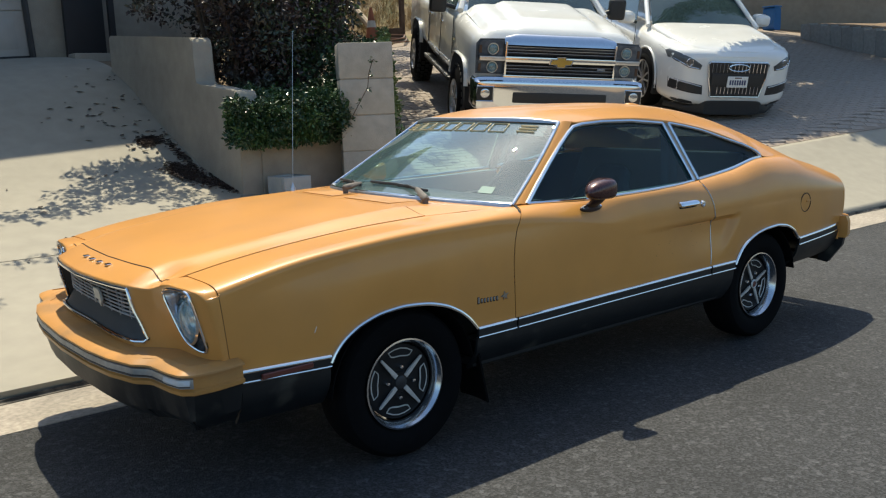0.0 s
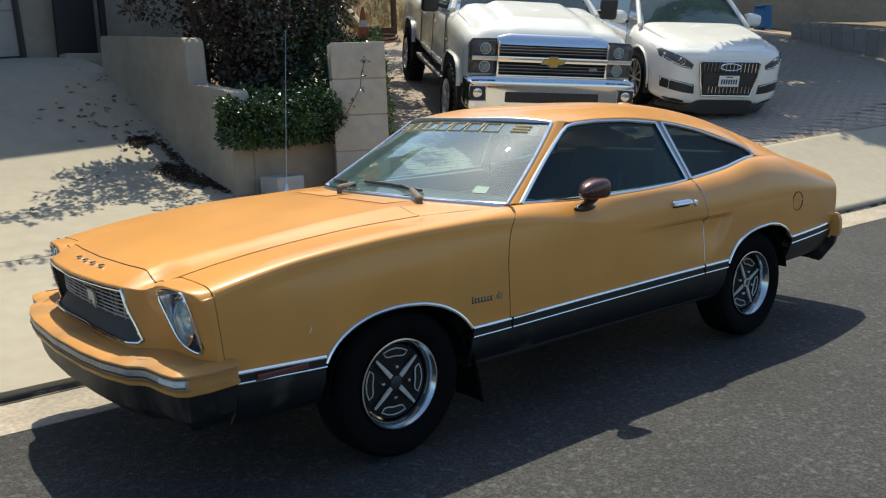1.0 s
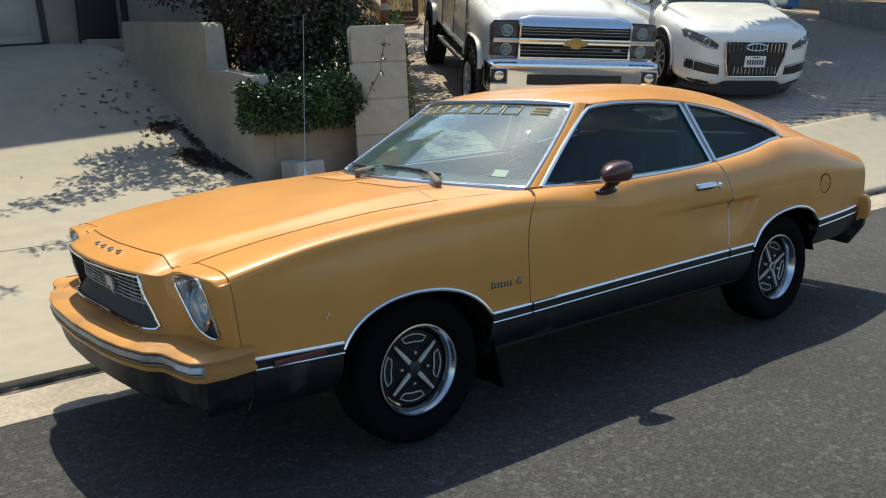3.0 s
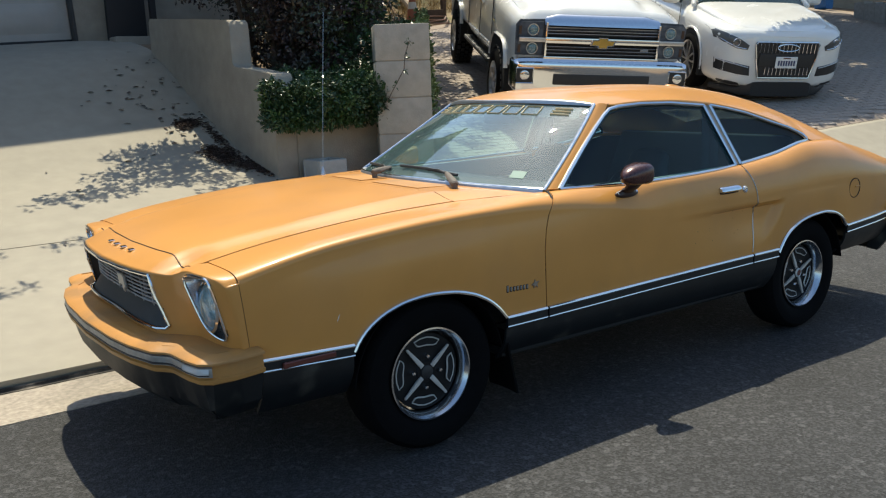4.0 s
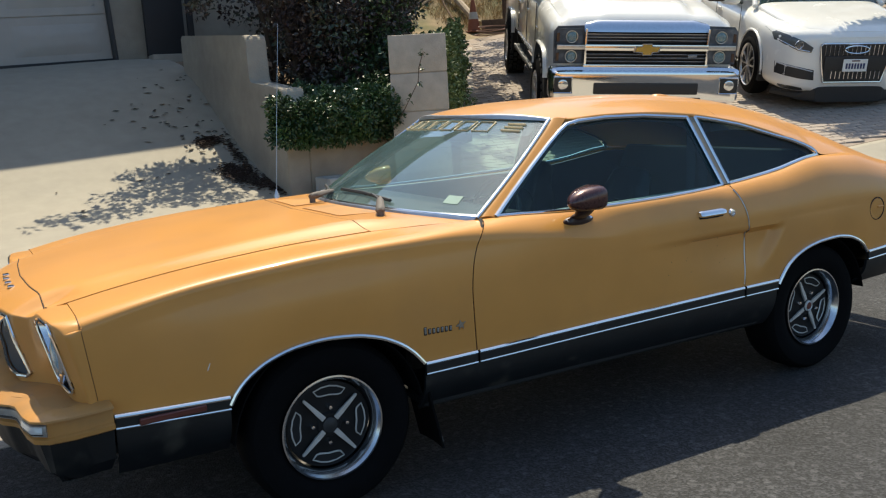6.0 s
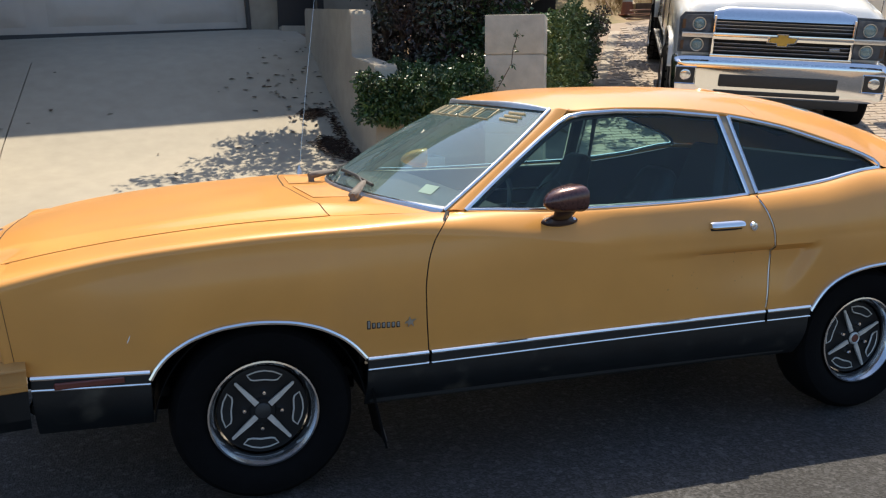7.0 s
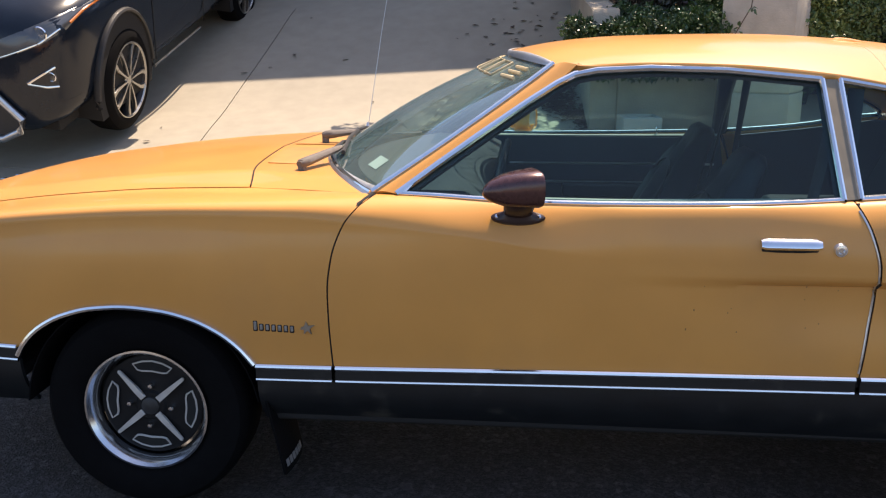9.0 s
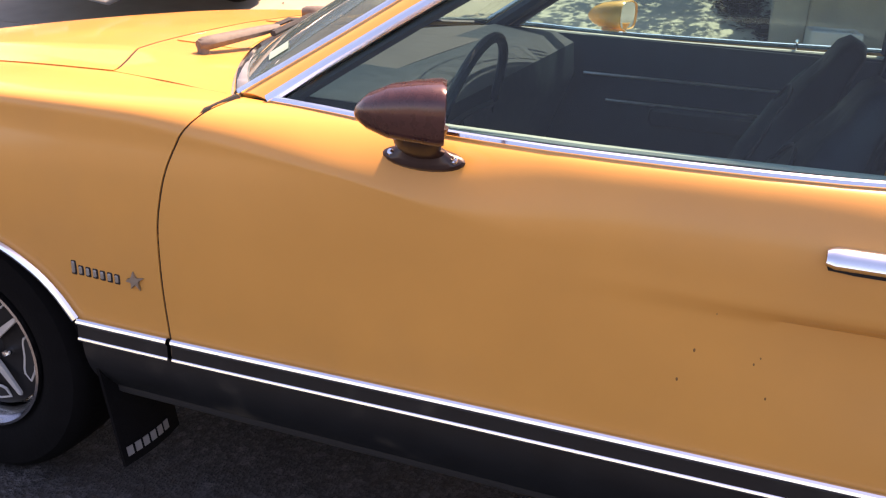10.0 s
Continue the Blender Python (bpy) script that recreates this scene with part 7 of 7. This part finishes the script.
# leaves in the sunlit colour give the shrub's side its green glints
leaf_cloud("side_green", side, 1800, 0.05, LEAF_SUNLIT, 24, shrub)
leaf_cloud("green_foliage", [(2.2 + 0.9 * rng.random(), 5.0 + 0.7 * rng.random(), 1.6 + 0.6 * rng.random(), 0.22) for k in range(10)], 1500, 0.05, LEAF, 22, shrub)
shade = np.random.default_rng(8)
over = []
for k in range(26):
    gy = 4.5 + 1.25 * shade.random()
    lo = -0.25 + max(0, gy - 5.0) * 1.1
    gx, hh, run = lo + (1.45 - lo) * shade.random(), 1.9 + 0.9 * shade.random(), 0.45 + 0.4 * shade.random()
    for q in range(6):
        f = q / 5 - 0.5
        over.append((gx + f * run + 0.22 * hh, gy + f * run * (0.22 + 0.2 * shade.random()) + 0.41 * hh, land(gx, gy) + hh + 0.1 * f, 0.085 * (1 - 0.5 * abs(f))))
for k in range(4):
    gx, gy, hh = -1.5 + 1.2 * shade.random(), 3.0 + 0.9 * shade.random(), 3.0 + 0.4 * shade.random()
    for q in range(4):
        over.append((gx + q * 0.12 + 0.22 * hh, gy + q * 0.03 + 0.41 * hh, land(gx, gy) + hh, 0.08))
leaf_cloud("overhang", over, 2300, 0.072, LEAF_DARK, 13, shrub, 0.5)
for k in range(8):
    x, y = 2.0 + 0.9 * rng.random(), 5.6 + 1.2 * rng.random()
    part("stem", tube([(x, y, 0.8), (x + 0.1, y + 0.1, 1.8), (x - 0.2, y - 0.1, 3.0)], [0.04, 0.03, 0.015], 7), BARK, shrub)
for c in over[:150:30]:
    part("twig", tube([(2.1, 6.2, 2.3), ((c[0] + 2.1) / 2, (c[1] + 6.2) / 2, 2.9), (c[0], c[1], c[2])], [0.016, 0.010, 0.004], 6), BARK, shrub)

back = [(3.05 + 0.6 * v + 0.85 * rng.random(), 7.9 + v, 1.6 + 1.9 * rng.random(), 0.34) for v in np.linspace(0, 1.6, 30)]
leaf_cloud("rear_foliage", back, 12000, 0.06, LEAF_DARK, 18, shrub)
# unseen boughs added overhead to dapple the pavers and edging with shade
bough = [(5.5 + 1.5 * rng.random(), 8.4 + 2.2 * rng.random(), 3.5 + 1.0 * rng.random(), 0.30) for k in range(18)]
leaf_cloud("high_bough", bough, 2600, 0.085, LEAF, 19, shrub, 0.5)
low = []
for k in range(64):
    yg, h = 4.9 + 7.8 * rng.random(), 2.35 + 0.5 * rng.random()
    xg = 2.84 + (yg - 4.0) * 0.66 - 0.1 + 1.05 * rng.random() ** 1.6
    low.append((xg + 0.22 * h, yg + 0.41 * h, land(xg, yg) + h, 0.23))
leaf_cloud("low_bough", low, 9500, 0.085, LEAF, 20, shrub, 0.5)
for c in bough[::4] + low[::9]:
    part("branch", tube([(4.4, 8.8, 2.2), ((c[0] + 4.4) / 2, (c[1] + 8.8) / 2, 3.2), c[:3]], [0.03, 0.02, 0.008], 6), BARK, shrub)
ivy = thing("ivy_hedge", "hanging green ivy hedge along the pavers", "hedge")
clumps = []
for k in range(84):
    u, z = rng.random(), rng.random()
    clumps.append((2.84 + 2.62 * u + 0.05 * rng.normal(), 4.64 + 3.7 * u + 0.08 * rng.normal(), 0.72 + 0.75 * u + (1.12 - 0.40 * u) * z, 0.15))
leaf_cloud("foliage", clumps, 20000, 0.05, LEAF, 14, ivy)
far = []
for k in range(110):
    y = 8.0 + 4.9 * rng.random()
    low = k % 3 == 0
    x = 2.84 + (y - 4.0) * 0.62 - (0.16 if low else 1.30) - 0.35 * rng.random()
    far.append((x, y, land(x, y) + 0.1 + (0.32 if low else 1.75) * rng.random(), 0.16))
leaf_cloud("far_foliage", far, 15000, 0.06, LEAF_DARK, 41, ivy)
leaf_cloud("far_green", far, 5000, 0.06, LEAF, 42, ivy)
# dark boxes fill the far hedge as its inner shade
for k in range(7):
    y = 8.3 + 0.68 * k
    x = 2.84 + (y - 4.0) * 0.62 - 1.5
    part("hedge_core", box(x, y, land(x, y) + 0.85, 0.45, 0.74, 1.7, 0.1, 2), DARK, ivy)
# paler strands hang down its face beside the pillar, sunlight put into their colour
strands = []
for k in range(46):
    u = 0.02 + 0.50 * rng.random() ** 1.7
    x, y, z1, n = 3.00 + 2.6 * u, 4.46 + 3.7 * u, 1.95 + 0.55 * u - 0.5 * rng.random(), 4 + int(5 * rng.random())
    strands += [(x + 0.008 * q * rng.normal(), y - 0.02 * q * rng.random(), z1 - 0.085 * q, 0.06) for q in range(n)]
leaf_cloud("hanging_ivy", strands, 7000, 0.045, LEAF_SUNLIT, 43, ivy)
# more dark boxes, shade put behind the ivy leaves
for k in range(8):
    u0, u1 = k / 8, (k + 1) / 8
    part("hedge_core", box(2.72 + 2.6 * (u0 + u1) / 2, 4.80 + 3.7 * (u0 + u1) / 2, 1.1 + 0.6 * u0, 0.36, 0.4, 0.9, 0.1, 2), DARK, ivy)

rear = thing("rear_shrub", "tall dark shrub at the top of the paved drive", "shrub")
tops = []
for v in np.linspace(0, 5.8, 80):
    y = 12.4 + v
    x = 1.85 + 0.594 * (y - 4.6) - 1.4 * rng.random()
    tops.append((x, y, land(x, y) + 2.6 * smooth_step(13.2, 19.8, y) + 0.2 + 2.6 * rng.random(), 0.36))
leaf_cloud("foliage", tops, 15000, 0.085, LEAF_DARK, 51, rear)
leaf_cloud("green_foliage", tops, 6000, 0.085, LEAF, 52, rear)
for c in tops[::12]:
    part("stem", tube([(c[0] - 0.3, c[1], land(c[0], c[1]) - 0.1), (c[0] - 0.2, c[1], c[2] - 0.2), c[:3]], [0.045, 0.03, 0.01], 6), BARK, rear)

vine = thing("pillar_vine", "thin trailing vine climbing the block pillar", "vine")
PV = [Vector((2.44, 4.20, 1.22)), Vector((2.50, 4.14, 1.36)), Vector((2.56, 4.08, 1.50)), Vector((2.57, 4.07, 1.62)), Vector((2.60, 4.04, 1.74))]
part("stem", tube(PV, 0.004, 5), BARK, vine)
leaf_cloud("leaves", [(p.x, p.y, p.z, 0.03) for p in PV], 30, 0.042, LEAF, 15, vine)

# fallen leaves in drifts along the wall and here and there on the slab
def litter(name, spots, n, seed, label, size=1.0):
    r = np.random.default_rng(seed)
    V, F = [], []
    for _ in range(n):
        cx, cy, rx, ry = spots[r.integers(len(spots))]
        x, y = cx + rx * r.normal(), cy + ry * r.normal()
        s, a = size * (0.012 + 0.022 * r.random()), r.random() * 6.28
        z = land(x, y) + 0.004 + 0.01 * r.random()
        i = len(V)
        for q, h in ((0, 0.0), (1.2, 0.006), (3.14, 0.0), (4.6, 0.008)):
            X, Y = x + s * math.cos(a + q) * (1.4 if q in (0, 3.14) else 0.7), y + s * math.sin(a + q) * (1.4 if q in (0, 3.14) else 0.7)
            V.append((X, Y, max(land(X, Y) + 0.003, z + h)))
        F += [(i, i + 1, i + 2), (i, i + 2, i + 3)]
    return tagged(hang(name, mesh_of(name, V, F, LITTER, False)), label, "leaf litter", kind="stuff")


litter("leaf_litter", [(1.22, 6.10, 0.05, 0.05), (1.30, 6.15, 0.05, 0.04), (1.26, 5.42, 0.05, 0.09), (1.33, 5.32, 0.05, 0.08), (1.30, 5.52, 0.04, 0.05), (1.46, 5.10, 0.06, 0.06), (1.44, 5.65, 0.03, 0.30), (1.52, 5.0, 0.03, 0.12)], 2600, 31, "dark fallen leaves in drifts along the garden wall", 0.62)
litter("leaf_litter", [(1.1, 6.6, 0.22, 0.55), (1.25, 5.8, 0.15, 0.5), (1.0, 6.9, 0.25, 0.4)], 75, 32, "scattered dark fallen leaves on the driveway")
litter("leaf_litter", [(-0.6, 5.6, 1.2, 1.3)], 16, 33, "single dry leaves on the driveway")

# unseen tall tree added beyond the drive; its crown only shades the pavers
tree = thing("shade_tree", "unseen tall tree added to shade the paved drive", "tree")
part("trunk", tube([(16.6, 3.9, land(16.6, 3.9) - 0.1), (16.3, 4.5, 3.6), (15.4, 6.0, 5.6), (14.2, 7.6, 7.2)], [0.26, 0.2, 0.15, 0.08], 10), BARK, tree)
for dx, dy, dz in ((-3.0, -0.6, 6.6), (-1.5, 3.4, 6.8), (1.2, 2.6, 7.0), (-3.4, 3.0, 7.2), (0.2, 4.5, 7.4)):
    part("limb", tube([(15.4, 6.0, 5.6), (15.4 + dx * 0.5, 6.0 + dy * 0.5, 6.2), (15.4 + dx, 6.0 + dy, dz)], [0.11, 0.07, 0.03], 7), BARK, tree)
crown_c = [(11.7 + 6.3 * rng.random(), 6.1 + 5.45 * rng.random(), 6.2 + 1.9 * rng.random(), 0.7) for k in range(130)]
leaf_cloud("crown", crown_c, 60000, 0.17, LEAF, 16, tree)
# added leaves laid out to cast the straight shade edge along the apron
skirt_c = []
for k in range(230):
    gx = 8.0 + 7.4 * k / 230
    gy = apron_edge(gx) + 0.34 + 0.05 * rng.random() + (k % 3) * 0.30
    if gx < 10.2 + 0.56 * (gy - 3.6) and k % 3:
        continue
    hh = 3.2 + 0.5 * rng.random()
    skirt_c.append((gx + 0.22 * hh, gy + 0.41 * hh, land(gx, gy) + hh, 0.24))
leaf_cloud("lower_bough", skirt_c, 40000, 0.075, LEAF, 17, tree, 0.4)
for c in skirt_c[5::22]:
    part("limb", tube([(16.3, 4.5, 3.6), ((c[0] + 16.3) / 2, (c[1] + 4.9) / 2, 4.6), c[:3]], [0.05, 0.035, 0.012], 6), BARK, tree)

# dry slope beyond the pavers
def hill(x, y):
    return land(x, y) - 0.02 + 2.6 * smooth_step(13.2, 19.8, y) + 0.10 * noise.noise((x * 0.9, y * 0.9, 0)) * smooth_step(13.0, 13.8, y)


OLD_WOOD = mat("old_brown_wood", (0.085, 0.055, 0.038), 0.85, 0.0, 0.3, 14, 0.3)
tagged(hang("hillside", mesh_of("hillside", *grid(lambda u, v: (3.7 + 14 * u, 13.0 + 7.2 * v, hill(3.7 + 14 * u, 13.0 + 7.2 * v)), 50, 30), HILL)), "dry straw-coloured slope behind the drive", "slope", kind="structure")
rg = np.random.default_rng(77)
GV, GF = [], []
for k in range(2600):
    x, y = 8.9 + 2.6 * rg.random(), 14.3 + 4.5 * rg.random()
    x += 0.1 * math.floor(4 * rg.random())
    z = hill(x, y) - 0.01
    for q in range(4):
        a, h, w = 6.28 * rg.random(), 0.07 + 0.15 * rg.random(), 0.006
        dx, dy = math.cos(a), math.sin(a)
        i = len(GV)
        GV += [(x - dy * w, y + dx * w, z), (x + dy * w, y - dx * w, z), (x + dx * h * 0.7, y + dy * h * 0.7, z + h)]
        GF.append((i, i + 1, i + 2))
tagged(hang("dry_grass", mesh_of("dry_grass", GV, GF, STRAW, False)), "dry straw-coloured grass on the slope", "grass", kind="stuff")

# ---- odds and ends on the slope ----
cone = thing("traffic_cone", "faded orange traffic cone with a pale band", "traffic cone", pose(9.46, 14.23, hill(9.46, 14.23) - 0.01))
part("base", box(0, 0, 0.015, 0.36, 0.36, 0.03, 0.006, 1), mat("faded_orange", (0.24, 0.085, 0.045), 0.7), cone)
part("shell", lathe([(0.14, 0.03), (0.115, 0.22), (0.075, 0.48), (0.03, 0.72), (0.0005, 0.725)], 24), bpy.data.materials["faded_orange"], cone)
part("band", lathe([(0.108, 0.28), (0.084, 0.43)], 24), WHITE_BLOCK, cone, "pale band")
crate = thing("wooden_box", "weathered dark brown wooden box on the slope", "box", pose(9.83, 14.0, hill(9.83, 14.0) - 0.03, 0, 0, -34))
for side in (-1, 1):
    for r in range(2):
        part("board", box(0, side * 0.14, 0.075 + 0.125 * r, 0.52, 0.022, 0.118, 0.004, 1), OLD_WOOD, crate)
        part("end_board", box(side * 0.249, 0, 0.075 + 0.125 * r, 0.020, 0.256, 0.118, 0.004, 1), OLD_WOOD, crate)
part("box_floor", box(0, 0, 0.03, 0.476, 0.256, 0.02, 0.003, 1), OLD_WOOD, crate)
pipe = thing("wooden_beam", "pale wooden beam lying up the dry slope", "beam")
part("beam", tube([(9.78, 14.55, hill(9.78, 14.55) + 0.05), (9.82, 15.6, hill(9.82, 15.6) + 0.22), (9.75, 16.6, hill(9.75, 16.6) + 0.45)], 0.085, 10), mat("pale_timber", (0.42, 0.33, 0.23), 0.8, 0.0, 0.2, 12, 0.2), pipe)
stake = thing("rusty_post", "rusty brown post standing beside the slope", "post", pose(10.22, 14.1, hill(10.22, 14.1) - 0.06))
part("post", box(0, 0, 0.8, 0.10, 0.10, 1.6, 0.012, 2), OLD_WOOD, stake)
stick = thing("leaning_plank", "grey weathered plank leaning into the hedge", "plank")
part("plank", tube([(9.20, 14.35, hill(9.20, 14.35) - 0.02), (8.95, 14.6, hill(9.0, 14.6) + 0.5), (8.80, 14.75, hill(9.0, 14.75) + 1.0)], 0.045, 6, flat=0.4), WOOD, stick)
hose = thing("garden_hose", "brown garden hose looped on the ground", "hose")
part("coil", tube([(9.35 + 0.42 * math.cos(a) * (1 + 0.15 * math.sin(3 * a)), 13.25 + 0.24 * math.sin(a + 0.05 * a), hill(9.35 + 0.42 * math.cos(a), 13.25 + 0.24 * math.sin(a)) + 0.05 + 0.012 * a) for a in np.linspace(0, 16, 90)], 0.014, 6), mat("brown_hose", (0.20, 0.11, 0.07), 0.5), hose)
bin_ = thing("blue_bin", "blue plastic bin by the far wall", "bin", pose(18.6, 9.9, land(18.6, 9.9)) @ Matrix.Scale(0.62, 4))
part("body", loft([(-0.25, 0.25, 0.0, 0.9, 6), (0.25, 0.25, 0.0, 0.9, 6)], 24), BLUE_PLASTIC, bin_)
part("lid", box(0, 0, 0.93, 0.54, 0.56, 0.06, 0.02), BLUE_PLASTIC, bin_)

# pale edging along the pavers
edge_bm = bmesh.new()
for k in range(22):
    y0, y1 = 3.75 + 0.40 * k, 3.75 + 0.40 * (k + 1) - 0.012
    xa, xb = 2.84 + (y0 - 4.0) * 0.62, 2.84 + (y1 - 4.0) * 0.62
    za, zb = land(xa, y0), land(xb, y1)
    lo = [edge_bm.verts.new(p) for p in ((xa, y0, za - 0.1), (xa + 0.26, y0, za - 0.1), (xb + 0.26, y1, zb - 0.1), (xb, y1, zb - 0.1))]
    hi = [edge_bm.verts.new(p) for p in ((xa, y0, za + 0.02), (xa + 0.26, y0, za + 0.02), (xb + 0.26, y1, zb + 0.02), (xb, y1, zb + 0.02))]
    edge_bm.faces.new(hi)
    for q in range(4):
        edge_bm.faces.new((lo[q], lo[(q + 1) % 4], hi[(q + 1) % 4], hi[q]))
tagged(part("paver_edging", edge_bm, GUTTER, sharp=30), "pale concrete edging strip beside the pavers", "edging", kind="structure")

# pavers: running bond, laid skew to the street
paving = thing("paved_drive", "weathered tan concrete pavers in running bond", "paving", kind="structure")
lower_y = lambda u: apron_edge(2.9 + 16 * u) + 0.012
tagged(hang("paver_bed", mesh_of("paver_bed", *grid(lambda u, v: (2.9 + 16 * u, lower_y(u) + (13.4 - lower_y(u)) * v, land(2.9 + 16 * u, lower_y(u) + (13.4 - lower_y(u)) * v) - 0.003), 80, 60), mat("joint_sand", (0.30, 0.24, 0.19), 0.95)), paving))
PL, PW, C, S = 0.23, 0.115, math.cos(radians(-23)), math.sin(radians(-23))
near, rest_V, rest_F = 0, [], []
rp = np.random.default_rng(9)
base_verts = [(-1, -1, 0), (1, -1, 0), (1, 1, 0), (-1, 1, 0), (-0.92, -0.88, 1), (0.92, -0.88, 1), (0.92, 0.88, 1), (-0.92, 0.88, 1)]
base_faces = [(4, 5, 6, 7), (0, 1, 5, 4), (1, 2, 6, 5), (2, 3, 7, 6), (3, 0, 4, 7)]
one = mesh_of("paver", [(0.5 * (PL - 0.004) * a, 0.5 * (PW - 0.004) * b, -0.008 + 0.012 * c) for a, b, c in base_verts], base_faces, PAVER, False)
for r in range(-80, 150):
    for k in range(-14, 90):
        a, b = (k + 0.5 * (r % 2)) * PL, r * PW
        x, y = 3.0 + a * C - b * S, 4.0 + a * S + b * C
        if not (apron_edge(x) + 0.08 < y < 12.9 and 2.95 + (y - 4.0) * 0.62 + 0.2 < x < 16.4 and not (y > 9 and x > 12.5)):
            continue
        z = land(x, y)
        zx, zy = (land(x + 0.1, y) - z) / 0.1, (land(x, y + 0.1) - z) / 0.1
        m = Matrix.Translation((x, y, z + 0.004 * rp.random())) @ Vector((-zx, -zy, 1)).to_track_quat("Z", "Y").to_matrix().to_4x4()
        m = Matrix.Translation(m.translation) @ Vector((0, 0, 1)).rotation_difference(Vector((-zx, -zy, 1))).to_matrix().to_4x4() @ Matrix.Rotation(radians(-23) + 0.02 * rp.normal(), 4, "Z")
        if near < 300 and 5.6 < x < 9.2 and y < 5.4:
            ob = hang("paver", one, paving)
            ob.matrix_basis = m
            near += 1
        else:
            i = len(rest_V)
            rest_V += [m @ v.co for v in one.vertices]
            rest_F += [tuple(i + q for q in f) for f in base_faces]
tagged(hang("far_pavers", mesh_of("far_pavers", rest_V, rest_F, PAVER, False), paving), kind="stuff")
